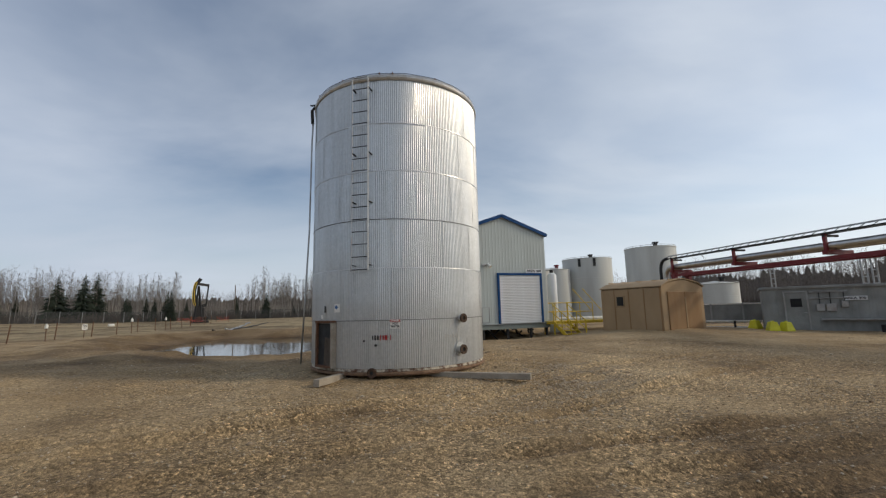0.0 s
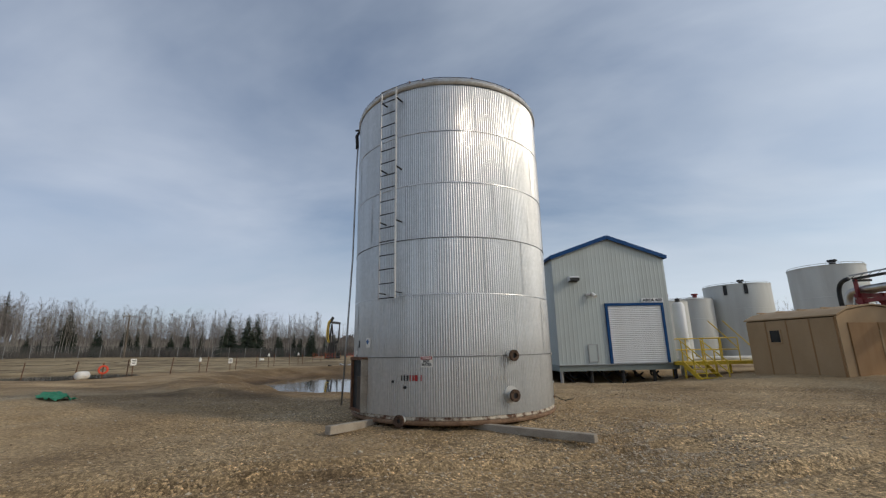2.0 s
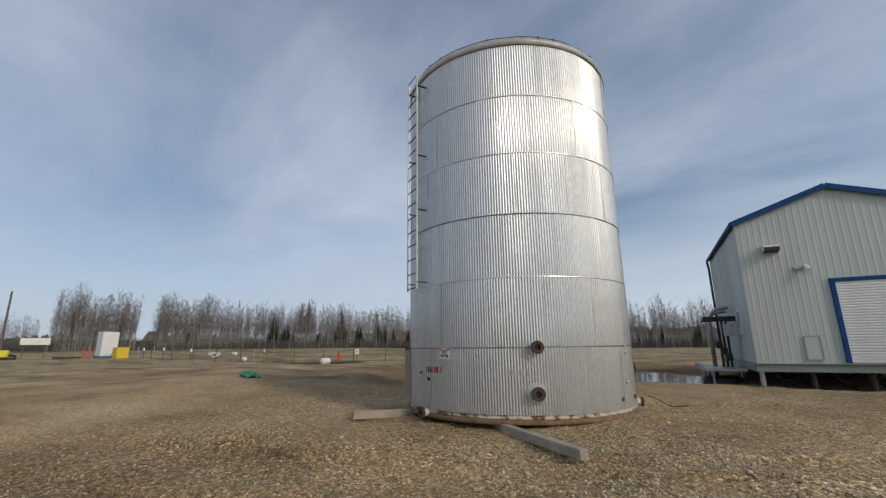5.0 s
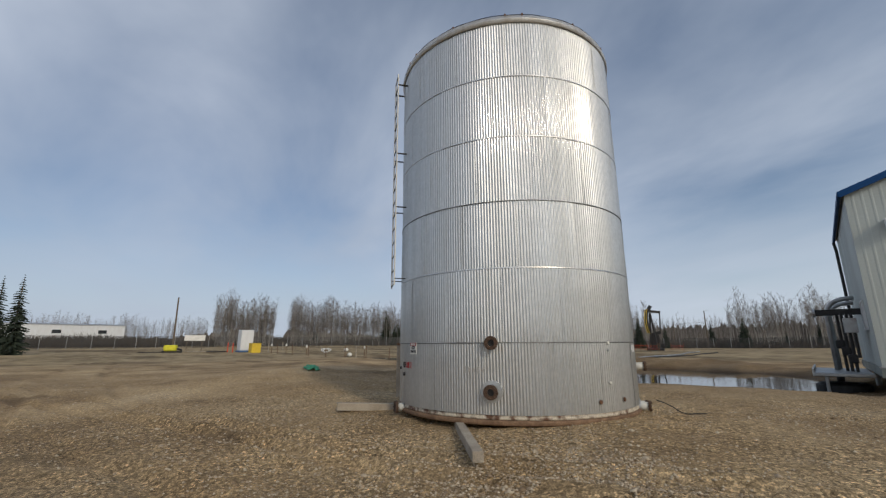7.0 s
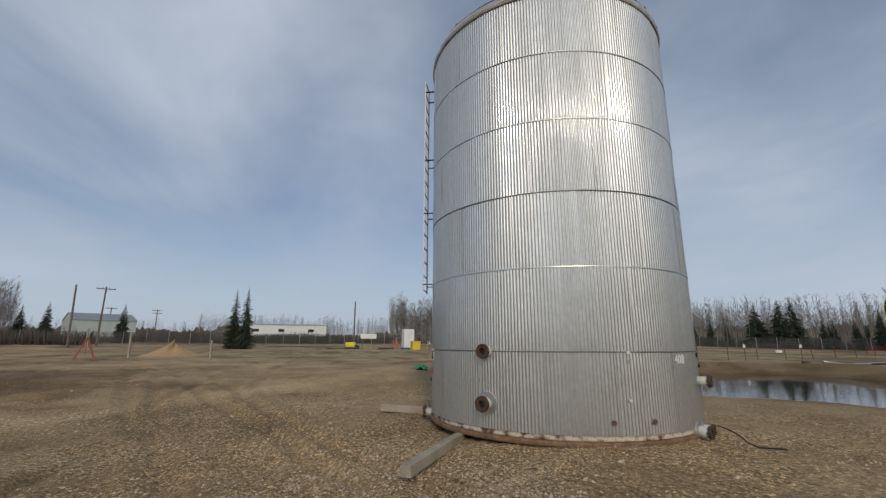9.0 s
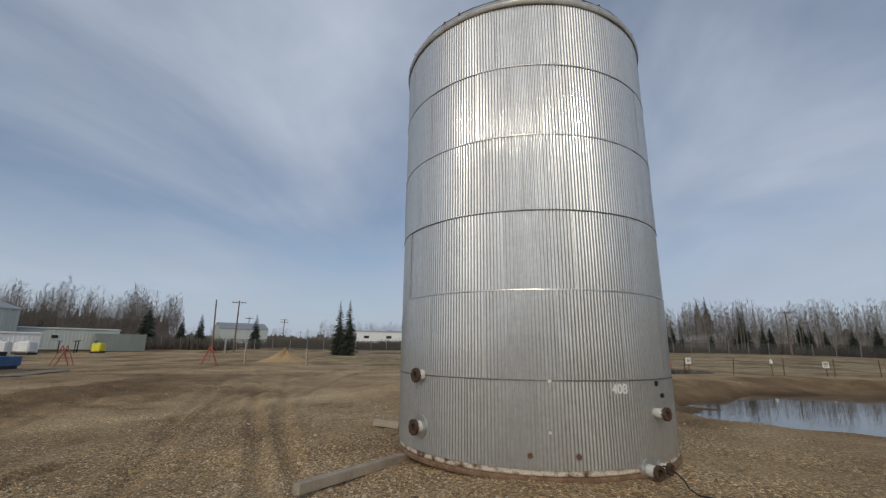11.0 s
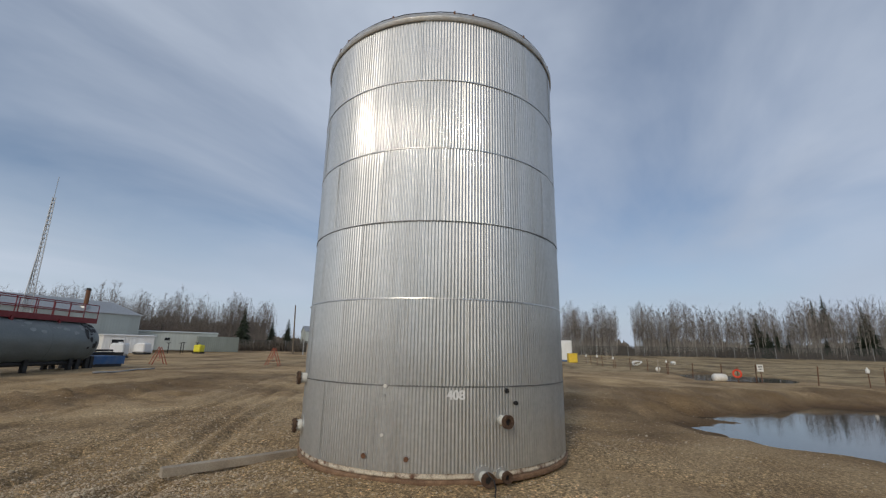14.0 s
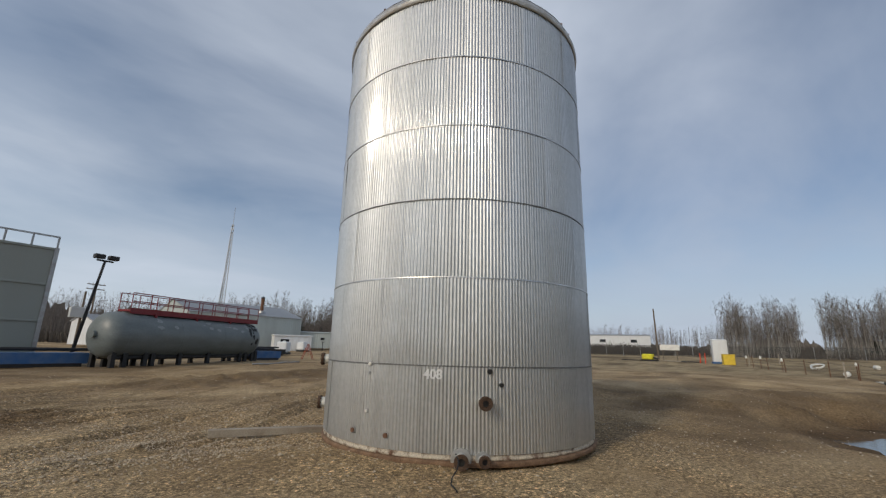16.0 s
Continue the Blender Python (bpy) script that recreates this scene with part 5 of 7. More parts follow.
for k, (x, y, dz, s, ly) in enumerate(((-29.0, 31.0, 0.9, 1.0, False), (-29.4, 40.0, 1.1, 1.0, False), (-30.8, 47.0, 1.1, 1.0, False), (-44.0, 20.6, 0.0, 1.25, True), (-48.0, 16.4, 1.0, 1.0, False), (-52.0, 14.6, 1.0, 1.0, False),
                                       (-39.0, 20.8, 1.0, 0.8, False), (-58.0, 24, 0.0, 1.2, True), (-30.9, 23.2, 0.0, 1.5, True), (-47, 60, 0.0, 1.1, True), (-55, 13.2, 0.9, 1.0, False))):
    z = gz(x, y)
    if dz > 0.5:
        pst = part("stake", rod(bmesh.new(), (0, 0, -0.2), (0, 0, dz + 0.02), 0.03, 6), "rust")
        pst.location = (x, y, z)
        tagged(pst, "rusty steel stake standing in the dirt", "stake", "stakes")
    jug(x, y, z + dz if dz > 0.5 else z, s, ly, "white plastic drum lying on the bank" if ly else "white plastic jug on a stake")

bm = bmesh.new()
hz0 = gz(-50, 19)
pipe(bm, [(-50 + 0.9 * math.cos(t * 0.5) + 0.08 * t, 19 + 0.5 * math.sin(t * 0.5), hz0 + 0.3 + 0.45 * abs(math.sin(t * 0.27))) for t in range(26)], 0.06, 7)
tagged(part("hose", bm, "jug", None, "", True), "pale coiled hose hung on the fence", "hose")


def hose_line(name, pts, r, mat, label):
    P = [Vector((x, y, gz(x, y) + r * 0.8)) for x, y in pts]
    tagged(part(name, pipe(bmesh.new(), P, r, 7), mat, None, "", True), label, "pipe")


hose_line("flow_line", [(-18.5 - 0.45 * k, 36 + 1.15 * k + 0.35 * math.sin(k * 0.8)) for k in range(26)], 0.09, "galv", "grey flow line lying along the bank")
hose_line("flow_line", [(-19.2 - 0.3 * k, 35 + 1.2 * k + 0.3 * math.sin(k * 0.6 + 1)) for k in range(24)], 0.07, "dark", "black hose lying along the bank")


def tarp(x, y):
    rng = random.Random(3)
    n = 14
    V, F = [], []
    for j in range(n):
        for i in range(n):
            u, v = i / (n - 1) - 0.5, j / (n - 1) - 0.5
            h = 0.10 * max(0, 1 - 3.2 * (u * u + v * v)) + 0.09 * noise.noise((u * 7, v * 7, 2)) + 0.06
            px, py = x + u * 0.85 + 0.1 * noise.noise((v * 5, 1, 0)), y + v * 0.5 + 0.12 * noise.noise((u * 5, 7, 0))
            V.append((px, py, gz(px, py) + max(0.01, h)))
    for j in range(n - 1):
        for i in range(n - 1):
            F.append((j * n + i, j * n + i + 1, j * n + i + n + 1, j * n + i + n))
    ob = raw("tarp", V, F, "green", None, "", True)
    sm = ob.modifiers.new("thick", "SOLIDIFY")
    sm.thickness = 0.01
    tagged(ob, "crumpled green plastic tarp lying on the dirt", "tarp")


tarp(-11.6, 10.0)


# ---- pump jack ----
def pump_jack(x, y):
    z = gz(x, y)
    p = thing("pump_jack", (x, y, z), 34, "black oil pump jack with yellow-edged horse head, at rest", "pump jack")
    part("base", box(bmesh.new(), (0.1, 0.6, 0.2), (2.4, 4.6, 0.4), None, 0.02), "dark", p)
    bm = bmesh.new()
    arc = [(-0.75 - 0.5 * math.cos(radians(a)), 5.0 + 2.1 * math.sin(radians(a))) for a in range(-75, 80, 10)]
    f = bm.faces.new([bm.verts.new((q[0], -0.3, q[1])) for q in arc + [(-0.45, 7.2), (-0.75, 5.4), (-0.6, 3.0)]])
    r = bmesh.ops.extrude_face_region(bm, geom=[f])
    bmesh.ops.translate(bm, vec=(0, 0.6, 0), verts=[v for v in r["geom"] if isinstance(v, bmesh.types.BMVert)])
    head = part("horse_head", bm, "dark", p, "curved horse head")
    for o, yy in ((0.0, -0.3), (0.26, -0.34)):
        part("head_edge", pipe(bmesh.new(), [(q[0] + o, yy, q[1]) for q in arc], 0.05, 6), "yellow", head, "yellow curved edge")
    part("head_cap", bar(bmesh.new(), (-0.75, 0, 6.6), (-0.1, 0, 7.65), 0.5, 0.55), "dark", head)
    part("walking_beam", bar(bmesh.new(), (-0.6, 0, 6.75), (1.25, 0.9, 6.55), 0.32, 0.42), "dark", p)
    for s in (-0.35, 0.35):
        part("pitman", bar(bmesh.new(), (1.2, 0.9 + s, 6.6), (0.95, 0.9 + s, 3.0), 0.17), "dark", p)
        part("crank", bar(bmesh.new(), (1.0, 0.9 + s, 3.1), (-0.4, 0.9 + s, 2.7), 0.2, 0.5), "dark", p, "black counterweight crank")
        part("leg", bar(bmesh.new(), (-0.35, 0.4 + s, 6.4), (-0.75, 0.4 + s * 2.4, 0.4), 0.18), "dark", p)
        part("leg", bar(bmesh.new(), (-0.3, 0.4 + s, 6.4), (0.35, 0.4 + s * 2.4, 0.4), 0.18), "dark", p)
    part("gearbox", box(bmesh.new(), (0.1, 0.9, 1.5), (1.3, 0.9, 2.3), None, 0.08), "dark", p)
    part("motor", box(bmesh.new(), (1.15, 1.4, 0.75), (0.6, 0.6, 0.7), None, 0.08), "dark", p)
    part("polished_rod", rod(bmesh.new(), (-1.28, 0, 0), (-1.28, 0, 4.6), 0.03, 6), "galv", p)
    part("wellhead", rod(bmesh.new(), (-1.28, 0, -0.2), (-1.28, 0, 1.2), 0.15, 10), "rust", p)
    g = thing("well_fence", (x, y, z), 34, "faded orange plastic safety fence round the pump jack", "fence")
    for k in range(5):
        xx = -3.4 + 1.9 * k
        part("stake", rod(bmesh.new(), (xx, -3.2, -0.3), (xx, -3.2, 1.2), 0.03, 6), "rust", g)
        if k < 4 and k != 2:
            for h in (0.3, 0.5, 0.7, 0.9):
                part("strip", box(bmesh.new(), (xx + 0.95, -3.2, h), (1.9, 0.02, 0.022)), "orange", g)


pump_jack(-42.4, 73.5)


# ---- poles ----
def utility_pole(x, y, h, arms=1, lean=0.0, label="weathered wooden utility pole with crossarm", fitting="arm", turn=0):
    p = thing("utility_pole", (x, y, gz(x, y)), turn, label, "utility pole", "poles")
    part("pole", rod(bmesh.new(), (0, 0, -0.5), (lean, 0, h), 0.15, 10, 0.10), "pole", p)
    for k in range(arms):
        z = h - 0.35 - 0.7 * k
        a = part("crossarm", box(bmesh.new(), (lean, -0.12, z), (2.3, 0.1, 0.12)), "pole", p)
        for q in (-1.0, -0.4, 0.4, 1.0):
            part("insulator", lathe(bmesh.new(), [(0.03, 0), (0.06, 0.03), (0.04, 0.1), (0.06, 0.13), (0, 0.2)], 8, (lean + q, -0.12, z + 0.06)), "galv", a)
        part("brace", bar(bmesh.new(), (lean + 0.6, -0.12, z), (lean, -0.12, z - 0.6), 0.04), "galv", a)
    if fitting == "lamp":
        part("lamp_arm", bar(bmesh.new(), (lean, 0, h - 0.1), (lean + 1.1, 0, h + 0.15), 0.06), "galv", p)
    return p


utility_pole(-59.9, -34.5, 8.6, 1, 0.0, turn=125)
utility_pole(-54.0, -34.1, 8.2, 0, 0.5, "bare leaning wooden pole")
utility_pole(-69.5, 1.0, 7.8, 0, 0.9, "leaning bare wooden pole beside the scrap")
utility_pole(-52.5, 106, 8.4, 0, 0.0, "wooden pole with a lamp arm", "lamp")
utility_pole(-62, 108, 6.5, 0, 0.3, "short bare wooden pole")
utility_pole(-105, -62, 8.0, 1, 0.0, turn=120)
utility_pole(-112, -55, 8.0, 2, 0.0, turn=120)
utility_pole(-11.4, -63.1, 9.2, 2, 0.0, turn=10)
tp = utility_pole(-6.2, -42.0, 6.4, 0, 0.0, "wooden pole with a white transformer box")
part("transformer", box(bmesh.new(), (0.35, 0.45, 4.1), (1.5, 0.7, 1.1), None, 0.06), "offwhite", tp, "pale transformer housing")
part("bracket", bar(bmesh.new(), (0, 0, 3.6), (0.5, 0.5, 3.6), 0.12), "dark", tp)
utility_pole(-80, 62, 8.0, 1, 0.0, turn=70)


# ---- scrap corner by the fence ----
def cabinet(x, y):
    t = thing("equipment_cabinet", (x, y, gz(x, y)), 12, "tall white metal cabinet leaning on its blue pallet", "cabinet")
    part("pallet", box(bmesh.new(), (0, 0, 0.12), (2.0, 1.8, 0.24), None, 0.02), "bluepaint", t)
    b = part("body", box(bmesh.new(), (0, 0, 1.62), (1.7, 1.6, 2.75), pose(0, 0, 0, 0, 2.5, 0), 0.03), "white", t)
    part("door", box(bmesh.new(), (0.87, 0, 1.62), (0.03, 1.4, 2.5), pose(0, 0, 0, 0, 2.5, 0)), "white", b)


cabinet(-59.7, 10.2)
t = thing("fuel_box", (-57.0, 11.3, gz(-57.0, 11.3)), 14, "yellow square plastic bin on the dirt", "bin")
part("bin", box(bmesh.new(), (0, 0, 0.6), (1.3, 1.2, 1.2), None, 0.06), "yellow", t)
part("lid", box(bmesh.new(), (0, 0, 1.22), (1.36, 1.26, 0.08), None, 0.02), "yellow", t)
t = thing("sign_board", (-62.5, 4.0, gz(-62.5, 4.0)), 92, "blank white board on two posts", "sign")
part("board", box(bmesh.new(), (0, -0.06, 1.9), (2.5, 0.04, 0.75), None, 0.01), "jug", t)
for s in (-0.9, 0.9):
    part("post", bar(bmesh.new(), (s, 0, -0.3), (s, 0, 2.2), 0.09), "pole", t)


def pump_skid(x, y, mat, label, turn):
    t = thing("portable_pump", (x, y, gz(x, y)), turn, label, "pump")
    part("skid", box(bmesh.new(), (0, 0, 0.12), (2.2, 0.9, 0.24), None, 0.02), "dark", t)
    part("housing", box(bmesh.new(), (-0.2, 0, 0.62), (1.5, 0.85, 0.76), None, 0.12), mat, t)
    part("outlet", rod(bmesh.new(), (0.55, 0, 0.5), (1.15, 0, 0.35), 0.12, 10), "dark", t)


pump_skid(-61.0, 1.6, "lemon", "small yellow pump housing on a steel skid", 80)
for k, (x, y, a, L) in enumerate(((-60, 6.0, 20, 2.5), (-61, 5.2, 70, 3.0), (-59.5, 7.2, 110, 2.0), (-62, 3.3, 45, 2.4), (-60.4, -0.5, 75, 3.2))):
    ob = part("scrap_plank", box(bmesh.new(), (0, 0, 0.08), (L, 0.32, 0.12), None, 0.01), "wood" if k % 2 else "dark")
    ob.matrix_basis = pose(x, y, gz(x, y) - 0.01, 0, 0, a)
    tagged(ob, "loose scrap plank lying on the dirt", "plank", "scrap planks")
for k, (x, y) in enumerate(((-59.0, 8.1), (-58.6, 8.7), (-58.9, 13.2), (-40, 20.2), (-66, 16))):
    ob = part("marker_stake", rod(bmesh.new(), (0, 0, -0.2), (0, 0, 1.25), 0.07, 7, 0.06), "orange" if k < 2 else "wood")
    ob.location = (x, y, gz(x, y))
    tagged(ob, "orange marker stake in the dirt" if k < 2 else "wooden marker stake in the dirt", "stake", "marker stakes")


# ---- far white building and others behind the fence ----
def long_block(name, x0, y0, x1, y1, z0, h, depth, mat, label, windows=(), roofmat="galv", cat="building", rise=0.4):
    L = math.hypot(x1 - x0, y1 - y0)
    b = thing(name, (x0, y0, z0), math.degrees(math.atan2(y1 - y0, x1 - x0)), label, cat)
    part("wall", siding_wall(bmesh.new(), L, 0, lambda x: h, Matrix.Identity(4), 0.4, 0.02), mat, b)
    part("wall", siding_wall(bmesh.new(), L, 0, lambda x: h, pose(L, depth, 0, 0, 0, 180), 0.4, 0.02), mat, b)
    gable = lambda x: h + rise * (1 - abs(x - depth / 2) / (depth / 2))
    part("end_wall", siding_wall(bmesh.new(), depth, 0, gable, pose(0, depth, 0, 0, 0, -90), 0.4, 0.02), mat, b)
    part("end_wall", siding_wall(bmesh.new(), depth, 0, gable, pose(L, 0, 0, 0, 0, 90), 0.4, 0.02), mat, b)
    for s in (0, 1):
        bm = bmesh.new()
        ya, yb = (-0.15, depth / 2) if s == 0 else (depth + 0.15, depth / 2)
        for a, c in ((-0.15, L + 0.15),):
            q = [bm.verts.new(p) for p in ((a, ya, h - 0.02), (c, ya, h - 0.02), (c, yb, h + rise + 0.02), (a, yb, h + rise + 0.02))]
        f = bm.faces.new(q)
        r = bmesh.ops.extrude_face_region(bm, geom=[f])
        bmesh.ops.translate(bm, vec=(0, 0, 0.12), verts=[v for v in r["geom"] if isinstance(v, bmesh.types.BMVert)])
        part("roof", bm, roofmat, b)
    for x, z, w, hh in windows:
        wd = part("window", box(bmesh.new(), (x, -0.02, z), (w, 0.06, hh)), "glass", b)
        for c, sz in (((x, -0.05, z + hh / 2), (w + 0.12, 0.06, 0.08)), ((x, -0.05, z - hh / 2), (w + 0.12, 0.06, 0.08)), ((x - w / 2, -0.05, z), (0.08, 0.06, hh)), ((x + w / 2, -0.05, z), (0.08, 0.06, hh))):
            part("window_frame", box(bmesh.new(), c, sz), mat, wd)
    return b


long_block("site_office", -133.8, -40.2, -141.0, -16.1, 2.0, 5.2, 9, "white", "long low white site building beyond the fence", ((3.4, 3.5, 1.9, 1.0), (11.0, 3.5, 1.9, 1.0), (20.3, 3.5, 1.9, 1.0)), "galv", rise=0.4)
long_block("workshop", -20.5, -51.8, -39, -51, 1.2, 5.1, 16, "siding", "large grey metal workshop with low gable roof", ((3, 2, 1.2, 0.9), (9, 1.6, 3.2, 3.0)), "galv", rise=2.2)
long_block("shed_building", -104, -58, -96, -66, 1.6, 4.6, 10, "siding", "grey metal farm building with open bay", ((5.5, 2, 4.5, 3.2),), "galv", rise=1.6)
long_block("office_trailer", -39.5, -52.5, -49.5, -46.5, 1.3, 2.75, 3.0, "siding", "long pale grey-green site trailer", ((2, 1.7, 0.8, 0.5), (4.4, 1.7, 0.8, 0.5)), "siding", "trailer", 0.1)
long_block("small_shed", -9.5, -52, -13.5, -53.5, 1.2, 2.9, 4, "white", "small white shed with a gable roof", ((2, 2.3, 0.5, 0.5),), "galv", "shed", 0.9)


def container(x, y, turn, L, mat, label):
    c = thing("shipping_container", (x, y, gz(x, y)), turn, label, "container")
    part("side", siding_wall(bmesh.new(), L, 0.1, lambda q: 2.5, Matrix.Identity(4), 0.3, 0.03), mat, c)
    part("side", siding_wall(bmesh.new(), L, 0.1, lambda q: 2.5, pose(L, 2.4, 0, 0, 0, 180), 0.3, 0.03), mat, c)
    part("end", siding_wall(bmesh.new(), 2.4, 0.1, lambda q: 2.5, pose(0, 2.4, 0, 0, 0, -90), 0.3, 0.03), mat, c)
    part("top", box(bmesh.new(), (L / 2, 1.2, 2.5), (L, 2.4, 0.06)), mat, c)
    for k, y0 in enumerate((0.62, 1.78)):
        d = part("door", box(bmesh.new(), (L + 0.02, y0, 1.3), (0.06, 1.12, 2.3), None, 0.01), mat, c, "closed container door")
        for q in (-0.25, 0.25):
            part("lock_rod", rod(bmesh.new(), (L + 0.07, y0 + q, 0.2), (L + 0.07, y0 + q, 2.4), 0.025, 6), "white", d)
        for q in range(6):
            part("rib", box(bmesh.new(), (L + 0.06, y0, 0.35 + 0.36 * q), (0.03, 1.0, 0.1)), mat, d)
    for p in ((0.06, 0.06), (L - 0.06, 0.06), (0.06, 2.34), (L - 0.06, 2.34)):
        part("corner_post", box(bmesh.new(), (*p, 1.28), (0.16, 0.16, 2.56)), mat, c)


container(-45.6, -46.2, 145, 6.0, "greygreen", "pale green shipping container with barred doors")


def tote(x, y, s, mat, label, cat="tank", turn=20):
    t = thing("liquid_tote", (x, y, gz(x, y)), turn, label, cat)
    part("pallet", box(bmesh.new(), (0, 0, 0.1 * s), (1.3 * s, 1.1 * s, 0.2 * s)), "dark", t)
    part("body", box(bmesh.new(), (0, 0, 0.72 * s), (1.25 * s, 1.05 * s, 1.05 * s), None, 0.12 * s), mat, t)
    part("cap", rod(bmesh.new(), (0, 0, 1.2 * s), (0, 0, 1.34 * s), 0.16 * s, 10), mat, t)


tote(-41.5, -41.0, 1.0, "lemon", "bright yellow plastic liquid tank")
tote(-26.4, -35.2, 1.3, "white", "white plastic liquid tote on a pallet", "tank", 40)
tote(-33.5, -41.5, 1.15, "white", "white plastic liquid tote on a pallet")
tote(-35.2, -44.5, 1.0, "white", "white plastic liquid tote on a pallet")
long_block("equipment_trailer", -31.5, -46.5, -37.0, -44.5, gz(-34, -45.5), 2.3, 2.4, "white", "white boxy equipment trailer with dark door", ((1.6, 1.0, 1.4, 1.6),), "white", "trailer", 0.05)
for k, (x, y) in enumerate(((-38.6, -43.6), (-39.8, -42.6), (-41.0, -43.6), (-42.3, -42.4))):
    v = thing("valve_stand", (x, y, gz(x, y)), 30 * k, "dark steel valve on a short stand", "valve", "valves")
    part("stem", rod(bmesh.new(), (0, 0, -0.1), (0, 0, 1.5), 0.06, 8), "dark", v)
    part("handwheel", lathe(bmesh.new(), [(0.2, 1.45), (0.3, 1.45), (0.3, 1.52), (0.2, 1.52)], 14), "dark", v)


def sand_mound(x, y, r, h):
    n, k = 12, 36
    V, F = [], []
    for j in range(n + 1):
        rr = r * j / n
        for i in range(k):
            a = i * math.tau / k
            px, py = x + rr * math.cos(a) * 1.6, y + rr * math.sin(a)
            top = h * max(0, 1 - (j / n)) ** 1.2 * (1 + 0.5 * noise.noise((math.cos(a) * 1.6, math.sin(a) * 1.6, 4)))
            V.append((px, py, gz(px, py) - 0.03 + top + 0.08 * noise.noise((px, py, 0))))
    for j in range(n):
        for i in range(k):
            F.append((j * k + i, j * k + (i + 1) % k, j * k + k + (i + 1) % k, j * k + k + i))
    tagged(raw("sand_mound", V, F, "sand", None, "", True), "yellow-brown mound of sand on the yard", "mound")


sand_mound(-38.4, -13.2, 2.5, 1.25)


def barricade(x, y, turn):
    b = thing("barricade", (x, y, gz(x, y)), turn, "red painted steel pipe barricade", "barricade", "red barricades")
    for s in (-0.9, 0.9):
        part("leg", bar(bmesh.new(), (s, -0.55, -0.05), (s * 0.9, 0, 1.45), 0.06), "barrier", b)
        part("leg", bar(bmesh.new(), (s, 0.55, -0.05), (s * 0.9, 0, 1.45), 0.06), "barrier", b)
    part("rail", bar(bmesh.new(), (-0.9, 0, 1.1), (0.9, 0, 0.5), 0.06), "barrier", b, "faded orange board")
    part("rail", bar(bmesh.new(), (-0.9, 0, 0.3), (0.9, 0, 0.35), 0.05), "barrier", b)


barricade(-23.4, -11.2, 35)
barricade(-20.5, -21.0, 60)
for k, (x, y, h) in enumerate(((-27.8, -11.1, 1.9), (-26.0, -4.5, 1.4))):
    ob = part("timber_post", bar(bmesh.new(), (0, 0, -0.3), (0.08, 0, h), 0.12), "wood")
    ob.location = (x, y, gz(x, y))
    tagged(ob, "short grey timber post in the yard", "post", "timber posts")
t = thing("gate_leaf", (-52, -30.5, gz(-52, -30.5)), 40, "pale rectangular steel gate frame standing upright", "frame")
for c, s in (((-0.9, 0, 1.2), (0.1, 0.1, 2.4)), ((0.9, 0, 1.2), (0.1, 0.1, 2.4)), ((0, 0, 2.4), (1.9, 0.1, 0.1)), ((0, 0, 1.3), (1.8, 0.08, 0.08))):
    part("bar", box(bmesh.new(), c, s), "galv", t)


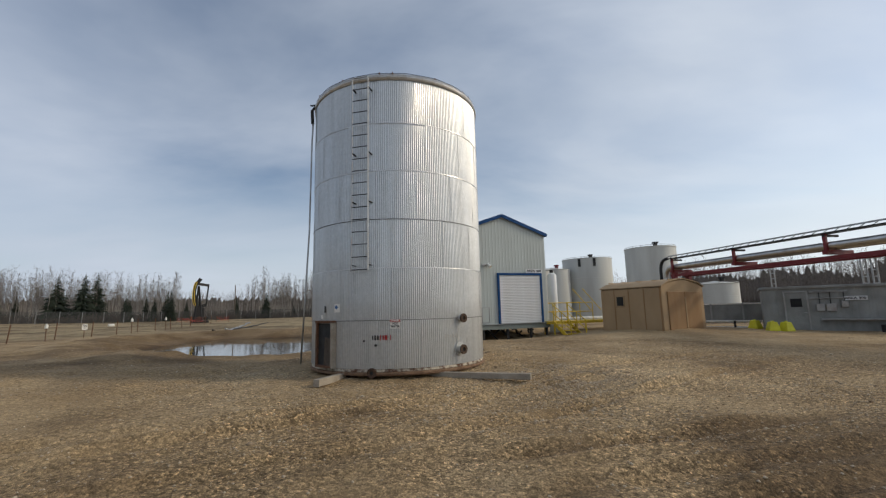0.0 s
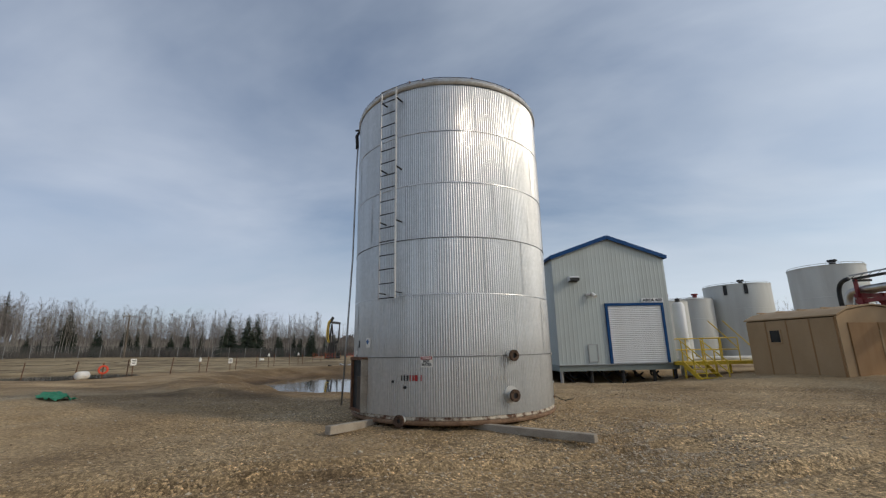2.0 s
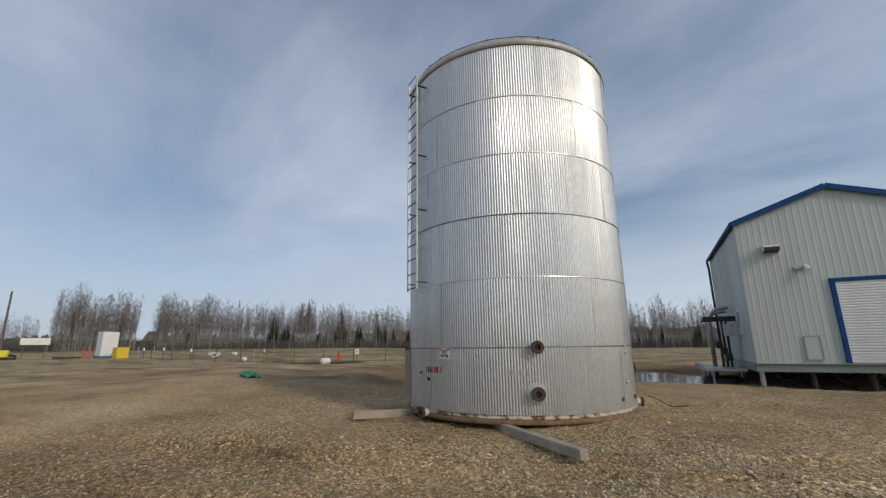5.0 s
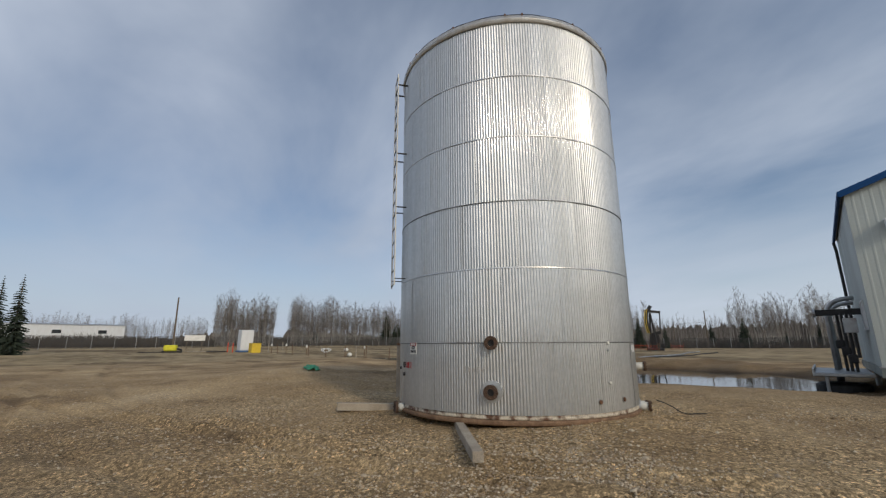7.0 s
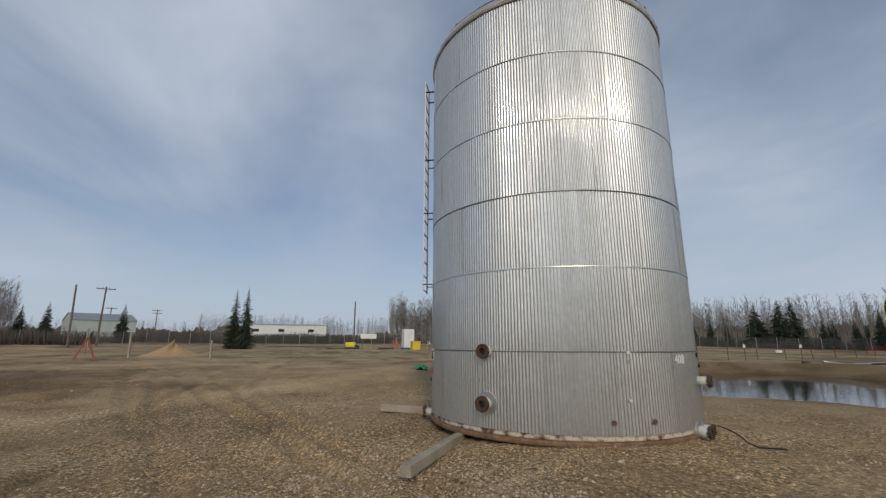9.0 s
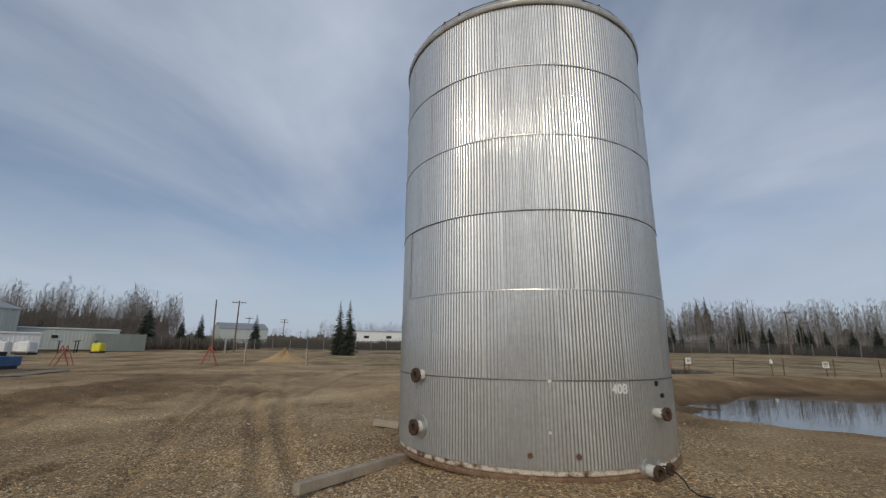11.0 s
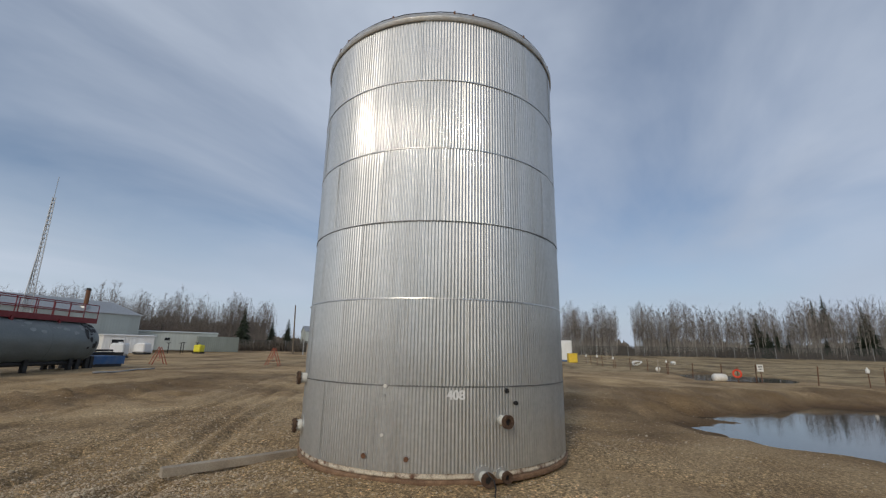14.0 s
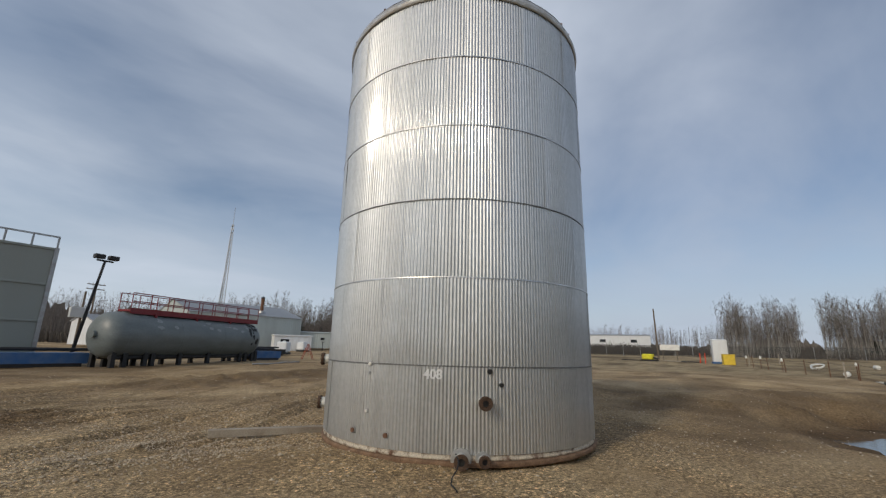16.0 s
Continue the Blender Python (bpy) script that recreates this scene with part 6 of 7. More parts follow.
# ---- pressure vessel with red walkway ----
def pressure_vessel():
    ax, ay, bx, by = -1.5, -13.8, -13.3, -18.8
    L = math.hypot(bx - ax, by - ay)
    z0 = gz(-8, -16)
    v = thing("pressure_vessel", (ax, ay, z0), math.degrees(math.atan2(by - ay, bx - ax)), "long horizontal grey-green steel pressure vessel on short legs", "pressure vessel")
    R, zc = 1.35, 1.80
    bm = bmesh.new()
    prof = [(0, 0), (R * 0.4, 0.05), (R * 0.7, 0.2), (R * 0.88, 0.4), (R * 0.97, 0.62), (R, 0.85), (R, L - 0.85), (R * 0.97, L - 0.62), (R * 0.88, L - 0.4), (R * 0.7, L - 0.2), (R * 0.4, L - 0.05), (0, L)]
    lathe(bm, prof, 48)
    bm.transform(pose(0, 0, zc, 0, 90, 0))
    sh = part("shell", bm, "slate", v, "", True)
    for x in (1.05, L * 0.37, L * 0.66, L - 1.05):
        b2 = lathe(bmesh.new(), [(R + 0.001, x - 0.02), (R + 0.012, x), (R + 0.001, x + 0.02)], 48)
        b2.transform(pose(0, 0, zc, 0, 90, 0))
        part("weld_band", b2, "slate", sh)
    rng = random.Random(4)
    for k in range(26):
        x, a = L - rng.uniform(0.86, 1.7), radians(rng.uniform(-15, 65))
        c = Vector((x, -R * 1.001 * math.cos(a), zc + R * 1.001 * math.sin(a)))
        m = Matrix.Translation(c) @ Vector((0, -math.cos(a), math.sin(a))).to_track_quat("Z", "Y").to_matrix().to_4x4()
        b3 = bmesh.new()
        q = rng.uniform(0.08, 0.2)
        b3.faces.new([b3.verts.new(m @ Vector((q * math.cos(t) * rng.uniform(0.5, 1.1), q * math.sin(t) * rng.uniform(0.5, 1.1), 0.012))) for t in (i * math.tau / 7 for i in range(7))])
        part("tar_patch", b3, "black", sh)
    for k in range(22):
        x, a = rng.uniform(1.2, L - 1.2), radians(rng.uniform(22, 62))
        m = Matrix.Translation((x, -R * 1.001 * math.cos(a), zc + R * 1.001 * math.sin(a))) @ Vector((0, -math.cos(a), math.sin(a))).to_track_quat("Z", "Y").to_matrix().to_4x4()
        b3 = bmesh.new()
        q = rng.uniform(0.06, 0.16)
        b3.faces.new([b3.verts.new(m @ Vector((q * 1.7 * math.cos(t) * rng.uniform(0.5, 1.1), q * math.sin(t) * rng.uniform(0.5, 1.1), 0.012))) for t in (i * math.tau / 8 for i in range(8))])
        part("paint_patch", b3, "chip", sh, "pale scraped paint" if k == 0 else "")
    for x in (0.7, 1.4, 2.7, 3.2, 5.2, 7.6, 10.8, 11.4, 12.2, 12.6):
        for y in (-0.75, 0.75):
            part("leg", box(bmesh.new(), (x, y, 0.35), (0.28, 0.22, 1.1), None, 0.01), "black", v)
    for y, r in ((-0.62, 0.13), (0.3, 0.1)):
        part("shade_pipe", rod(bmesh.new(), (0.6, y, 0.5), (L - 0.9, y, 0.5), r, 10), "dark", v, "dark pipe added under the shell to deepen its shade")
    part("nozzle", rod(bmesh.new(), (-0.18, 0, zc), (0.1, 0, zc), 0.2, 14), "slate", v)
    # walkway
    w = part("walkway", box(bmesh.new(), (L / 2 + 0.5, -0.2, zc + R + 0.12), (L - 1.6, 0.9, 0.12)), "red", v, "dark red walkway with hand rails")
    part("toe_board", box(bmesh.new(), (L / 2 + 0.5, -0.68, zc + R + 0.1), (L - 1.6, 0.05, 0.34)), "red", w)
    for y in (0.28, -0.68):
        for h in (0.55, 1.05):
            part("hand_rail", rod(bmesh.new(), (1.3, y, zc + R + h + 0.12), (L - 0.3, y, zc + R + h + 0.12), 0.03, 6), "red", w)
        n = 9
        for k in range(n + 1):
            x = 1.3 + (L - 1.6) * k / n
            part("rail_post", rod(bmesh.new(), (x, y, zc + R), (x, y, zc + R + 1.17), 0.03, 6), "red", w)
    for x in (3.0, 6.2, 9.4):
        part("saddle", box(bmesh.new(), (x, -0.68, zc + R - 0.15), (0.16, 0.16, 0.4)), "red", w)


pressure_vessel()


def tall_box_tank():
    x, y = 0.3, -18.15
    t = thing("rectangular_tank", (x, y, gz(x, y)), 3, "tall ribbed grey-green rectangular steel tank with top rail", "tank")
    W, D, H, b = 5.0, 3.0, 6.5, 0.6
    part("body", box(bmesh.new(), (W / 2, -D / 2, b + H / 2), (W, D, H), None, 0.02), "olive", t)
    for z in (b + 0.1, b + 2.0, b + 4.2, b + H - 0.1):
        part("rib", box(bmesh.new(), (W / 2, -D / 2, z), (W + 0.16, D + 0.16, 0.12), None, 0.01), "olive", t)
    for xx in (0.0, W):
        part("corner_post", box(bmesh.new(), (xx, 0.04, b + H / 2), (0.22, 0.12, H)), "galv", t, "pale upright channel")
    for xx in (0.0, 1.2, 2.4, 3.6, 4.8):
        part("rail_post", box(bmesh.new(), (xx, 0.0, b + H + 0.35), (0.1, 0.06, 0.7)), "galv", t)
    part("top_rail", box(bmesh.new(), (W / 2, 0, b + H + 0.7), (W + 0.1, 0.08, 0.1)), "galv", t)
    part("skid", box(bmesh.new(), (W / 2, -D / 2, b / 2 - 0.05), (W + 0.4, D, b + 0.1)), "dark", t)


tall_box_tank()


def blue_skid(x, y, turn, L, label, deck="bluepaint"):
    t = thing("steel_skid", (x, y, gz(x, y)), turn, label, "skid", "blue skids")
    for s in (-0.9, 0.9):
        part("runner", box(bmesh.new(), (L / 2, s, 0.42), (L, 0.2, 0.5), None, 0.01), deck, t)
        part("foot", box(bmesh.new(), (L / 2, s, 0.1), (L * 0.8, 0.3, 0.2)), "dark", t)
        for k in range(5):
            part("stiffener", box(bmesh.new(), (0.3 + k * (L - 0.6) / 4, s - 0.11, 0.42), (0.06, 0.04, 0.42)), deck, t)
    part("deck", box(bmesh.new(), (L / 2, 0, 0.72), (L, 2.0, 0.1)), deck, t)
    part("drawbar", rod(bmesh.new(), (-0.5, -0.6, 0.95), (L + 0.4, -0.6, 0.95), 0.1, 8), "dark", t)


blue_skid(-1.9, -16.6, 6, 4.4, "faded blue steel skid on the dirt")
blue_skid(-16.5, -20.5, 10, 2.6, "faded blue steel skid beside the vessel")
blue_skid(-24.5, -33.0, 20, 5.5, "low dark flat trailer deck", "dark")


def floodlight_pole(x, y, h):
    t = thing("floodlight_pole", (x, y, gz(x, y)), 10, "dark leaning pole with two floodlights", "street lamp")
    part("pole", rod(bmesh.new(), (0.9, 0, -0.4), (0, 0, h), 0.12, 10, 0.08), "dark", t)
    part("bracket", box(bmesh.new(), (0, 0, h), (1.0, 0.1, 0.1)), "dark", t)
    for s in (-0.42, 0.42):
        part("lamp_head", box(bmesh.new(), (s, 0.1, h + 0.25), (0.6, 0.45, 0.3), pose(0, 0, 0, 0, 0, 0), 0.04), "dark", t)


floodlight_pole(-2.5, -19.5, 6.9)


def lattice_mast(x, y, h):
    t = thing("lattice_mast", (x, y, gz(x, y)), 15, "slender grey lattice radio mast", "mast")
    w0, w1 = 0.45, 0.14
    at = lambda k, z: Vector((math.cos(k * math.tau / 3), math.sin(k * math.tau / 3), 0)) * (w0 + (w1 - w0) * z / h) + Vector((0, 0, z))
    for k in range(3):
        part("mast_leg", rod(bmesh.new(), at(k, 0), at(k, h), 0.045, 6), "galv", t)
    bm = bmesh.new()
    n = 34
    for j in range(n):
        for k in range(3):
            rod(bm, at(k, h * j / n), at((k + 1) % 3, h * (j + 1) / n), 0.025, 4, caps=False)
    part("lacing", bm, "galv", t)
    part("antenna", rod(bmesh.new(), (0, 0, h - 0.5), (0, 0, h + 2.6), 0.03, 6), "galv", t)
    part("tube_mast", rod(bmesh.new(), (0.9, 0, 0), (0.25, 0, h * 0.62), 0.05, 6), "galv", t)


lattice_mast(-21.4, -43.7, 17.8)
t = thing("exhaust_stack", (-32.7, -53.7, 6.95), 0, "rusty dark exhaust stack on the workshop roof", "chimney")
part("flashing", lathe(bmesh.new(), [(0, -0.1), (0.75, -0.1), (0.6, 0.42), (0.3, 0.5), (0, 0.5)], 14), "galv", t)
part("stack", rod(bmesh.new(), (0, 0, 0.2), (0, 0, 2.6), 0.28, 14), "rust", t)
part("cap", rod(bmesh.new(), (0, 0, 2.6), (0, 0, 2.9), 0.38, 14, 0.24), "dark", t)
hose_line("loose_pipe", [(-10.5 - 0.7 * k, -12.8 - 0.12 * k) for k in range(7)], 0.06, "galv", "pale pipe lying on the dirt")


# ---- yellow stairs and platform beside the process building ----
def yellow_stairs():
    t = thing("access_stairs", (6.42, 25.1, 0), 20.7, "yellow steel stairs and platform with hand rails", "stairs")
    gx = -0.12
    part("platform", box(bmesh.new(), (2.6, 0.9, 0.82), (5.0, 1.3, 0.16)), "yellow", t)
    n = 5
    for k in range(n):
        z = gx + 0.18 * (k + 0.9)
        part("tread", box(bmesh.new(), (0.62, -1.3 + 0.32 * k, z), (1.0, 0.26, 0.04)), "yellow", t)
    for x in (0.1, 1.14):
        part("stringer", bar(bmesh.new(), (x, -1.6, gx - 0.12), (x, 0.25, 0.88), 0.05, 0.2), "yellow", t)
        for h in (0.55, 1.05):
            part("hand_rail", rod(bmesh.new(), (x, -1.5, gx + h), (x, 0.25, 0.88 + h), 0.028, 7), "yellow", t)
        for q in (0.05, 0.5, 0.95):
            y = -1.5 + 1.75 * q
            part("rail_post", rod(bmesh.new(), (x, y, gx + 1.0 * q - 0.1), (x, y, gx + 1.0 * q + 1.06), 0.028, 7), "yellow", t)
    for y in (0.3, 1.5):
        for h in (0.55, 1.1):
            part("hand_rail", rod(bmesh.new(), (1.2 if y < 1 else 0.1, y, 0.9 + h), (3.1, y, 0.9 + h), 0.028, 7), "yellow", t)
        for x in (1.2, 2.15, 3.1):
            part("rail_post", rod(bmesh.new(), (x, y, 0.85), (x, y, 2.0), 0.028, 7), "yellow", t)
    for x in (3.1, 3.9):
        part("hand_rail", rod(bmesh.new(), (x - 0.5, 1.5, 2.9), (x + 0.9, 1.5, 1.5), 0.028, 7), "yellow", t)
    for x in (0.3, 2.6, 4.9):
        for y in (0.4, 1.4):
            part("leg", rod(bmesh.new(), (x, y, -0.4), (x, y, 0.76), 0.05, 8), "yellow", t)
    part("pipe_run", rod(bmesh.new(), (0.3, 2.0, 0.95), (6.5, 2.0, 0.95), 0.13, 12), "jug", t, "white insulated pipe")


yellow_stairs()
plain_tank(7.9, 37.6, 1.9, 4.5, "pale round storage tank with red vent behind the building", vent=True)
tk = thing("sample_tank", (7.0, 27.3, gz(7.0, 27.3)), 0, "tall narrow white vertical tank beside the building", "tank")
part("shell", lathe(bmesh.new(), [(0.3, -0.2), (0.3, 3.6), (0.2, 3.75), (0, 3.8)], 24), "white", tk, "", True)
part("cap", lathe(bmesh.new(), [(0.12, 3.75), (0.12, 3.95), (0, 4.0)], 12), "dark", tk)


# ---- pipe rack ----
def pipe_rack():
    ax, ay, bx, by = 15.1, 27.1, 19.0, 9.0
    L = math.hypot(bx - ax, by - ay)
    z0 = 0.4
    t = thing("pipe_rack", (ax, ay, z0), math.degrees(math.atan2(by - ay, bx - ax)), "dark red overhead pipe rack with silver insulated pipes", "pipe rack")
    H = 3.5
    for y in (-0.5, 0.5):
        part("column", box(bmesh.new(), (0.3, y, H / 2 - 0.2), (0.28, 0.24, H + 0.4)), "red", t)
        part("column", box(bmesh.new(), (L - 0.3, y, H / 2 - 0.2), (0.28, 0.24, H + 0.4)), "red", t)
        part("girder", box(bmesh.new(), (L / 2, y, H - 0.35), (L, 0.14, 0.18)), "red", t)
    for k in range(5):
        x = 0.3 + k * (L - 0.6) / 4
        part("cross_beam", box(bmesh.new(), (x, 0, H - 0.1), (0.18, 1.5, 0.18)), "red", t)
        part("bracket", box(bmesh.new(), (x, -0.62, H + 0.32), (0.12, 0.12, 0.8)), "red", t)
        part("bracket", box(bmesh.new(), (x, -0.3, H + 0.62), (0.1, 0.8, 0.1)), "dark", t)
    for y, r, z in ((-0.38, 0.16, 0.2), (0.0, 0.14, 0.16), (0.38, 0.16, 0.2)):
        part("insulated_pipe", pipe(bmesh.new(), [(-0.6, y, -0.2), (-0.6, y, H - 0.5)] + curve_pts((-0.6, y, H - 0.4), (-0.6, y, H + z), (0.1, y, H + z), 6) + [(L, y, H + z)], r, 14), "alu", t, "silver insulated pipe", True)
    part("cable_tray", box(bmesh.new(), (L / 2 + 0.2, -0.5, H + 0.72), (L, 0.5, 0.05)), "dark", t, "black cable tray")
    part("tray_side", box(bmesh.new(), (L / 2 + 0.2, -0.76, H + 0.86), (L, 0.03, 0.07)), "galv", t)
    for k in range(40):
        part("tray_lacing", bar(bmesh.new(), (0.3 + k * 0.45, -0.76, H + 0.72), (0.52 + k * 0.45, -0.76, H + 0.84), 0.02), "dark", t)
    part("cable", pipe(bmesh.new(), [(-0.9, -0.5, 0), (-0.9, -0.5, H - 0.2)] + curve_pts((-0.9, -0.5, H), (-0.9, -0.5, H + 0.76), (-0.2, -0.5, H + 0.78), 6), 0.1, 8), "black", t, "black bundled cable", True)


pipe_rack()


# ---- grey control cabin ----
def control_cabin():
    ax, ay = 16.7, 22.3
    t = thing("control_cabin", (ax, ay, 0.22), -35, "low grey metal control cabin with patchy dark stains", "building")
    W, D, H = 9.5, 3.0, 2.15
    part("front_wall", siding_wall(bmesh.new(), W, -0.2, lambda x: H, Matrix.Identity(4), 0.6, 0.012), "cabin", t)
    part("side_wall", siding_wall(bmesh.new(), D, -0.2, lambda x: H, pose(0, D, 0, 0, 0, -90), 0.6, 0.012), "cabin", t)
    part("back_wall", siding_wall(bmesh.new(), W, -0.2, lambda x: H, pose(W, D, 0, 0, 0, 180), 0.6, 0.012), "cabin", t)
    part("roof", box(bmesh.new(), (W / 2, D / 2, H + 0.06), (W + 0.2, D + 0.2, 0.14), None, 0.02), "cabin", t)
    d = part("door", box(bmesh.new(), (1.35, -0.03, 0.98), (0.85, 0.05, 1.9), None, 0.01), "cabin", t, "grey steel door, closed")
    part("door_window", box(bmesh.new(), (1.35, -0.06, 1.45), (0.45, 0.02, 0.42)), "glass", d)
    part("door_handle", box(bmesh.new(), (1.68, -0.08, 0.95), (0.12, 0.05, 0.03)), "galv", d)
    for c, s in (((0.9, -0.04, 1.0), (0.06, 0.08, 2.0)), ((1.8, -0.04, 1.0), (0.06, 0.08, 2.0)), ((1.35, -0.04, 2.0), (0.96, 0.08, 0.06))):
        part("door_frame", box(bmesh.new(), c, s), "galv", d)
    sg = part("sign", box(bmesh.new(), (3.55, -0.05, 1.62), (0.85, 0.03, 0.19)), "white", t, "white board with black letters")
    lettering("word", "AREA 300", 0.15, "textblack", sg, pose(3.55, -0.07, 1.62, 90, 0, 0), 0.002, 0.76)
    w = part("window", box(bmesh.new(), (5.3, -0.02, 1.35), (1.1, 0.05, 0.85)), "glass", t, "dark sliding window in white frame")
    for c, s in (((5.3, -0.05, 1.8), (1.25, 0.07, 0.07)), ((5.3, -0.05, 0.9), (1.25, 0.07, 0.07)), ((4.7, -0.05, 1.35), (0.07, 0.07, 0.9)), ((5.9, -0.05, 1.35), (0.07, 0.07, 0.9)), ((5.3, -0.05, 1.35), (0.05, 0.07, 0.9))):
        part("window_frame", box(bmesh.new(), c, s), "white", w)
    part("ledge", box(bmesh.new(), (4.0, -0.15, 0.62), (3.6, 0.28, 0.06)), "galv", t, "grey pipe ledge")
    for x, z, sx, sz in ((2.25, 1.2, 0.3, 0.35), (2.65, 1.2, 0.36, 0.36), (3.15, 1.35, 0.25, 0.3)):
        part("junction_box", box(bmesh.new(), (x, -0.09, z), (sx, 0.16, sz), None, 0.01), "galv", t)
    for z in (1.65, 1.95, 2.0):
        part("conduit", rod(bmesh.new(), (1.9, -0.06, z), (3.3, -0.06, z), 0.025, 6), "galv", t)
    for x in (2.25, 2.65, 3.15):
        part("conduit", rod(bmesh.new(), (x, -0.06, 1.3), (x, -0.06, 1.95), 0.02, 6), "dark", t)
    part("bin", rod(bmesh.new(), (4.4, -0.5, -0.1), (4.4, -0.5, 0.38), 0.22, 14), "dark", t)


M["cabin"] = material("stained_grey_sheet", (0.29, 0.30, 0.285), 0.6, 0, 0.12, 1.6, 25, 0.08, (0.10, 0.10, 0.095), 0.75, 1.6)
control_cabin()


def barrier(x, y, turn):
    t = thing("road_barrier", (x, y, gz(x, y)), turn, "lemon yellow tapered plastic block on the dirt", "barrier", "yellow barriers")
    bm = bmesh.new()
    b, h, w = 0.24, 0.44, 0.15
    vs = [bm.verts.new((sx * s, sy * s, z)) for z, s in ((0, b), (h * 0.15, b), (h, w)) for sx, sy in ((-1, -1), (1, -1), (1, 1), (-1, 1))]
    for k in (0, 4):
        for i in range(4):
            j = (i + 1) % 4
            bm.faces.new((vs[k + i], vs[k + j], vs[k + 4 + j], vs[k + 4 + i]))
    bm.faces.new(vs[8:12])
    bmesh.ops.bevel(bm, geom=bm.edges[:], offset=0.02, segments=1, affect="EDGES")
    part("block", bm, "lemon", t)
    part("eyelet", box(bmesh.new(), (0, 0, h), (0.14, 0.06, 0.1), None, 0.01), "lemon", t)


barrier(16.6, 22.9, 20)
barrier(16.0, 20.9, -15)
barrier(16.5, 20.7, 10)


def flume():
    t = thing("containment_wall", (15.0, 27.0, 0.35), -28, "grey stained steel containment wall with pipes", "wall", kind="structure")
    for k in range(6):
        part("wall_panel", box(bmesh.new(), (0.8 + 1.62 * k, 0, 0.75), (1.58, 0.1, 1.1), None, 0.01), "cabin", t)
        part("stud", box(bmesh.new(), (1.61 * k, -0.08, 0.75), (0.08, 0.1, 1.2)), "galv", t)
    part("top_rail", box(bmesh.new(), (4.9, 0, 1.33), (9.8, 0.2, 0.08)), "jug", t)
    for z in (-0.05, 0.3):
        part("pipe", rod(bmesh.new(), (0, -0.5, z), (9.8, -0.5, z), 0.07, 10), "jug", t)
    for k in range(5):
        part("pipe_stand", box(bmesh.new(), (0.6 + 2.1 * k, -0.5, -0.1), (0.1, 0.2, 0.9)), "dark", t)


flume()


def light_tower(x, y, h):
    t = thing("gas_stack", (x, y, gz(x, y)), 0, "grey steel stack with ladder rungs", "stack", "stacks")
    for s in (-0.18, 0.18):
        part("upright", rod(bmesh.new(), (s, 0, -0.2), (s, 0, h), 0.05, 8), "galv", t)
    for k in range(int(h / 0.45)):
        part("rung", rod(bmesh.new(), (-0.18, 0, 0.3 + 0.45 * k), (0.18, 0, 0.3 + 0.45 * k), 0.03, 6), "galv", t)
    part("head", box(bmesh.new(), (0, 0, h + 0.1), (0.7, 0.5, 0.22), None, 0.03), "galv", t)


light_tower(28.5, 36.5, 4.7)
light_tower(28.0, 28.0, 4.2)
light_tower(28.7, 28.0, 4.2)


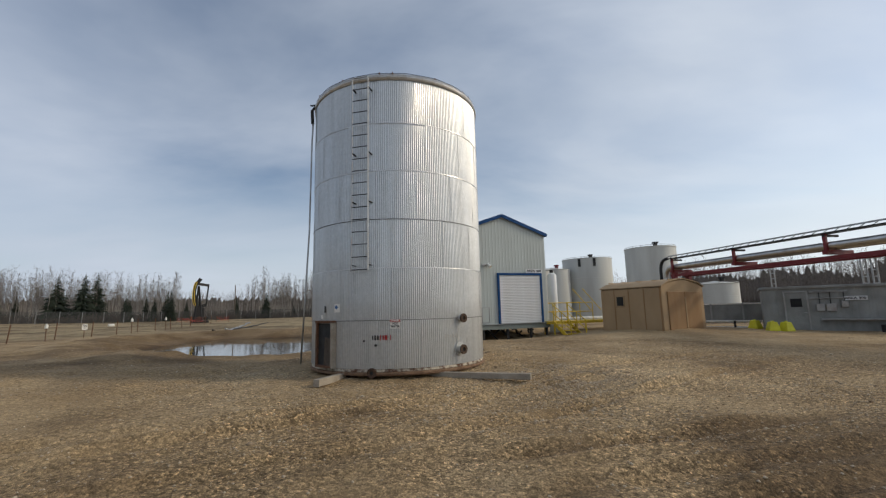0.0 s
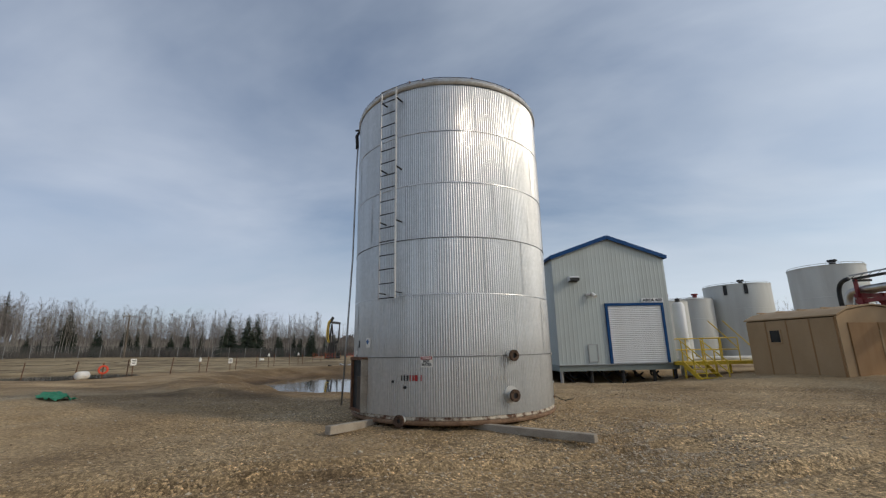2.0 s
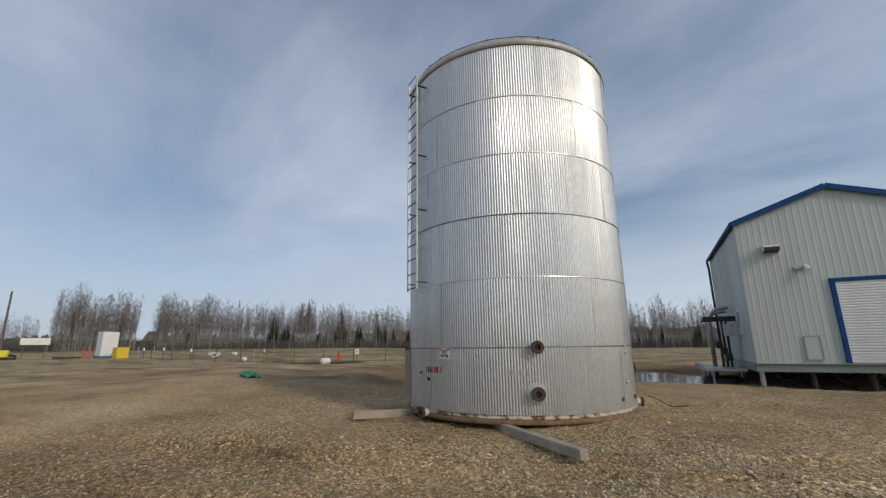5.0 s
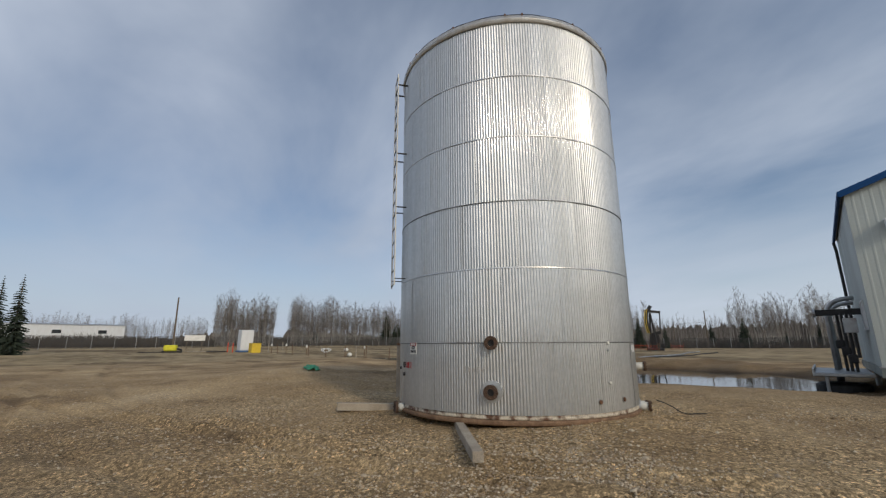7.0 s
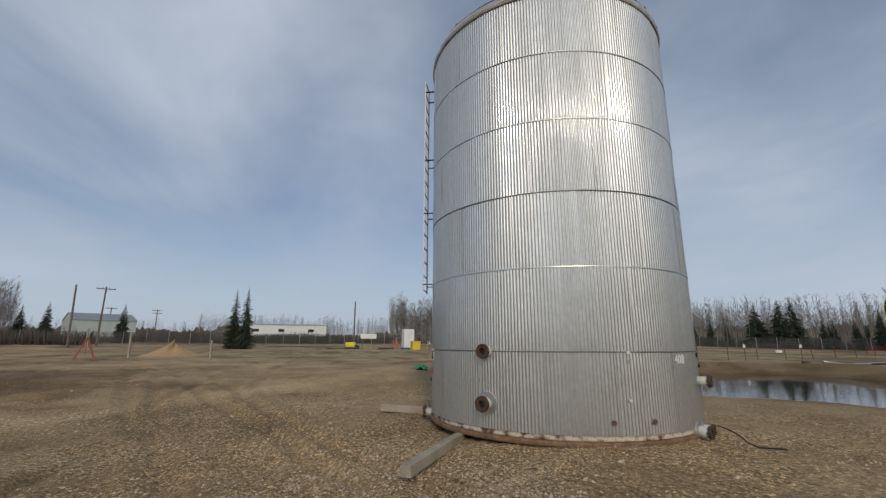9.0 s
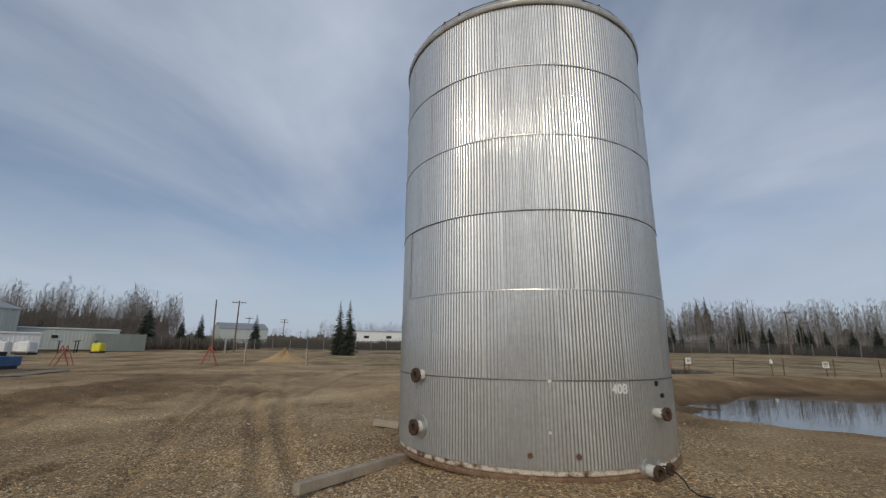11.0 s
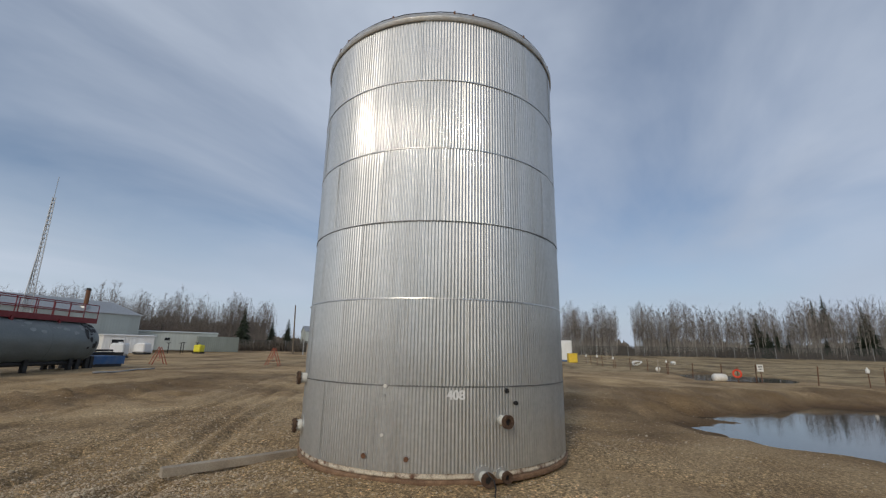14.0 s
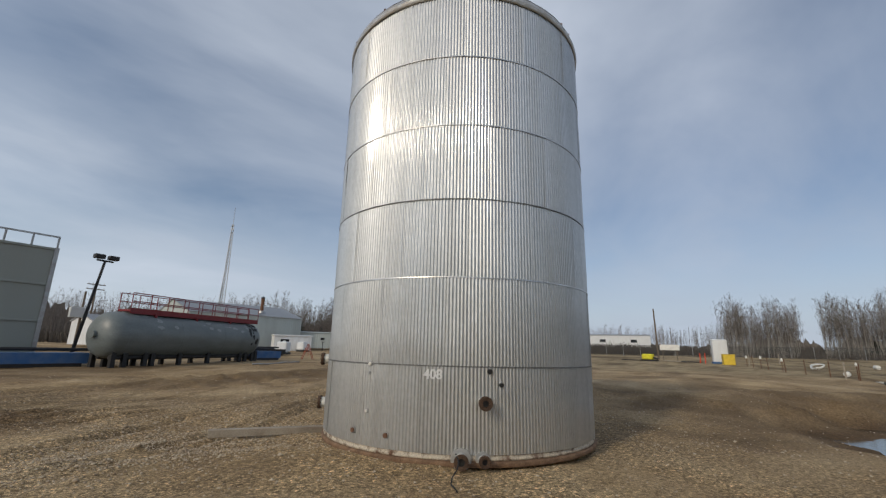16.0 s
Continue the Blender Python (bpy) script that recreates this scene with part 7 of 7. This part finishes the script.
# ---- loose stones and clods on the yard ----
def stones():
    rng = np.random.default_rng(11)
    base = []
    for _ in range(6):
        V = np.array([(1, 0, 0), (0.3, 0.95, 0), (-0.8, 0.6, 0), (-0.8, -0.6, 0), (0.3, -0.95, 0), (0.1, 0, 0.9), (-0.1, 0.1, -0.8)])
        F = [(i, (i + 1) % 5, 5) for i in range(5)] + [((i + 1) % 5, i, 6) for i in range(5)]
        base.append((V * rng.uniform(0.65, 1.2, (7, 1)) + rng.uniform(-0.15, 0.15, (7, 3)), np.array(F)))
    n = 105000
    d = 0.5 + 20 * rng.random(n) ** 1.15
    a = rng.uniform(0, math.tau, n)
    x, y = 3.0 + d * np.cos(a) * 0.9, 9.5 + d * np.sin(a) * 0.9
    h, w, _, damp = land(x, y)
    thick = sstep(-0.22, 0.3, vnoise(x / 2.4, y / 2.4, 61) + 0.6 * vnoise(x / 0.8, y / 0.8, 62)) * (1 - 0.6 * damp) * (1 - 0.85 * sstep(6.5, 12, np.hypot(x - 3.0, (y - 8.5) * 0.8) + 3 * vnoise(x / 3, y / 3, 71)))
    keep = (np.hypot(x - TX, y - TY) > TR - 0.25) & (w > 0.2) & (rng.random(n) < 0.22 + 0.78 * thick)
    x, y, h = x[keep], y[keep], h[keep]
    n = len(x)
    s = 0.006 + 0.018 * rng.random(n) ** 3
    s = np.where(rng.random(n) < 0.003, rng.uniform(0.024, 0.05, n), s)
    VV, FF = [], []
    pick = rng.integers(0, 6, n)
    off = 0
    for k, (V, F) in enumerate(base):
        i = np.nonzero(pick == k)[0]
        t = rng.uniform(0, math.tau, len(i))
        c, q = np.cos(t)[:, None], np.sin(t)[:, None]
        wx, wy = rng.uniform(0.8, 1.5, (len(i), 1)), rng.uniform(0.8, 1.3, (len(i), 1))
        X, Y = V[None, :, 0] * wx, V[None, :, 1] * wy
        P = np.stack([(X * c - Y * q) * s[i, None] + x[i, None], (X * q + Y * c) * s[i, None] + y[i, None], V[None, :, 2] * s[i, None] * 0.7 + h[i, None] + s[i, None] * 0.2], -1)
        VV.append(P.reshape(-1, 3))
        FF.append((F[None] + (np.arange(len(i)) * 7)[:, None, None] + off).reshape(-1, 3))
        off += 7 * len(i)
    me = tri_mesh("loose_gravel", np.concatenate(VV), np.concatenate(FF), ("stone",))
    tagged(new("loose_gravel", me), "loose pale gravel stones scattered on the dirt", "gravel", kind="stuff")


def stone_material():
    m = material("pale_stone", (0.30, 0.255, 0.20), 0.9, 0, 0.3, 6, 60, 0.2)
    n, l = m.node_tree.nodes, m.node_tree.links
    g = n.new("ShaderNodeNewGeometry")
    r = n.new("ShaderNodeValToRGB")
    r.color_ramp.elements[0].color, r.color_ramp.elements[1].color = (0.21, 0.14, 0.078, 1), (0.62, 0.52, 0.38, 1)
    l.new(g.outputs["Random Per Island"], r.inputs[0])
    l.new(r.outputs[0], n["Principled BSDF"].inputs["Base Color"])
    return m


M["stone"] = stone_material()
stones()
